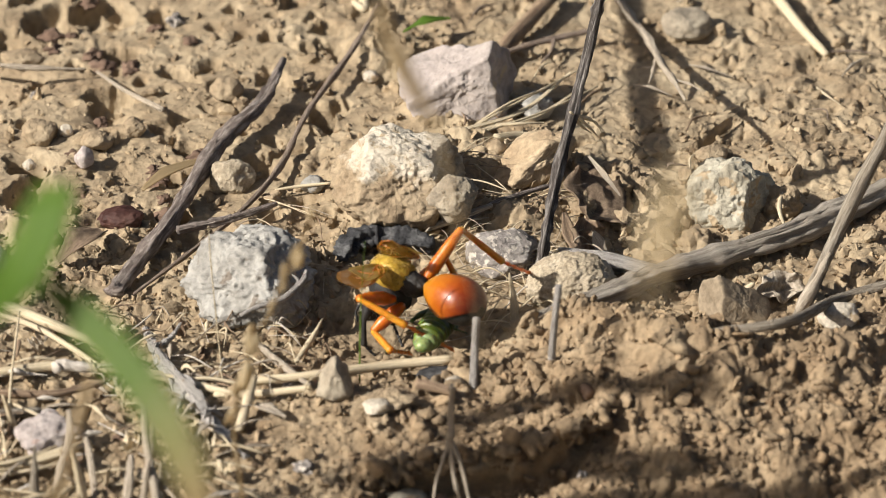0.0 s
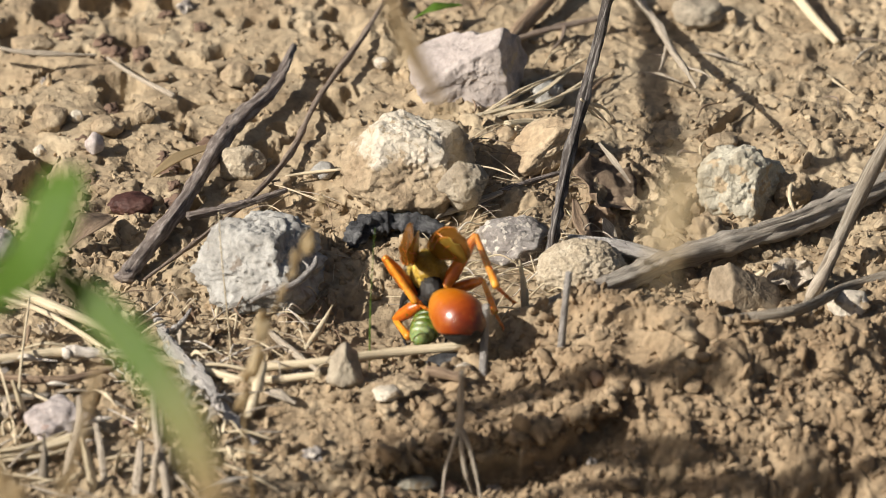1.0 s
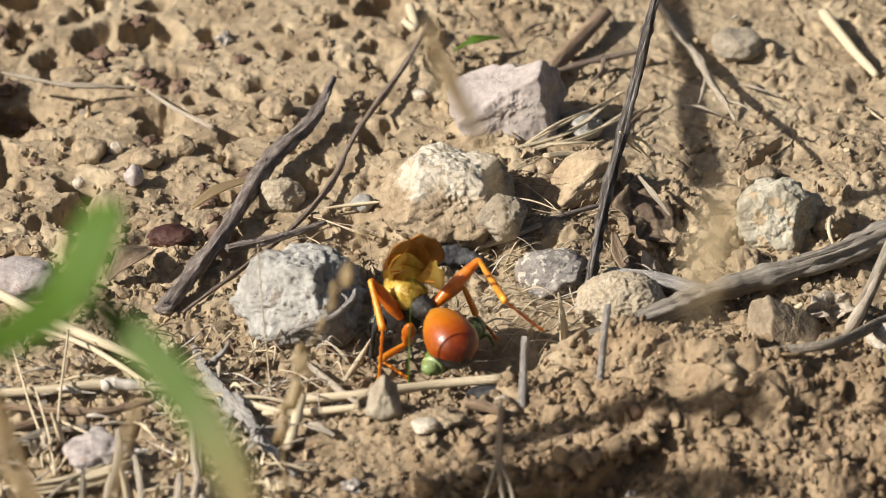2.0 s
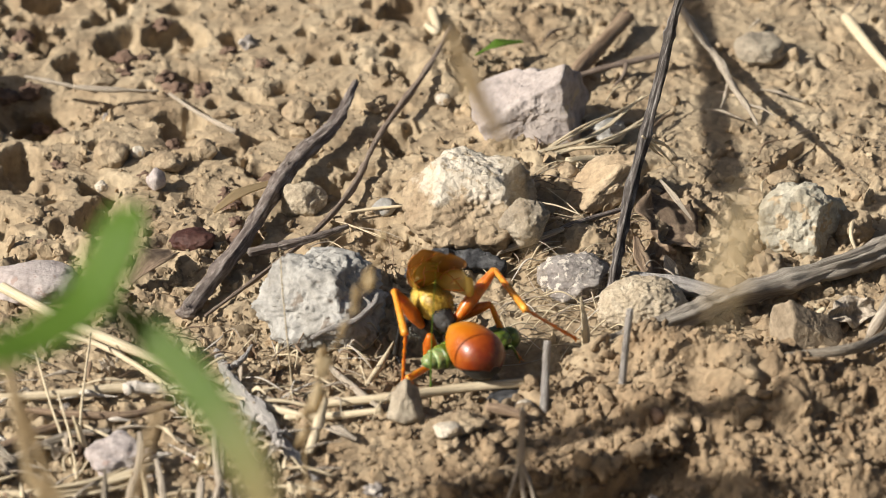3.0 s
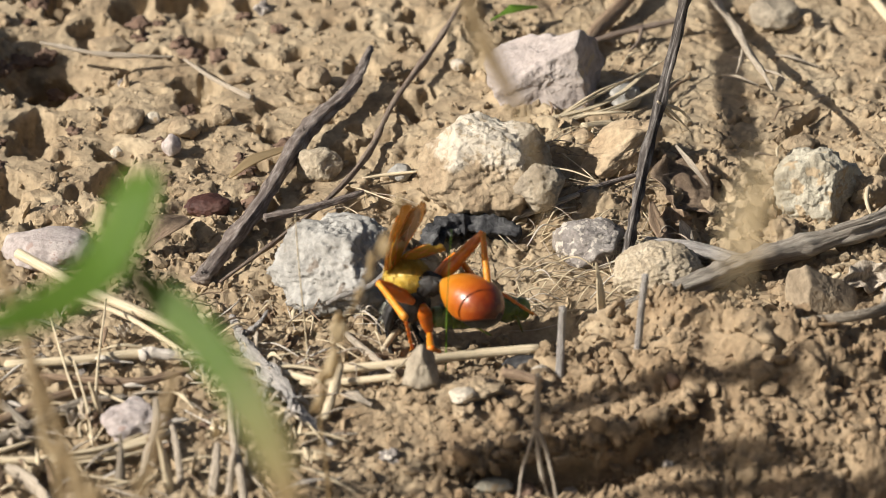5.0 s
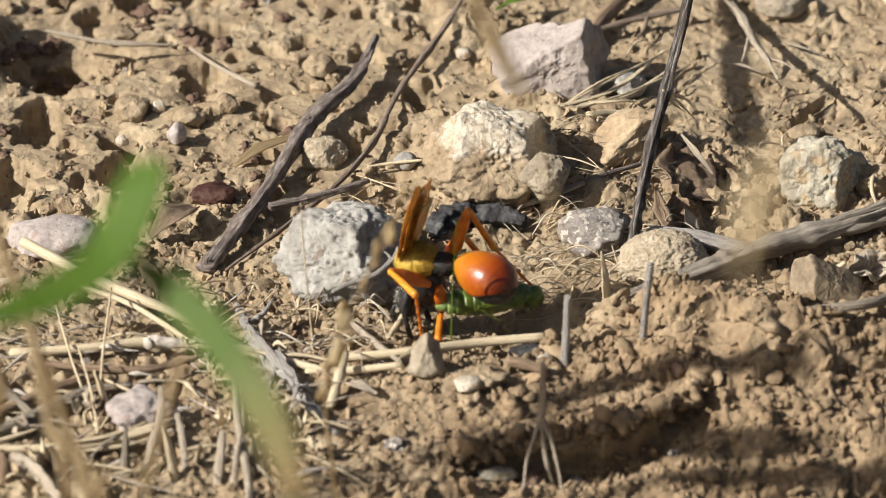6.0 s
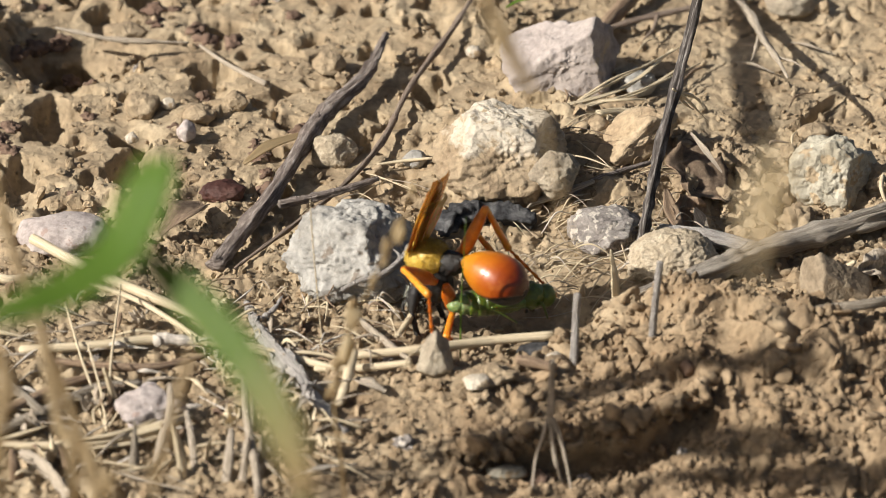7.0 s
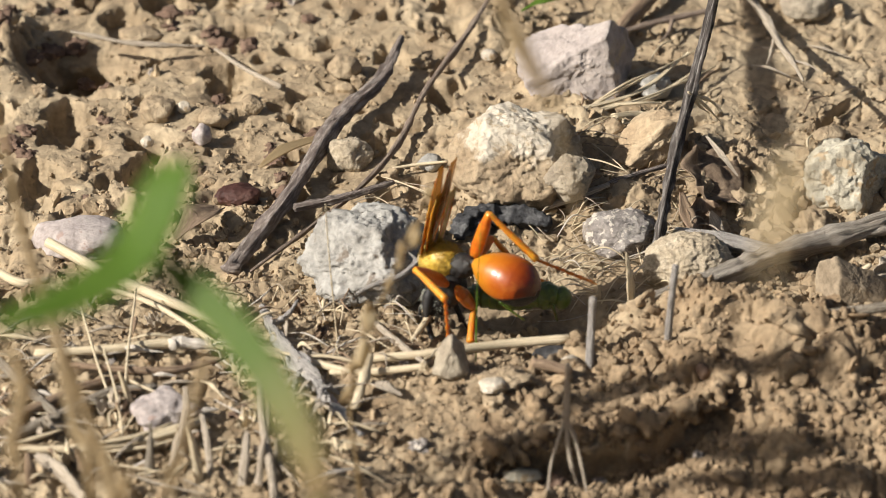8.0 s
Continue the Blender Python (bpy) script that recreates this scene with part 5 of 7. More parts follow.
for pts, widths in (([(-50.5, -196, 108), (-49.0, -199, 103), (-47.6, -202, 97), (-47.0, -206, 90)], (0.8, 3.4, 3.8, 1.6)), ([(-12.8, -240, 111), (-10.6, -243, 107.5), (-8.2, -247, 104), (-6.5, -252, 98)], (0.8, 3.0, 3.4, 2.0))):
    thing("dry_grass", mesh_of("dry_grass", *blade([Vector(p) for p in pts] + [Vector((pts[-1][0], pts[-1][1] + 4, -2))], (*widths, 0.6), 0.15, 0.1, up=(0, -0.85, 0.5))), HAY, "broad dry tan grass blade close to the lens", "grass")
# a stalk leaning over the slope, whose shade falls across the clay
shade_line = [(38.0, 66.0, 47.0), (38.1, 52.0, 47.0), (38.3, 43.0, 47.0), (39.4, 34.0, 47.0), (39.6, 27.0, 47.0)]
lean = [(x + h * SUN.x / SUN.z, y + h * SUN.y / SUN.z, ground_at(x, y) + h) for x, y, h in shade_line]
stem("dry_grass", [(lean[0][0] - 8, 185, -2), (lean[0][0] - 4, 140, 40), *lean], (1.2, 1.2, 1.2, 1.25, 1.25, 1.25, 1.1), STRAW, "tall dry stalk leaning over the slope", "grass", grounded=False, seed=77)

# an unseen weed, added off to the side to shade the bank and its lip
def shade_leaf(owner, ground_line, width, high):
    """A leaf of the added weed, over the line on which its shade falls."""
    pts = []
    for k, (x, y) in enumerate(ground_line):
        z = ground_at(x, y) + high - 2 * k
        pts.append(Vector((x + (z - ground_at(x, y)) * SUN.x / SUN.z, y + (z - ground_at(x, y)) * SUN.y / SUN.z, z)) - owner.matrix_world.translation / MM)
    part("leaf", mesh_of("leaf", *blade(pts, (0.4 * width, width, width, 0.4 * width), 0.2, 0.1, up=tuple(SUN))), LEAF, owner)
    part("stalk", mesh_of("stalk", *tube([pts[0], pts[0] * 0.6 + Vector((0, 0, 10)), Vector((0, 0, 0))], (0.4, 0.6, 0.8))), LEAF, owner)


shade_weed = empty_thing("shade_weed", (-250, -160, 0), "unseen tall weed added to shade the soil bank", "weed")
shade_leaf(shade_weed, [(7, -48.6), (12, -47.6), (18, -46.5), (24, -45.2), (29, -42.4)], 5.0, 90)
shade_leaf(shade_weed, [(12.4, -41.5), (15.5, -38.4), (20.3, -36.9), (25.8, -36.5), (30.0, -36.1)], 3.6, 88)
shade_leaf(shade_weed, [(30.0, -35.3), (35.4, -37.1), (41.6, -37.8), (48.0, -32.9)], 3.6, 100)
shade_leaf(shade_weed, [(24.4, -44.5), (30.5, -46.5), (37.2, -48.4), (45.4, -48.3)], 4.8, 102)
shade_leaf(shade_weed, [(39.09, -55.27), (49.42, -52.37), (61.19, -48.79), (71.61, -45.77)], 2.3, 110)
shade_leaf(shade_weed, [(25.6, -51.6), (33.7, -51.8), (42.6, -52.4), (52.2, -50.3)], 3.0, 100)

# ---- the wasp ----
LEGS = surface("orange_leg", (0.36, 0.075, 0.005), (0.53, 0.145, 0.009), (0.68, 0.25, 0.022), 170, rough=0.35, bump=0.2, depth=0.0001, coat=0.2, spec=0.5, through_light=0.4)
AMBER = surface("amber_shin", (0.42, 0.13, 0.008), (0.60, 0.24, 0.018), (0.72, 0.36, 0.045), 170, rough=0.4, bump=0.2, depth=0.0001, coat=0.1, spec=0.5, through_light=0.5)


def gaster_skin():
    """Amber at the waist, orange over the back, red-brown towards the tip, with a dusty bloom."""
    m, t, b = nodes_of("orange_abdomen")
    co = t.nodes.new("ShaderNodeTexCoord")
    xyz = t.nodes.new("ShaderNodeSeparateXYZ")
    t.links.new(co.outputs["Object"], xyz.inputs[0])
    rag = t.nodes.new("ShaderNodeMath")
    rag.operation = "MULTIPLY_ADD"
    t.links.new(noise_node(t, co.outputs["Object"], 320, 5, 0.6), rag.inputs[0])
    rag.inputs[1].default_value = 0.0042
    t.links.new(xyz.outputs[0], rag.inputs[2])
    span = t.nodes.new("ShaderNodeMapRange")
    span.inputs[1].default_value, span.inputs[2].default_value = 0.002, 0.0115
    t.links.new(rag.outputs[0], span.inputs[0])
    col = ramp_node(t, span.outputs[0], [(0.0, (0.52, 0.235, 0.016)), (0.22, (0.46, 0.165, 0.008)), (0.45, (0.385, 0.10, 0.004)), (0.66, (0.28, 0.05, 0.003)), (0.85, (0.16, 0.021, 0.002)), (1.0, (0.06, 0.009, 0.002))])
    bloom = ramp_node(t, noise_node(t, co.outputs["Object"], 420, 6, 0.65), [(0.52, (0, 0, 0)), (0.74, (0.3, 0.3, 0.3))])
    t.links.new(mixed(t, "MIX", bloom, col, (0.52, 0.24, 0.04)), b.inputs["Base Color"])
    gloss = ramp_node(t, noise_node(t, co.outputs["Object"], 600, 5, 0.6), [(0.3, (0.28, 0.28, 0.28)), (0.7, (0.42, 0.42, 0.42))])
    t.links.new(gloss, b.inputs["Roughness"])
    b.inputs["Coat Weight"].default_value, b.inputs["Coat Roughness"].default_value = 0.12, 0.2
    return m


CHITIN = gaster_skin()
BLACK = surface("black_chitin", (0.006, 0.005, 0.005), (0.012, 0.010, 0.009), (0.03, 0.027, 0.022), 500, rough=0.6, bump=0.8, depth=0.0001, coat=0.0, spec=0.5)
GOLD = surface("golden_pile", (0.36, 0.22, 0.022), (0.54, 0.36, 0.05), (0.70, 0.52, 0.12), 500, rough=0.38, bump=0.4, depth=0.0001, spec=0.5)
PREY = surface("green_skin", (0.035, 0.055, 0.006), (0.07, 0.105, 0.011), (0.13, 0.175, 0.025), 350, rough=0.35, bump=0.4, depth=0.0001, coat=0.2, spec=0.5, through_light=0.3)
PREY_PALE = surface("pale_green_skin", (0.10, 0.165, 0.04), (0.17, 0.24, 0.08), (0.28, 0.34, 0.15), 350, rough=0.35, bump=0.3, depth=0.0001, coat=0.2, through_light=0.3)
SILVER = surface("silvery_hair", (0.28, 0.28, 0.22), (0.45, 0.45, 0.38), (0.62, 0.62, 0.55), 500, rough=0.4, bump=0.6, depth=0.0001)
def wing_skin(name, dark, light, body=0.85):
    """Thin tinted wing skin that lets part of the light through."""
    m, t, b = nodes_of(name)
    co = t.nodes.new("ShaderNodeTexCoord")
    t.links.new(ramp_node(t, noise_node(t, co.outputs["Object"], 350, 4, 0.5), [(0.3, dark), (0.7, light)]), b.inputs["Base Color"])
    b.inputs["Roughness"].default_value, b.inputs["Alpha"].default_value = 0.25, body
    b.inputs["Coat Weight"].default_value = 0.3
    lit_through(m, 0.4, light)
    return m


WING = wing_skin("amber_wing", (0.17, 0.075, 0.014), (0.40, 0.19, 0.035), 0.72)
HIND = wing_skin("golden_wing", (0.34, 0.22, 0.03), (0.56, 0.40, 0.09), 0.6)


def turned(profile, sides=28, squash=1.0, bend=0.0, closed=True):
    """A body of revolution along x from (x, radius) pairs; bend lowers the rear."""
    verts, faces, uvs = [], [], []
    for x, r in profile:
        for k in range(sides):
            a = 2 * math.pi * k / sides
            verts.append((x, r * math.cos(a), r * squash * math.sin(a) - bend * x * x))
    for i in range(len(profile) - 1):
        for k in range(sides):
            n = (k + 1) % sides
            faces.append((i * sides + k, i * sides + n, (i + 1) * sides + n, (i + 1) * sides + k))
            uvs += [(k / sides, i / 9)] * 4
    for i in (0, len(profile) - 1) if closed else ():
        faces.append(tuple(i * sides + k for k in range(sides)))
        uvs += [(0, 0)] * sides
    return verts, faces, uvs


def pile(size, at, count, length, seed, lowest=-0.2):
    """Short hairs standing off an oval."""
    rnd = random.Random(seed)
    verts, faces = [], []
    while len(faces) < count * 3:
        d = Vector((rnd.gauss(0, 1), rnd.gauss(0, 1), rnd.gauss(0, 1))).normalized()
        if d.z < lowest:
            continue
        p = Vector((d.x * size[0], d.y * size[1], d.z * size[2])) + Vector(at)
        lean = (d + Vector((rnd.uniform(-0.5, 0.5) - 0.4, rnd.uniform(-0.5, 0.5), rnd.uniform(-0.3, 0.3)))).normalized()
        s = d.orthogonal().normalized() * 0.03
        t = d.cross(s)
        o = len(verts)
        verts += [p + s, p - s * 0.5 + t * 0.9, p - s * 0.5 - t * 0.9, p + lean * length * rnd.uniform(0.6, 1.2)]
        faces += [(o, o + 1, o + 3), (o + 1, o + 2, o + 3), (o + 2, o, o + 3)]
    return verts, faces, [(0, 0)] * (3 * len(faces))


GASTER = ((0.0, 0.45), (0.06, 1.15), (0.14, 1.85), (0.26, 2.55), (0.40, 3.02), (0.54, 3.25), (0.66, 3.26), (0.77, 3.0), (0.86, 2.5), (0.93, 1.8), (0.97, 1.15), (1.0, 0.3))


def gaster_radius(u):
    """The abdomen's radius from its narrow front, u = 0, to its blunt tip, u = 1."""
    for (u0, r0), (u1, r1) in zip(GASTER, GASTER[1:]):
        if u <= u1:
            return r0 + (r1 - r0) * (u - u0) / (u1 - u0)
    return GASTER[-1][1]


def plate(u0, u1, lip):
    """One curved plate over the abdomen's back; towards the tip the black belly shows more."""
    verts, faces, uvs = [], [], []
    n, m = 9, 30
    for low in (0.0, -0.12):
        for i in range(n + 1):
            u = u0 + (u1 - 0.004 - u0) * i / (n - 1) if i < n else u1
            r = max(0.15, 0.5 * gaster_radius(u) + 0.25 * gaster_radius(max(0, u - 0.03)) + 0.25 * gaster_radius(min(1, u + 0.03))) + low + lip * min(1, i / (n - 1)) ** 4 - (0.005 * max(0.0, 1 - (u - u0) / 0.035) if u0 else 0)
            arch = np.interp(u, (0, 0.3, 0.55, 0.75, 1), (150, 138, 118, 98, 76))
            for k in range(m + 1):
                a = radians(arch) * (2 * k / m - 1)
                verts.append((GASTER_LENGTH * u, r * math.sin(a), 0.96 * r * math.cos(a) - 0.35 * u * u))
    w, off = m + 1, (n + 1) * (m + 1)
    for i in range(n):
        for k in range(m):
            p = i * w + k
            faces += [(p, p + w, p + w + 1, p + 1), (off + p, off + p + 1, off + p + w + 1, off + p + w)]
    rim = list(range(w)) + [i * w + m for i in range(1, n + 1)] + [n * w + k for k in range(m - 1, -1, -1)] + [i * w for i in range(n - 1, 0, -1)]
    faces += [(p, q, off + q, off + p) for p, q in zip(rim, rim[1:] + rim[:1])]
    return verts, faces, [(0, 0)] * sum(len(f) for f in faces)


GASTER_LENGTH = 9.3
wasp = empty_thing("digger_wasp", (0, 0, 8), "orange digger wasp with golden thorax holding green prey", "wasp")
thorax = part("thorax", mesh_of("thorax", *oval((2.9, 2.25, 2.35), rough=0.08)), GOLD, wasp, "golden hairy thorax")
part("hair_coat", mesh_of("hair_coat", *pile((2.9, 2.25, 2.35), (0, 0, 0), 2600, 0.5, 3)), GOLD, thorax)
part("propodeum", mesh_of("propodeum", *oval((2.3, 1.5, 1.6), (-2.8, 0, -0.5), 0.14, 2)), BLACK, wasp, "black rear of thorax")
part("breast", mesh_of("breast", *oval((2.8, 2.3, 3.2), (0.2, 0, -2.8), 0.12, 4)), BLACK, wasp, "black underside of thorax")
part("petiole", mesh_of("petiole", *tube([(-3.6, 0, -0.5), (-4.4, 0, -0.2), (-5.3, 0, 0.0)], (0.9, 0.55, 0.5), sides=12)), BLACK, wasp, "thin black waist")
head = part("head", mesh_of("head", *oval((1.8, 2.4, 2.0), (2.2, 0, -5.4), 0.06, 5)), BLACK, wasp, "dark head with silvery hair")
part("hair_coat", mesh_of("hair_coat", *pile((1.8, 2.4, 2.0), (2.2, 0, -5.4), 520, 0.6, 8, -0.9)), SILVER, head, "silvery face hair")
for side in (-1, 1):
    part("eye", mesh_of("eye", *oval((0.9, 0.65, 1.4), (2.3, 1.8 * side, -5.5), 0, 1, 3)), BLACK, head, "glossy black eye")
    part("antenna", mesh_of("antenna", *tube([(3.2, 0.6 * side, -5.4), (4.2, 1.0 * side, -5.8), (4.5, 1.3 * side, -6.8), (4.0, 1.6 * side, -7.8)], (0.26, 0.22, 0.2, 0.12), sides=8)), BLACK, head, "dark antenna")
    part("mandible", mesh_of("mandible", *tube([(3.0, 0.8 * side, -6.6), (3.6, 0.9 * side, -7.2), (3.8, 0.1 * side, -7.6)], (0.4, 0.3, 0.1), sides=8)), BLACK, head)
# the abdomen: a dark core under overlapping plates
abdomen = part("abdomen", mesh_of("abdomen", *turned([(GASTER_LENGTH * u, max(0.12, 0.92 * r)) for u, r in GASTER], 36, 0.95, 0.004)), BLACK, wasp, "glossy orange abdomen with a black underside")
for k, (u0, u1) in enumerate(((0.0, 0.26), (0.24, 0.47), (0.455, 0.66), (0.645, 0.80), (0.79, 0.91), (0.902, 0.985))):
    part("tergite", mesh_of("tergite", *plate(u0, u1, 0.0)), CHITIN, abdomen, "dark tip of the abdomen" if k > 4 else "glossy orange abdomen plate")


def leg(lengths, thick, skin=None):
    """A jointed leg along x: the thigh, then shin and foot as sub-parts."""
    a, b, c = lengths
    thigh = part("leg", mesh_of("leg", *joined(tube([(0, 0, 0), (a * 0.3, 0, 0.05), (a * 0.7, 0, 0.05), (a, 0, 0)], (0.55 * thick, 1.08 * thick, 0.95 * thick, 0.55 * thick), sides=12, ridge=0.03, knob=0.02))), skin or LEGS, wasp)
    shin = part("tibia", mesh_of("tibia", *tube([(0, 0, 0), (b * 0.35, 0, 0.03), (b, 0, 0)], (0.42 * thick, 0.5 * thick, 0.6 * thick), sides=10, ridge=0.1, knob=0.08)), skin or AMBER, thigh)
    knots = []
    for k in range(5):
        x0, x1 = c * k / 5, c * (k + 1) / 5
        knots.append(tube([(x0, 0, 0), ((x0 + x1) / 2, 0, 0), (x1, 0, 0)], (0.26 * thick, 0.22 * thick, 0.36 * thick), sides=8, n=3, ridge=0))
    knots.append(tube([(c, 0, 0), (c + 0.5, 0.35, -0.15)], (0.14 * thick, 0.05), sides=5, n=2))
    knots.append(tube([(c, 0, 0), (c + 0.5, -0.35, -0.15)], (0.14 * thick, 0.05), sides=5, n=2))
    foot = part("tarsus", mesh_of("tarsus", *joined(*knots)), skin or LEGS, thigh)
    return thigh, shin, foot


right_hind = leg((8.2, 8.4, 9.0), 0.8)
left_mid = leg((6.6, 6.8, 7.4), 0.84)
left_hind = leg((5.0, 4.6, 4.0), 0.86)
right_mid = leg((5.2, 4.6, 4.2), 0.75)
left_fore = leg((3.6, 3.4, 3.0), 0.65, BLACK)
right_fore = leg((3.6, 3.4, 3.0), 0.65, BLACK)


def wing_mesh(name, length, chord, seed):
    """A thin veined wing along x, its chord along y."""
    verts, faces, uvs = [], [], []
    n, m = 18, 8
    for lift in (0.02, -0.02):
        for i in range(n + 1):
            u = i / n
            front = -chord * 0.28 * math.sin(math.pi * min(1, u * 0.9 + 0.08)) ** 0.6
            back = chord * 0.72 * math.sin(math.pi * min(1, u * 0.86 + 0.06)) ** 0.75 * (0.35 + 0.65 * min(1, u * 2.2))
            for j in range(m + 1):
                v = j / m
                y = front + (back - front) * v
                z = lift + 0.10 * math.sin(u * 9 + v * 5 + seed) * v + 0.25 * math.sin(v * 3.1)
                verts.append((u * length, y, z))
    w = m + 1
    off = (n + 1) * w
    for i in range(n):
        for j in range(m):
            a = i * w + j
            faces += [(a, a + 1, a + w + 1, a + w), (off + a + 1, off + a, off + a + w, off + a + w + 1)]
    edge = [j for j in range(w)] + [i * w + m for i in range(1, n + 1)] + [n * w + j for j in range(m - 1, -1, -1)] + [i * w for i in range(n - 1, 0, -1)]
    for a, b in zip(edge, edge[1:] + edge[:1]):
        faces.append((b, a, off + a, off + b))
    return mesh_of(name, verts, faces)


def veins(length, chord):
    lines = [((0, 0, 0.05), (0.35, -0.2, 0.06), (0.72, -0.24, 0.06), (0.95, -0.1, 0.08)), ((0, 0.05, 0.05), (0.3, 0.1, 0.2), (0.6, 0.05, 0.2), (0.8, 0.1, 0.2)),
             ((0, 0.1, 0.1), (0.3, 0.3, 0.25), (0.55, 0.45, 0.2)), ((0.55, -0.22, 0.08), (0.6, 0.05, 0.2), (0.55, 0.42, 0.2)), ((0.3, -0.18, 0.06), (0.33, 0.1, 0.2), (0.36, 0.3, 0.25))]
    return joined(*[tube([(x * length, y * chord, z) for x, y, z in ln], (0.09, 0.07), sides=5, n=4) for ln in lines])


wings = []
for side, length, chord in ((1, 14.2, 5.4), (-1, 14.2, 5.4), (1, 10.0, 4.6), (-1, 10.0, 4.6)):
    w = part("forewing" if length > 10 else "hindwing", wing_mesh("wing", length, chord * side, side + length), WING if length > 10 else HIND, wasp, "amber translucent wing")
    part("vein", mesh_of("vein", *veins(length, chord * side)), LEGS, w, "brown wing veins")
    wings.append(w)

# ---- the prey ----
prey = empty_thing("green_cricket", (0, 0, 3), "limp pale green bush cricket under the wasp", "cricket")
for k in range(8):
    x0 = 1.2 - k * 1.05
    r = 2.15 * math.sin(math.pi * (k + 2.2) / 11) ** 0.5
    part("segment", mesh_of("segment", *turned([(x0 + 0.1, r * 0.94), (x0 - 0.3, r), (x0 - 0.8, r), (x0 - 1.15, r * 0.97)], 24, 0.85)), PREY_PALE if k > 6 else PREY, prey)
part("tail_tip", mesh_of("tail_tip", *oval((1.3, 1.15, 0.95), (-7.5, 0, 0), 0.04, 3, 5)), PREY_PALE, prey, "pale green tail tip")
part("thorax", mesh_of("thorax", *oval((1.8, 1.9, 1.7), (2.0, 0, 0.1), 0.1, 6)), PREY, prey)
part("head", mesh_of("head", *oval((1.2, 1.4, 1.5), (3.9, 0, -0.2), 0.05, 7)), PREY, prey)
for side in (-1, 1):
    part("leg", mesh_of("leg", *joined(tube([(0.6, 1.5 * side, 0), (-1.6, 2.5 * side, 0.5), (-3.8, 2.9 * side, 0.7)], (0.6, 0.42, 0.22), sides=8),
                                       tube([(-3.8, 2.9 * side, 0.7), (-2.0, 3.2 * side, -0.6), (-0.6, 3.3 * side, -1.6)], (0.18, 0.14, 0.1), sides=6))), PREY, prey, "thin green hind leg")
    part("leg", mesh_of("leg", *tube([(2.4, 1.3 * side, -0.6), (2.8, 2.4 * side, 0.0), (3.4, 3.0 * side, -1.8)], (0.3, 0.22, 0.12), sides=7)), PREY, prey)


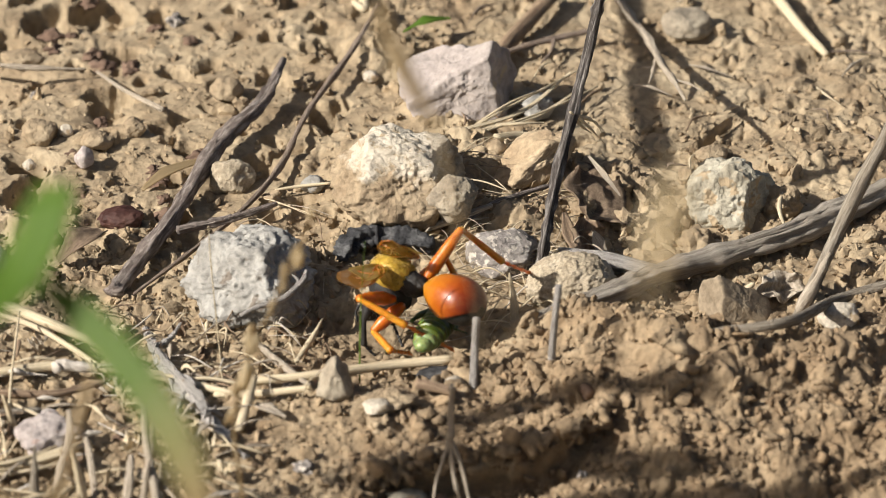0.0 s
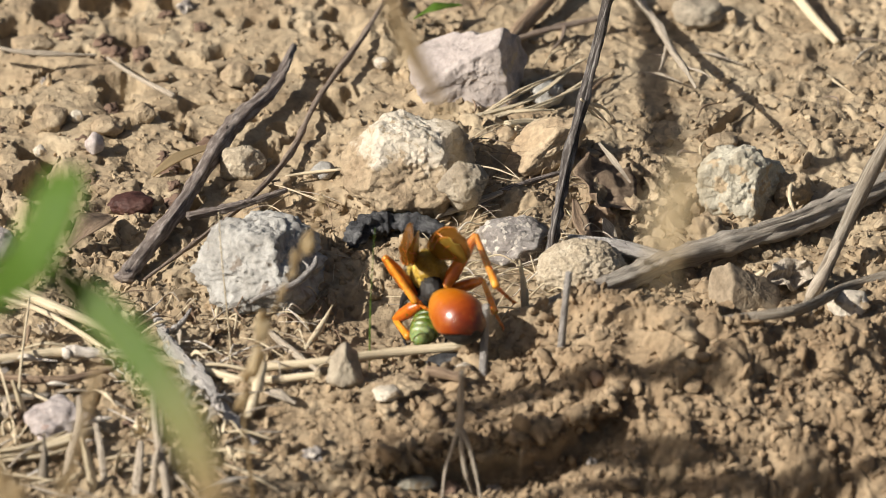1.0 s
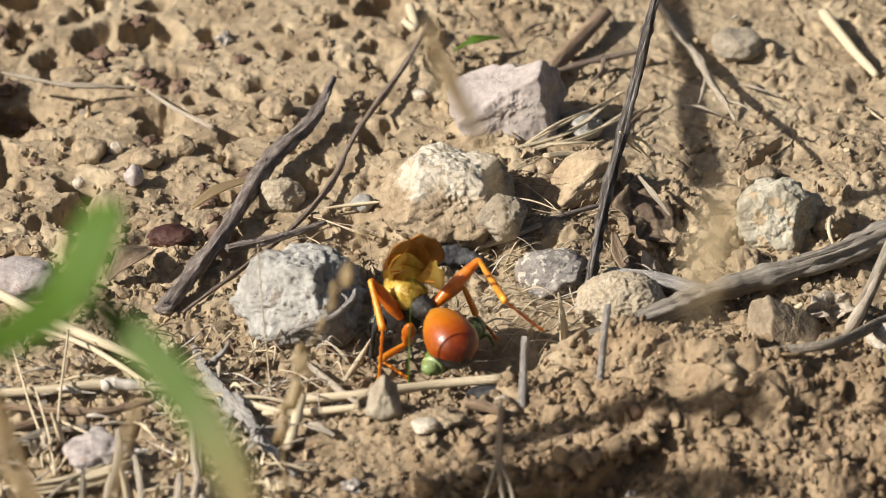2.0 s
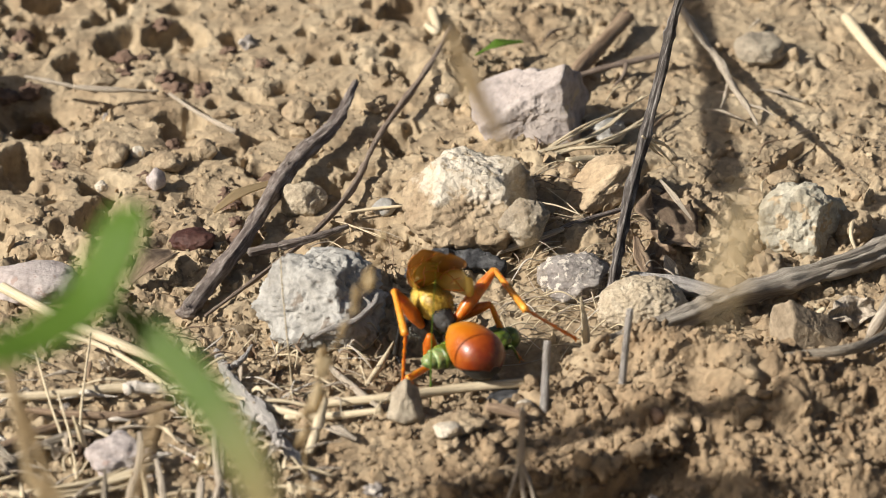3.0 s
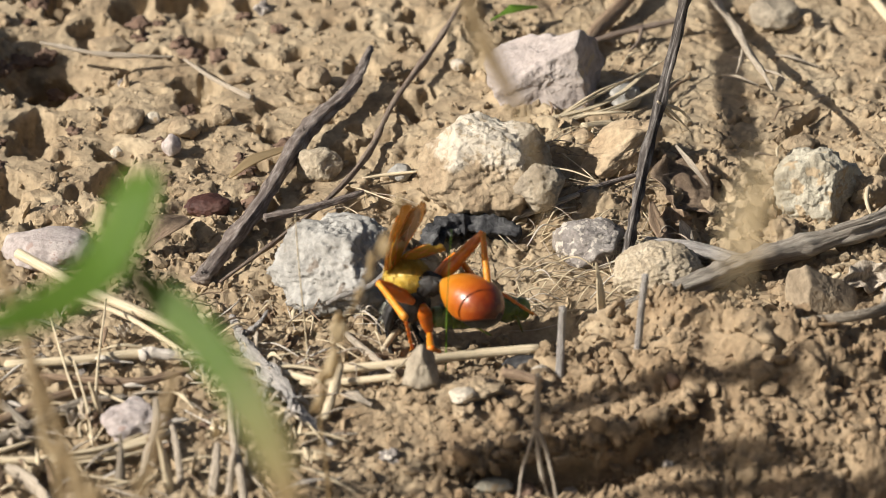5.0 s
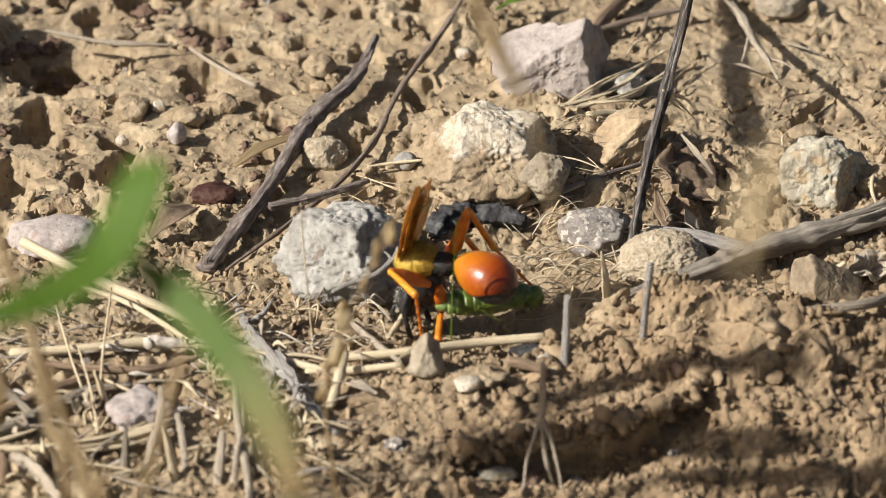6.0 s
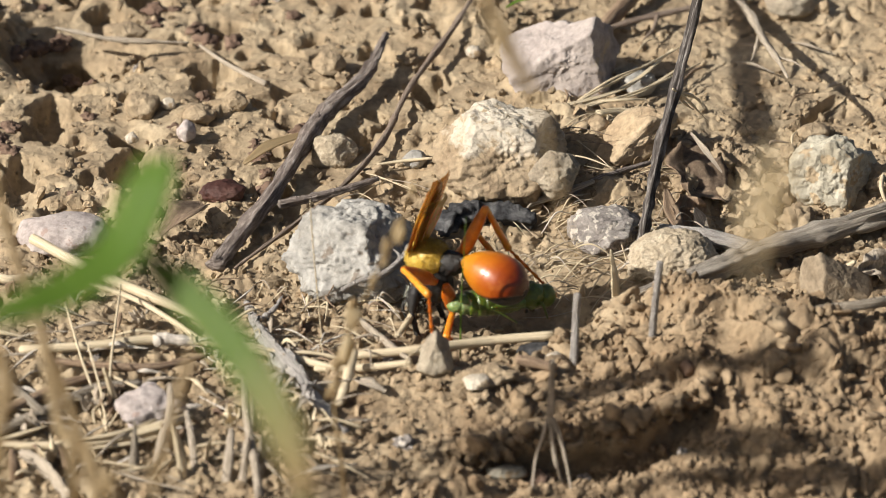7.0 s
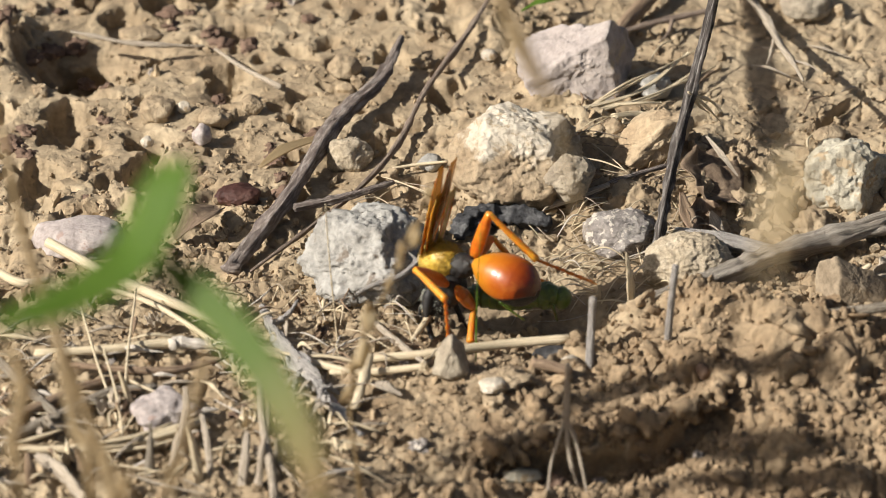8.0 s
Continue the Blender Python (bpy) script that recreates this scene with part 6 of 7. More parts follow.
def motions():
    walk(wasp, [
        (0, pose(0.00575, -0.01434, 0.00840, 0.0, -2.1, 144.5)),
        (0.2, pose(0.00607, -0.01282, 0.00840, -0.0, -27.2, 126.1)),
        (0.5, pose(0.00730, -0.01205, 0.00840, 0.0, -37.3, 98.6)),
        (0.7, pose(0.00635, -0.01288, 0.00840, 0.0, -35.9, 109.8)),
        (1, pose(0.00881, -0.01728, 0.00840, 0.0, -5.6, 99.5)),
        (1.3, pose(0.00098, -0.01380, 0.00840, 0.0, -4.5, 132.4)),
        (1.5, pose(0.00213, -0.01293, 0.00840, 0.0, -19.2, 117.1)),
        (1.8, pose(0.00151, -0.01481, 0.00840, 0.0, -9.9, 129.2)),
        (2, pose(0.00125, -0.01429, 0.00840, 0.0, -6.7, 131.3)),
        (2.2, pose(0.00055, -0.01387, 0.00840, 0.0, -6.2, 134.1)),
        (3.3, pose(0.00208, -0.01602, 0.00840, 0.0, -18.1, 114.2)),
        (3.5, pose(0.00083, -0.01607, 0.00840, 0.0, -18.9, 119.9)),
        (4, pose(-0.00256, -0.01842, 0.00840, -0.0, -1.0, 147.2)),
        (4.5, pose(-0.00217, -0.01966, 0.00840, 0.0, 3.8, 136.5)),
        (4.7, pose(-0.00328, -0.01876, 0.00840, 0.0, 5.0, 150.1)),
        (5.8, pose(-0.00265, -0.01743, 0.00840, 0.0, 15.7, 150.9)),
        (6, pose(-0.00245, -0.01699, 0.00840, 0.0, 12.0, 160.8)),
        (6.5, pose(-0.00294, -0.01788, 0.00840, 0.0, 9.3, 155.0)),
        (7, pose(-0.00241, -0.01671, 0.00840, 0.0, 12.5, 151.3)),
        (7.5, pose(-0.00239, -0.01720, 0.00840, 0.0, 9.9, 150.4)),
        (8, pose(-0.00269, -0.01652, 0.00840, 0.0, 16.0, 144.5)),
    ])
    walk(abdomen, [
        (0, pose(-0.00500, -0.00000, 0.00000, 0.3, -3.5, 172.2)),
        (0.2, pose(-0.00500, -0.00000, 0.00000, -2.2, -14.9, -175.4)),
        (0.5, pose(-0.00500, 0.00000, -0.00000, -19.2, -30.0, -147.1)),
        (0.7, pose(-0.00500, 0.00000, 0.00000, -15.9, -27.7, -152.2)),
        (1, pose(-0.00500, 0.00000, 0.00000, -2.2, 0.4, -156.7)),
        (1.3, pose(-0.00500, 0.00000, 0.00000, 0.3, 8.1, 176.6)),
        (1.5, pose(-0.00500, 0.00000, -0.00000, -1.7, -2.4, -175.1)),
        (1.8, pose(-0.00500, -0.00000, -0.00000, 1.9, 5.5, 169.5)),
        (2, pose(-0.00500, -0.00000, 0.00000, 1.7, 9.4, 166.3)),
        (2.2, pose(-0.00500, 0.00000, 0.00000, 1.7, 9.2, 164.3)),
        (3.3, pose(-0.00500, -0.00000, 0.00000, -4.5, -6.2, -165.7)),
        (3.5, pose(-0.00500, 0.00000, -0.00000, -2.7, -4.8, -171.8)),
        (4, pose(-0.00500, 0.00000, 0.00000, 0.2, 15.3, 168.7)),
        (4.5, pose(-0.00500, -0.00000, 0.00000, 0.0, 9.3, -179.4)),
        (4.7, pose(-0.00500, 0.00000, 0.00000, -0.9, 14.4, 170.3)),
        (5.8, pose(-0.00500, 0.00000, 0.00000, -2.9, 18.6, 169.4)),
        (6, pose(-0.00500, 0.00000, 0.00000, -4.5, 16.4, 158.1)),
        (6.5, pose(-0.00500, 0.00000, -0.00000, -1.3, 15.0, 172.0)),
        (7, pose(-0.00500, 0.00000, 0.00000, -0.6, 24.0, 177.4)),
        (7.5, pose(-0.00500, 0.00000, -0.00000, -0.1, 23.8, 179.4)),
        (8, pose(-0.00500, -0.00000, 0.00000, 2.3, 26.9, -171.6)),
    ])
    walk(right_hind[0], [
        (0, pose(-0.00380, -0.00120, -0.00060, 4.2, -46.4, -107.9)),
        (0.2, pose(-0.00380, -0.00120, -0.00060, -50.0, -70.3, -46.9)),
        (0.5, pose(-0.00380, -0.00120, -0.00060, -59.0, -23.3, -35.6)),
        (0.7, pose(-0.00380, -0.00120, -0.00060, -32.4, -51.6, -76.9)),
        (1, pose(-0.00380, -0.00120, -0.00060, -49.5, -45.9, -54.3)),
        (1.3, pose(-0.00380, -0.00120, -0.00060, -17.1, -41.7, -99.7)),
        (1.5, pose(-0.00380, -0.00120, -0.00060, -36.9, -38.6, -69.6)),
        (1.8, pose(-0.00380, -0.00120, -0.00060, -24.1, -43.3, -88.9)),
        (2, pose(-0.00380, -0.00120, -0.00060, -17.2, -40.2, -99.3)),
        (2.2, pose(-0.00380, -0.00120, -0.00060, -15.1, -40.4, -102.5)),
        (3.3, pose(-0.00380, -0.00120, -0.00060, -38.7, -38.7, -66.2)),
        (3.5, pose(-0.00380, -0.00120, -0.00060, -33.3, -38.6, -74.8)),
        (4, pose(-0.00380, -0.00120, -0.00060, -47.0, -79.2, -59.8)),
        (4.5, pose(-0.00380, -0.00120, -0.00060, -6.2, -45.9, -103.6)),
        (4.7, pose(-0.00380, -0.00120, -0.00060, 8.2, -37.5, -125.0)),
        (5.8, pose(-0.00380, -0.00120, -0.00060, 44.3, -59.3, -171.4)),
        (6, pose(-0.00380, -0.00120, -0.00060, 55.2, -61.7, 176.1)),
        (6.5, pose(-0.00380, -0.00120, -0.00060, 24.4, -59.6, -148.8)),
        (7, pose(-0.00380, -0.00120, -0.00060, 37.5, -55.8, -164.2)),
        (7.5, pose(-0.00380, -0.00120, -0.00060, 12.1, -73.9, -136.7)),
        (8, pose(-0.00380, -0.00120, -0.00060, 51.7, -56.4, -179.5)),
    ])
    walk(right_hind[1], [
        (0, pose(0.00820, 0.00000, 0.00000, 50.3, 76.8, -103.9)),
        (0.2, pose(0.00820, 0.00000, 0.00000, 10.4, 47.0, -147.3)),
        (0.5, pose(0.00820, 0.00000, 0.00000, 28.1, 13.2, -114.2)),
        (0.7, pose(0.00820, 0.00000, 0.00000, 34.5, 6.6, -78.4)),
        (1, pose(0.00820, 0.00000, 0.00000, 16.0, 34.0, -127.5)),
        (1.3, pose(0.00820, 0.00000, 0.00000, 28.6, 16.3, -98.7)),
        (1.5, pose(0.00820, 0.00000, 0.00000, 28.0, 8.9, -101.1)),
        (1.8, pose(0.00820, 0.00000, 0.00000, 27.5, 19.5, -103.2)),
        (2, pose(0.00820, 0.00000, 0.00000, 28.4, 14.3, -100.1)),
        (2.2, pose(0.00820, 0.00000, 0.00000, 28.7, 11.7, -98.9)),
        (3.3, pose(0.00820, 0.00000, 0.00000, 27.9, 21.3, -101.7)),
        (3.5, pose(0.00820, 0.00000, 0.00000, 30.3, 19.7, -94.8)),
        (4, pose(0.00820, 0.00000, 0.00000, 28.5, -2.8, -107.2)),
        (4.5, pose(0.00820, 0.00000, 0.00000, 28.5, 1.5, -113.9)),
        (4.7, pose(0.00820, 0.00000, 0.00000, 28.6, -0.7, -109.6)),
        (5.8, pose(0.00820, 0.00000, 0.00000, -4.3, 42.1, 174.7)),
        (6, pose(0.00820, 0.00000, 0.00000, 5.6, 39.0, -170.2)),
        (6.5, pose(0.00820, 0.00000, 0.00000, -6.3, 51.1, 173.2)),
        (7, pose(0.00820, 0.00000, 0.00000, -2.4, 45.6, 178.4)),
        (7.5, pose(0.00820, 0.00000, 0.00000, 6.9, 57.3, -169.8)),
        (8, pose(0.00820, 0.00000, 0.00000, 35.2, 47.9, -134.6)),
    ])
    walk(right_hind[2], [
        (0, pose(0.00774, -0.00187, -0.00818, -19.9, 79.9, 52.9)),
        (0.2, pose(0.00338, -0.00310, -0.00614, 118.2, 56.6, -167.0)),
        (0.5, pose(0.00485, -0.00746, -0.00192, 32.8, 58.8, 98.0)),
        (0.7, pose(0.00987, -0.00817, -0.00097, 63.1, 54.1, 134.0)),
        (1, pose(0.00396, -0.00553, -0.00469, 36.4, 25.3, 94.4)),
        (1.3, pose(0.00698, -0.00797, -0.00236, 28.1, 60.9, 82.9)),
        (1.5, pose(0.00660, -0.00814, -0.00130, 56.7, 87.3, 111.8)),
        (1.8, pose(0.00639, -0.00771, -0.00280, 30.6, 71.4, 85.5)),
        (2, pose(0.00677, -0.00801, -0.00207, 24.7, 69.5, 79.3)),
        (2.2, pose(0.00692, -0.00812, -0.00171, 21.3, 77.0, 75.7)),
        (3.3, pose(0.00661, -0.00766, -0.00305, -3.1, 78.9, 50.7)),
        (3.5, pose(0.00753, -0.00788, -0.00283, -15.4, 78.9, 38.2)),
        (4, pose(0.00572, -0.00802, 0.00040, 109.7, 69.5, 165.0)),
        (4.5, pose(0.00480, -0.00768, -0.00022, 64.5, 57.7, 115.4)),
        (4.7, pose(0.00538, -0.00791, 0.00011, 53.4, 65.6, 102.8)),
        (5.8, pose(0.00199, 0.00058, -0.00563, -174.3, 39.8, -116.9)),
        (6, pose(0.00177, -0.00111, -0.00529, 170.8, 41.6, -139.6)),
        (6.5, pose(0.00296, 0.00062, -0.00653, 141.0, 62.7, -176.2)),
        (7, pose(0.00233, 0.00016, -0.00601, 170.0, 54.8, -142.7)),
        (7.5, pose(0.00373, -0.00081, -0.00707, -162.0, 55.2, -108.8)),
        (8, pose(0.00424, -0.00401, -0.00623, 138.8, 68.1, -174.2)),
    ])
    walk(left_mid[0], [
        (0, pose(-0.00160, 0.00200, -0.00220, -2.8, -22.2, 77.8)),
        (0.2, pose(-0.00160, 0.00200, -0.00220, -11.5, -25.8, 98.8)),
        (0.5, pose(-0.00160, 0.00200, -0.00220, -17.4, -21.9, 113.4)),
        (0.7, pose(-0.00160, 0.00200, -0.00220, -14.5, -31.5, 106.9)),
        (1, pose(-0.00160, 0.00200, -0.00220, 8.0, -55.3, 75.3)),
        (1.3, pose(-0.00160, 0.00200, -0.00220, 15.2, -45.4, 66.0)),
        (1.5, pose(-0.00160, 0.00200, -0.00220, 14.8, -46.9, 66.6)),
        (1.8, pose(-0.00160, 0.00200, -0.00220, 36.9, -48.5, 37.0)),
        (2, pose(-0.00160, 0.00200, -0.00220, 32.7, -50.0, 42.5)),
        (2.2, pose(-0.00160, 0.00200, -0.00220, 33.6, -48.8, 41.4)),
        (3.3, pose(-0.00160, 0.00200, -0.00220, 12.8, -53.2, 67.9)),
        (3.5, pose(-0.00160, 0.00200, -0.00220, 5.6, -53.6, 76.9)),
        (4, pose(-0.00160, 0.00200, -0.00220, 11.6, -41.5, 68.7)),
        (4.5, pose(-0.00160, 0.00200, -0.00220, 5.2, -46.1, 78.0)),
        (4.7, pose(-0.00160, 0.00200, -0.00220, 11.6, -45.1, 69.0)),
        (5.8, pose(-0.00160, 0.00200, -0.00220, 9.6, -41.6, 71.9)),
        (6, pose(-0.00160, 0.00200, -0.00220, 19.7, -39.3, 56.5)),
        (6.5, pose(-0.00160, 0.00200, -0.00220, 9.9, -42.1, 71.3)),
        (7, pose(-0.00160, 0.00200, -0.00220, 3.7, -38.6, 81.0)),
        (7.5, pose(-0.00160, 0.00200, -0.00220, 6.1, -43.4, 77.2)),
        (8, pose(-0.00160, 0.00200, -0.00220, -2.9, -39.7, 90.8)),
    ])
    walk(left_mid[1], [
        (0, pose(0.00660, 0.00000, 0.00000, 6.7, 8.6, 126.2)),
        (0.2, pose(0.00660, 0.00000, 0.00000, 7.4, -14.8, 112.3)),
        (0.5, pose(0.00660, 0.00000, 0.00000, 5.3, -17.5, 119.8)),
        (0.7, pose(0.00660, 0.00000, 0.00000, 7.2, -20.5, 114.2)),
        (1, pose(0.00660, 0.00000, 0.00000, -1.8, -4.4, 153.6)),
        (1.3, pose(0.00660, 0.00000, 0.00000, -11.3, 31.3, 115.7)),
        (1.5, pose(0.00660, 0.00000, 0.00000, -15.4, 13.8, 105.2)),
        (1.8, pose(0.00660, 0.00000, 0.00000, -4.0, 26.1, 137.8)),
        (2, pose(0.00660, 0.00000, 0.00000, -6.4, 27.6, 132.3)),
        (2.2, pose(0.00660, 0.00000, 0.00000, -2.9, 28.6, 139.8)),
        (3.3, pose(0.00660, 0.00000, 0.00000, -15.6, 5.3, 98.7)),
        (3.5, pose(0.00660, 0.00000, 0.00000, -16.3, 8.8, 93.3)),
        (4, pose(0.00660, 0.00000, 0.00000, -17.1, 23.5, 90.5)),
        (4.5, pose(0.00660, 0.00000, 0.00000, -13.7, 20.7, 99.6)),
        (4.7, pose(0.00660, 0.00000, 0.00000, -14.0, 30.4, 98.8)),
        (5.8, pose(0.00660, 0.00000, 0.00000, -15.2, 36.0, 96.6)),
        (6, pose(0.00660, 0.00000, 0.00000, -20.2, 32.1, 87.6)),
        (6.5, pose(0.00660, 0.00000, 0.00000, -22.0, 27.5, 84.1)),
        (7, pose(0.00660, 0.00000, 0.00000, -25.8, 28.0, 75.9)),
        (7.5, pose(0.00660, 0.00000, 0.00000, -20.9, 30.8, 85.8)),
        (8, pose(0.00660, 0.00000, 0.00000, -20.3, 29.1, 87.1)),
    ])
    walk(left_mid[2], [
        (0, pose(0.00263, 0.00542, -0.00102, 10.5, 13.7, 156.2)),
        (0.2, pose(0.00410, 0.00608, 0.00173, 11.0, -15.8, 130.4)),
        (0.5, pose(0.00337, 0.00562, 0.00205, 10.6, -24.4, 131.4)),
        (0.7, pose(0.00399, 0.00581, 0.00239, 12.3, -34.5, 128.0)),
        (1, pose(0.00053, 0.00302, 0.00053, -4.7, -27.8, 160.1)),
        (1.3, pose(0.00408, 0.00523, -0.00354, -3.2, 30.3, -145.2)),
        (1.5, pose(0.00487, 0.00637, -0.00163, -29.1, 41.1, 172.0)),
        (1.8, pose(0.00208, 0.00410, -0.00300, -6.8, 28.3, -150.1)),
        (2, pose(0.00254, 0.00446, -0.00315, -10.1, 32.4, -156.5)),
        (2.2, pose(0.00204, 0.00385, -0.00326, -9.8, 30.9, -156.0)),
        (3.3, pose(0.00557, 0.00669, -0.00062, -23.7, 35.9, 179.1)),
        (3.5, pose(0.00621, 0.00671, -0.00104, -21.7, 29.0, -177.1)),
        (4, pose(0.00655, 0.00624, -0.00271, -13.9, 23.4, -159.7)),
        (4.5, pose(0.00554, 0.00627, -0.00240, -12.7, 16.1, -156.0)),
        (4.7, pose(0.00571, 0.00580, -0.00344, -11.9, 15.2, -153.2)),
        (5.8, pose(0.00597, 0.00547, -0.00400, -9.3, 21.9, -144.9)),
        (6, pose(0.00684, 0.00576, -0.00361, -8.8, 31.5, -143.9)),
        (6.5, pose(0.00722, 0.00600, -0.00314, -15.1, 31.2, -155.9)),
        (7, pose(0.00806, 0.00583, -0.00319, -14.2, 33.1, -154.2)),
        (7.5, pose(0.00703, 0.00583, -0.00348, -13.8, 29.6, -153.6)),
        (8, pose(0.00690, 0.00594, -0.00330, -13.7, 26.9, -153.3)),
    ])
    walk(left_hind[0], [
        (0, pose(-0.00260, 0.00130, -0.00300, -6.2, 35.3, 60.1)),
        (0.2, pose(-0.00260, 0.00130, -0.00300, 28.6, 39.1, 114.9)),
        (0.5, pose(-0.00260, 0.00130, -0.00300, 45.9, 22.7, 147.6)),
        (0.7, pose(-0.00260, 0.00130, -0.00300, 46.5, 27.3, 149.0)),
        (1, pose(-0.00260, 0.00130, -0.00300, -20.6, 45.0, 53.0)),
        (1.3, pose(-0.00260, 0.00130, -0.00300, -106.6, 63.5, -44.1)),
        (1.5, pose(-0.00260, 0.00130, -0.00300, -109.4, 82.2, -47.1)),
        (1.8, pose(-0.00260, 0.00130, -0.00300, -106.1, 63.2, -43.7)),
        (2, pose(-0.00260, 0.00130, -0.00300, -104.1, 62.3, -41.4)),
        (2.2, pose(-0.00260, 0.00130, -0.00300, -113.3, 65.4, -51.6)),
        (3.3, pose(-0.00260, 0.00130, -0.00300, 115.8, 67.0, 173.8)),
        (3.5, pose(-0.00260, 0.00130, -0.00300, 122.2, 49.7, -178.8)),
        (4, pose(-0.00260, 0.00130, -0.00300, -155.2, 76.5, -91.3)),
        (4.5, pose(-0.00260, 0.00130, -0.00300, -137.7, 73.4, -73.2)),
        (4.7, pose(-0.00260, 0.00130, -0.00300, -137.4, 68.7, -72.8)),
        (5.8, pose(-0.00260, 0.00130, -0.00300, -105.2, 62.8, -37.7)),
        (6, pose(-0.00260, 0.00130, -0.00300, -119.1, 61.3, -53.5)),
        (6.5, pose(-0.00260, 0.00130, -0.00300, -141.4, 57.7, -79.2)),
        (7, pose(-0.00260, 0.00130, -0.00300, -125.6, 63.9, -61.2)),
        (7.5, pose(-0.00260, 0.00130, -0.00300, -132.0, 60.0, -68.4)),
        (8, pose(-0.00260, 0.00130, -0.00300, -137.6, 53.3, -75.1)),
    ])
    walk(left_hind[1], [
        (0, pose(0.00500, 0.00000, 0.00000, 0.2, -0.3, 91.1)),
        (0.2, pose(0.00500, 0.00000, 0.00000, 2.4, -13.7, 73.4)),
        (0.5, pose(0.00500, 0.00000, 0.00000, 2.5, 12.5, 64.0)),
        (0.7, pose(0.00500, 0.00000, 0.00000, 2.4, -8.5, 62.1)),
        (1, pose(0.00500, 0.00000, 0.00000, 4.4, 11.6, 127.5)),
        (1.3, pose(0.00500, 0.00000, 0.00000, 22.7, -71.2, 100.3)),
        (1.5, pose(0.00500, 0.00000, 0.00000, 14.0, -47.3, 110.2)),
        (1.8, pose(0.00500, 0.00000, 0.00000, 2.1, -56.8, 125.2)),
        (2, pose(0.00500, 0.00000, 0.00000, 10.4, -59.3, 115.4)),
        (2.2, pose(0.00500, 0.00000, 0.00000, 7.9, -57.4, 118.4)),
        (3.3, pose(0.00500, 0.00000, 0.00000, 21.1, -31.6, 100.0)),
        (3.5, pose(0.00500, 0.00000, 0.00000, 18.2, -33.6, 105.4)),
        (4, pose(0.00500, 0.00000, 0.00000, 10.7, -24.7, 120.8)),
        (4.5, pose(0.00500, 0.00000, 0.00000, 11.7, -4.6, 116.7)),
        (4.7, pose(0.00500, 0.00000, 0.00000, 11.6, -22.3, 117.2)),
        (5.8, pose(0.00500, 0.00000, 0.00000, 19.7, -42.2, 102.2)),
        (6, pose(0.00500, 0.00000, 0.00000, 26.5, -54.6, 93.3)),
        (6.5, pose(0.00500, 0.00000, 0.00000, 17.5, -46.3, 104.9)),
        (7, pose(0.00500, 0.00000, 0.00000, 23.4, -50.1, 96.9)),
        (7.5, pose(0.00500, 0.00000, 0.00000, 23.8, -42.7, 96.5)),
        (8, pose(0.00500, 0.00000, 0.00000, 33.9, -45.8, 82.0)),
    ])
    walk(left_hind[2], [
        (0, pose(0.00491, 0.00460, 0.00003, 23.7, 62.1, -142.3)),
        (0.2, pose(0.00628, 0.00428, 0.00109, -4.3, 73.0, -172.4)),
        (0.5, pose(0.00697, 0.00404, -0.00100, 59.6, 55.3, -103.5)),
        (0.7, pose(0.00713, 0.00402, 0.00068, 82.4, 63.7, -77.2)),
        (1, pose(0.00225, 0.00357, -0.00092, 103.0, 40.4, -51.8)),
        (1.3, pose(0.00474, 0.00146, 0.00435, -100.1, -15.9, 122.6)),
        (1.5, pose(0.00392, 0.00293, 0.00338, -126.6, 52.5, 59.0)),
        (1.8, pose(0.00355, 0.00206, 0.00385, -117.4, 40.0, 71.6)),
        (2, pose(0.00400, 0.00212, 0.00396, -115.9, 46.5, 73.8)),
        (2.2, pose(0.00382, 0.00218, 0.00387, -129.8, 42.3, 54.1)),
        (3.3, pose(0.00432, 0.00386, 0.00241, 168.7, 7.6, -52.8)),
        (3.5, pose(0.00398, 0.00369, 0.00255, 167.5, 4.8, -63.3)),
        (4, pose(0.00286, 0.00359, 0.00192, -177.4, 38.6, -25.5)),
        (4.5, pose(0.00294, 0.00410, 0.00037, 175.3, 17.3, -40.8)),
        (4.7, pose(0.00306, 0.00379, 0.00175, -179.4, 24.7, -26.1)),
        (5.8, pose(0.00428, 0.00333, 0.00309, -175.7, 29.5, -17.9)),
        (6, pose(0.00485, 0.00266, 0.00375, -170.9, 30.3, -8.3)),
        (6.5, pose(0.00418, 0.00307, 0.00332, -175.3, 19.6, -18.7)),
        (7, pose(0.00465, 0.00293, 0.00353, -176.1, 28.1, -20.6)),
        (7.5, pose(0.00462, 0.00336, 0.00312, -174.7, 23.9, -17.5)),
        (8, pose(0.00545, 0.00318, 0.00330, -177.8, 11.4, -27.6)),
    ])
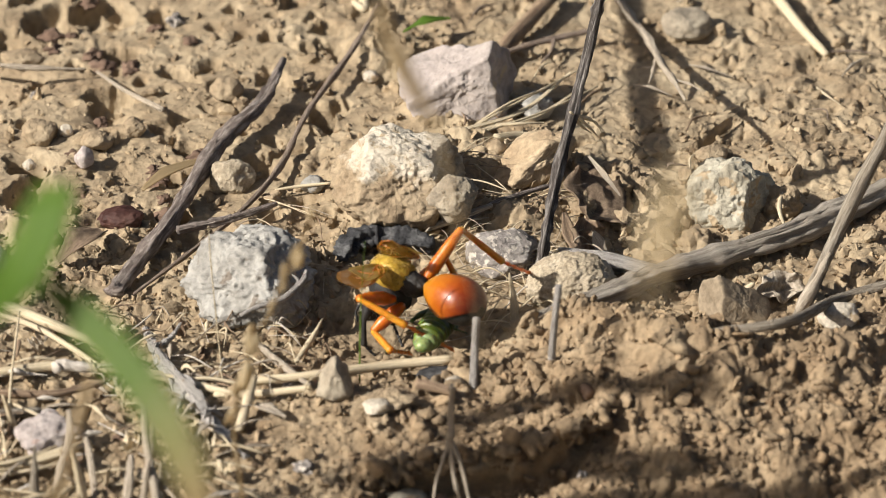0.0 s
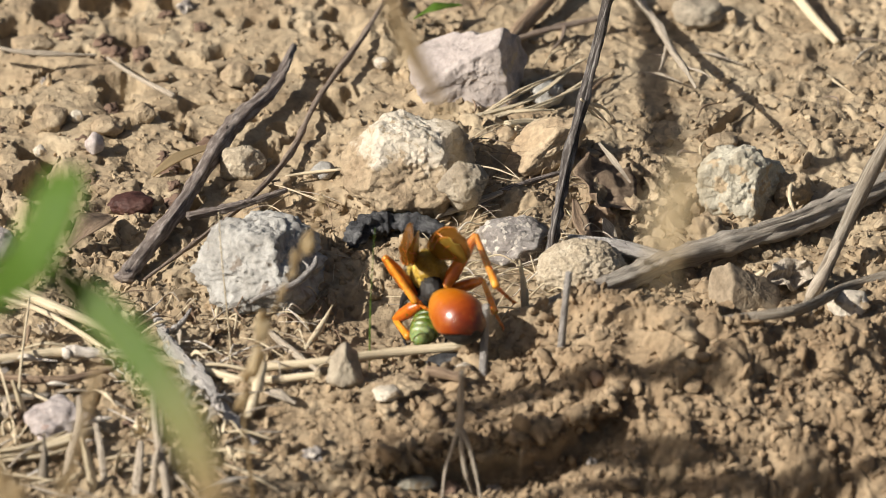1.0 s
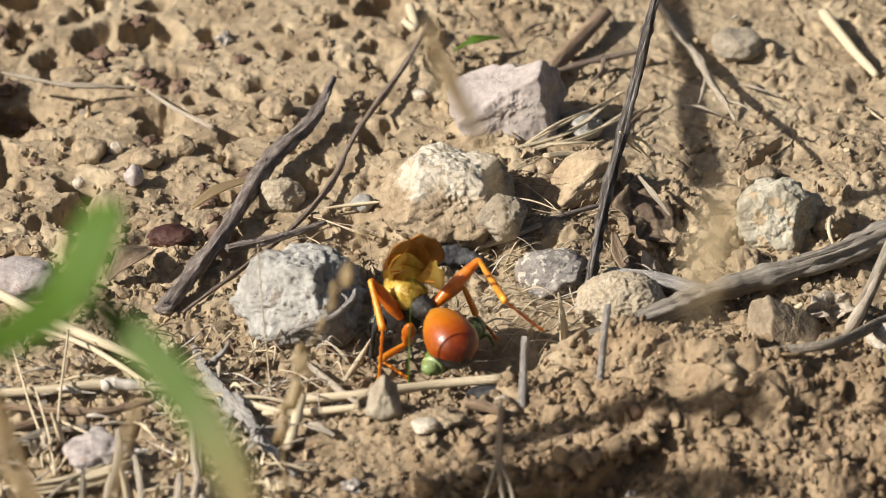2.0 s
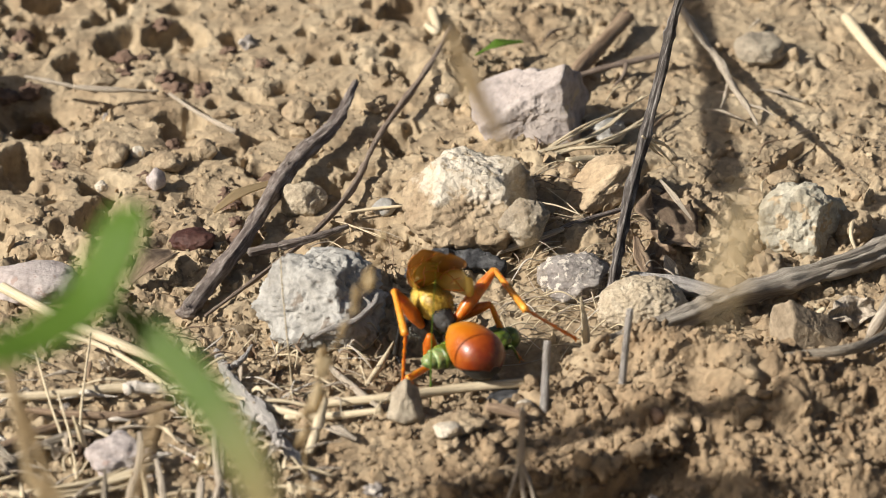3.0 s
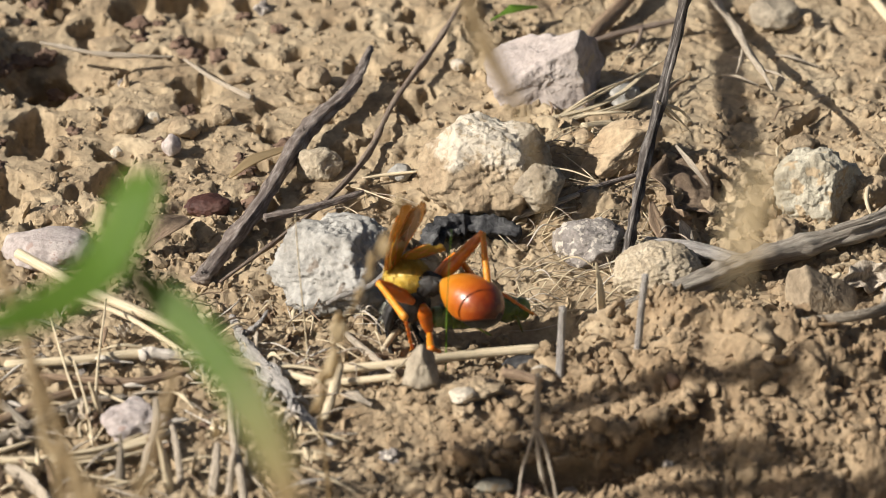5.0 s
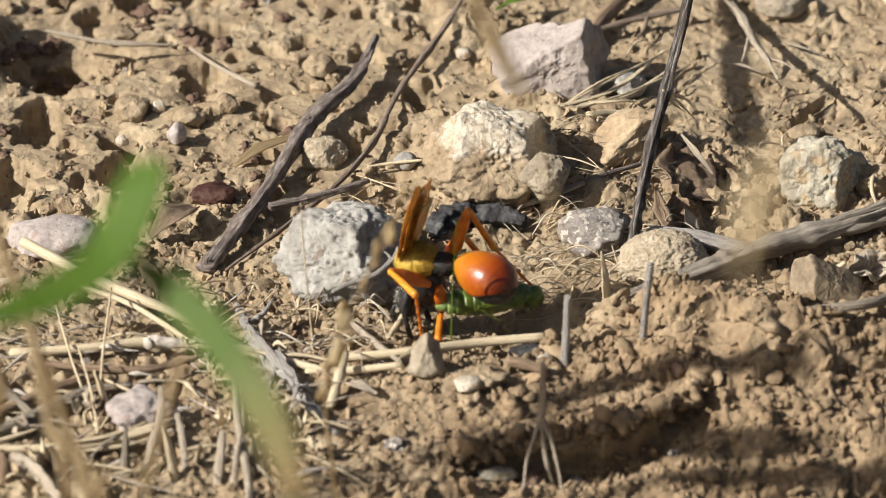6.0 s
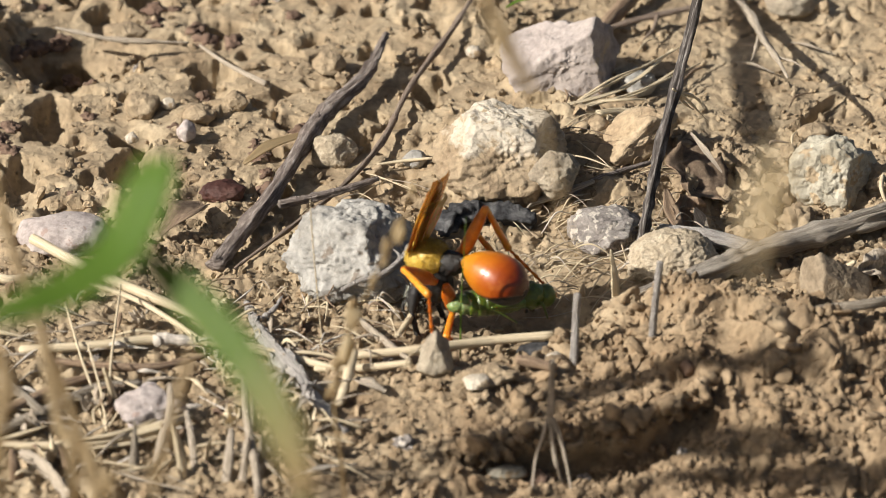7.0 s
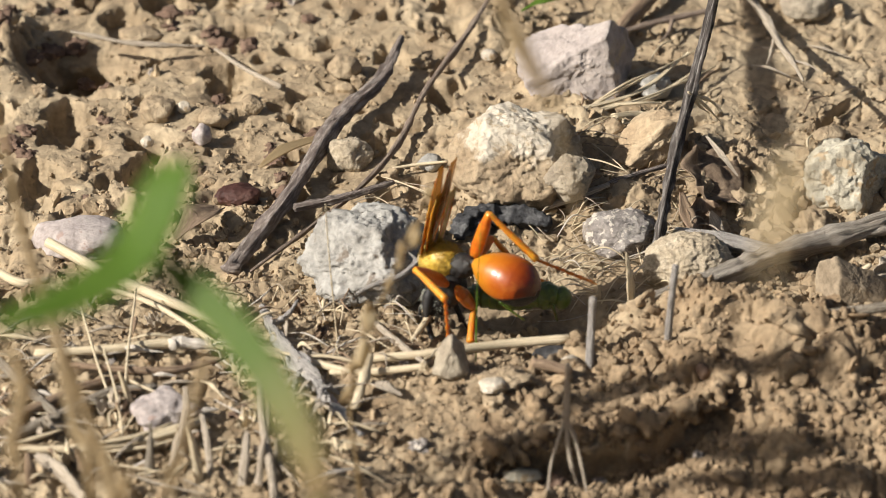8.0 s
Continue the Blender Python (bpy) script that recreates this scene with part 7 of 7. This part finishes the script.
    walk(wings[0], [
        (0, pose(0.00190, 0.00130, 0.00130, -177.1, -19.3, 117.9)),
        (0.2, pose(0.00190, 0.00130, 0.00130, -157.3, -33.3, 120.4)),
        (0.5, pose(0.00190, 0.00130, 0.00130, -159.5, -47.3, 135.6)),
        (0.7, pose(0.00190, 0.00130, 0.00130, -168.4, -48.7, 132.5)),
        (1, pose(0.00190, 0.00130, 0.00130, 91.2, -36.0, 160.5)),
        (1.15, pose(0.00190, 0.00130, 0.00130, 55.0, -43.1, 144.0)),
        (1.3, pose(0.00190, 0.00130, 0.00130, 14.9, -56.6, 135.2)),
        (1.5, pose(0.00190, 0.00130, 0.00130, 5.2, -57.2, 145.4)),
        (1.8, pose(0.00190, 0.00130, 0.00130, 1.9, -55.5, 140.9)),
        (2, pose(0.00190, 0.00130, 0.00130, -13.7, -54.8, 148.7)),
        (2.2, pose(0.00190, 0.00130, 0.00130, -3.5, -56.2, 145.3)),
        (3.3, pose(0.00190, 0.00130, 0.00130, 30.2, -59.3, 143.6)),
        (3.5, pose(0.00190, 0.00130, 0.00130, 35.1, -54.1, 136.1)),
        (4, pose(0.00190, 0.00130, 0.00130, 33.4, -55.4, 132.8)),
        (4.5, pose(0.00190, 0.00130, 0.00130, 42.7, -56.4, 144.3)),
        (4.7, pose(0.00190, 0.00130, 0.00130, 31.8, -56.4, 140.7)),
        (5.8, pose(0.00190, 0.00130, 0.00130, 33.0, -51.6, 147.0)),
        (6, pose(0.00190, 0.00130, 0.00130, 32.7, -54.3, 140.5)),
        (6.5, pose(0.00190, 0.00130, 0.00130, 27.2, -56.3, 151.1)),
        (7, pose(0.00190, 0.00130, 0.00130, 24.4, -51.9, 155.8)),
        (7.5, pose(0.00190, 0.00130, 0.00130, 27.7, -56.1, 155.8)),
        (8, pose(0.00190, 0.00130, 0.00130, 26.8, -58.2, 169.5)),
    ])
    walk(wings[1], [
        (0, pose(0.00180, -0.00060, 0.00180, 157.5, -37.5, 130.5)),
        (0.2, pose(0.00180, -0.00060, 0.00180, 127.6, -52.2, 136.9)),
        (0.5, pose(0.00180, -0.00060, 0.00180, 130.1, -72.1, -163.4)),
        (0.7, pose(0.00180, -0.00060, 0.00180, 114.1, -63.7, -177.6)),
        (1, pose(0.00180, -0.00060, 0.00180, 127.2, -45.5, -172.1)),
        (1.15, pose(0.00180, -0.00060, 0.00180, 143.1, -50.3, 169.1)),
        (1.3, pose(0.00180, -0.00060, 0.00180, 161.7, -51.2, 147.6)),
        (1.5, pose(0.00180, -0.00060, 0.00180, 171.2, -60.0, 150.9)),
        (1.8, pose(0.00180, -0.00060, 0.00180, 164.4, -57.0, 150.2)),
        (2, pose(0.00180, -0.00060, 0.00180, 157.7, -54.1, 152.7)),
        (2.2, pose(0.00180, -0.00060, 0.00180, 157.7, -52.9, 152.8)),
        (3.3, pose(0.00180, -0.00060, 0.00180, -166.3, -58.1, 148.6)),
        (3.5, pose(0.00180, -0.00060, 0.00180, -176.4, -56.5, 143.7)),
        (4, pose(0.00180, -0.00060, 0.00180, -154.9, -52.6, 134.5)),
        (4.5, pose(0.00180, -0.00060, 0.00180, -143.1, -52.8, 144.8)),
        (4.7, pose(0.00180, -0.00060, 0.00180, -154.0, -52.6, 140.7)),
        (5.8, pose(0.00180, -0.00060, 0.00180, -155.5, -47.7, 149.4)),
        (6, pose(0.00180, -0.00060, 0.00180, -153.0, -52.3, 142.9)),
        (6.5, pose(0.00180, -0.00060, 0.00180, -155.9, -53.2, 150.4)),
        (7, pose(0.00180, -0.00060, 0.00180, -158.2, -51.1, 157.1)),
        (7.5, pose(0.00180, -0.00060, 0.00180, -153.2, -52.6, 153.1)),
        (8, pose(0.00180, -0.00060, 0.00180, -158.0, -57.8, 173.9)),
    ])
    walk(wings[2], [
        (0, pose(0.00110, 0.00120, 0.00150, 177.1, -20.0, 116.6)),
        (0.2, pose(0.00110, 0.00120, 0.00150, -165.6, -35.4, 118.7)),
        (0.5, pose(0.00110, 0.00120, 0.00150, -168.2, -50.9, 134.9)),
        (0.7, pose(0.00110, 0.00120, 0.00150, -179.6, -51.4, 130.7)),
        (1, pose(0.00110, 0.00120, 0.00150, 81.1, -37.1, 161.3)),
        (1.15, pose(0.00110, 0.00120, 0.00150, 51.0, -43.6, 144.7)),
        (1.3, pose(0.00110, 0.00120, 0.00150, 18.9, -55.6, 133.1)),
        (1.5, pose(0.00110, 0.00120, 0.00150, 11.4, -58.0, 143.7)),
        (1.8, pose(0.00110, 0.00120, 0.00150, 7.4, -55.2, 138.5)),
        (2, pose(0.00110, 0.00120, 0.00150, -8.6, -54.3, 145.7)),
        (2.2, pose(0.00110, 0.00120, 0.00150, 1.4, -55.5, 142.1)),
        (3.3, pose(0.00110, 0.00120, 0.00150, 33.4, -59.9, 142.4)),
        (3.5, pose(0.00110, 0.00120, 0.00150, 39.9, -54.9, 134.6)),
        (4, pose(0.00110, 0.00120, 0.00150, 37.7, -54.0, 129.1)),
        (4.5, pose(0.00110, 0.00120, 0.00150, 45.9, -54.7, 141.3)),
        (4.7, pose(0.00110, 0.00120, 0.00150, 36.2, -54.6, 136.0)),
        (5.8, pose(0.00110, 0.00120, 0.00150, 36.7, -49.4, 142.3)),
        (6, pose(0.00110, 0.00120, 0.00150, 38.0, -52.3, 134.7)),
        (6.5, pose(0.00110, 0.00120, 0.00150, 33.2, -54.5, 144.4)),
        (7, pose(0.00110, 0.00120, 0.00150, 29.3, -50.2, 149.8)),
        (7.5, pose(0.00110, 0.00120, 0.00150, 33.5, -54.3, 149.3)),
        (8, pose(0.00110, 0.00120, 0.00150, 33.7, -55.7, 161.5)),
    ])
    walk(wings[3], [
        (0, pose(0.00060, -0.00090, 0.00190, 174.1, -37.6, 127.0)),
        (0.2, pose(0.00060, -0.00090, 0.00190, 157.9, -54.2, 132.4)),
        (0.5, pose(0.00060, -0.00090, 0.00190, 142.2, -75.5, -161.6)),
        (0.7, pose(0.00060, -0.00090, 0.00190, 126.1, -67.6, 179.1)),
        (1, pose(0.00060, -0.00090, 0.00190, 132.9, -46.8, -173.2)),
        (1.15, pose(0.00060, -0.00090, 0.00190, 123.9, -43.0, 174.4)),
        (1.3, pose(0.00060, -0.00090, 0.00190, 114.5, -40.6, 162.1)),
        (1.5, pose(0.00060, -0.00090, 0.00190, 113.8, -55.5, 177.6)),
        (1.8, pose(0.00060, -0.00090, 0.00190, 119.0, -46.0, 163.9)),
        (2, pose(0.00060, -0.00090, 0.00190, 118.2, -42.8, 162.5)),
        (2.2, pose(0.00060, -0.00090, 0.00190, 123.7, -42.2, 159.7)),
        (3.3, pose(0.00060, -0.00090, 0.00190, 120.4, -54.5, -178.5)),
        (3.5, pose(0.00060, -0.00090, 0.00190, 123.5, -55.3, 173.6)),
        (4, pose(0.00060, -0.00090, 0.00190, 150.6, -37.3, 148.0)),
        (4.5, pose(0.00060, -0.00090, 0.00190, 150.2, -32.9, 160.0)),
        (4.7, pose(0.00060, -0.00090, 0.00190, 152.0, -32.2, 147.6)),
        (5.8, pose(0.00060, -0.00090, 0.00190, -150.1, -45.4, 142.8)),
        (6, pose(0.00060, -0.00090, 0.00190, -145.4, -50.0, 134.8)),
        (6.5, pose(0.00060, -0.00090, 0.00190, -147.8, -51.3, 141.9)),
        (7, pose(0.00060, -0.00090, 0.00190, -150.7, -49.1, 148.7)),
        (7.5, pose(0.00060, -0.00090, 0.00190, -145.6, -50.7, 145.2)),
        (8, pose(0.00060, -0.00090, 0.00190, -147.4, -54.9, 161.8)),
    ])
    walk(prey, [
        (0, pose(0.01202, -0.01558, 0.00300, 0.0, -0.0, 69.7)),
        (0.5, pose(0.01184, -0.01578, 0.00300, 0.0, -0.0, 66.0)),
        (1, pose(0.01016, -0.01701, 0.00300, 0.0, -0.0, 71.4)),
        (1.5, pose(0.00796, -0.01773, 0.00300, 0.0, -0.0, 61.4)),
        (2.2, pose(0.00793, -0.01680, 0.00300, 0.0, -0.0, 60.7)),
        (3.5, pose(0.00816, -0.01768, 0.00300, 0.0, -0.0, 16.9)),
        (4, pose(0.00697, -0.01922, 0.00300, 0.0, -0.0, 22.1)),
        (4.5, pose(0.00680, -0.01796, 0.00300, 0.0, -0.0, 16.4)),
        (6, pose(0.00807, -0.01677, 0.00300, 0.0, -0.0, 10.7)),
        (6.5, pose(0.00822, -0.01697, 0.00300, 0.0, -0.0, 13.8)),
        (7, pose(0.00840, -0.01713, 0.00300, 0.0, -0.0, 13.9)),
        (7.5, pose(0.00793, -0.01733, 0.00300, 0.0, -0.0, 13.6)),
        (8, pose(0.00834, -0.01586, 0.00300, -0.0, -0.0, -2.1)),
    ])
    right_mid[0].matrix_local = pose(-0.00200, -0.00200, -0.00200, -71.7, -30.3, -110.6)
    right_mid[1].matrix_local = pose(0.00520, 0.00000, 0.00000, 23.3, 28.3, 98.0)
    right_mid[2].matrix_local = pose(0.00464, 0.00401, -0.00218, -5.2, 38.3, 80.6)
    left_fore[0].matrix_local = pose(0.00150, 0.00150, -0.00300, 57.3, 65.9, 60.3)
    left_fore[1].matrix_local = pose(0.00360, 0.00000, 0.00000, -87.2, 18.9, -13.9)
    left_fore[2].matrix_local = pose(0.00672, -0.00077, -0.00110, -123.6, 54.8, -48.0)
    right_fore[0].matrix_local = pose(0.00150, -0.00150, -0.00300, -62.6, 65.9, -60.3)
    right_fore[1].matrix_local = pose(0.00360, 0.00000, 0.00000, -77.6, 17.5, 15.6)
    right_fore[2].matrix_local = pose(0.00672, 0.00087, -0.00103, -36.2, 50.7, 52.5)


motions()
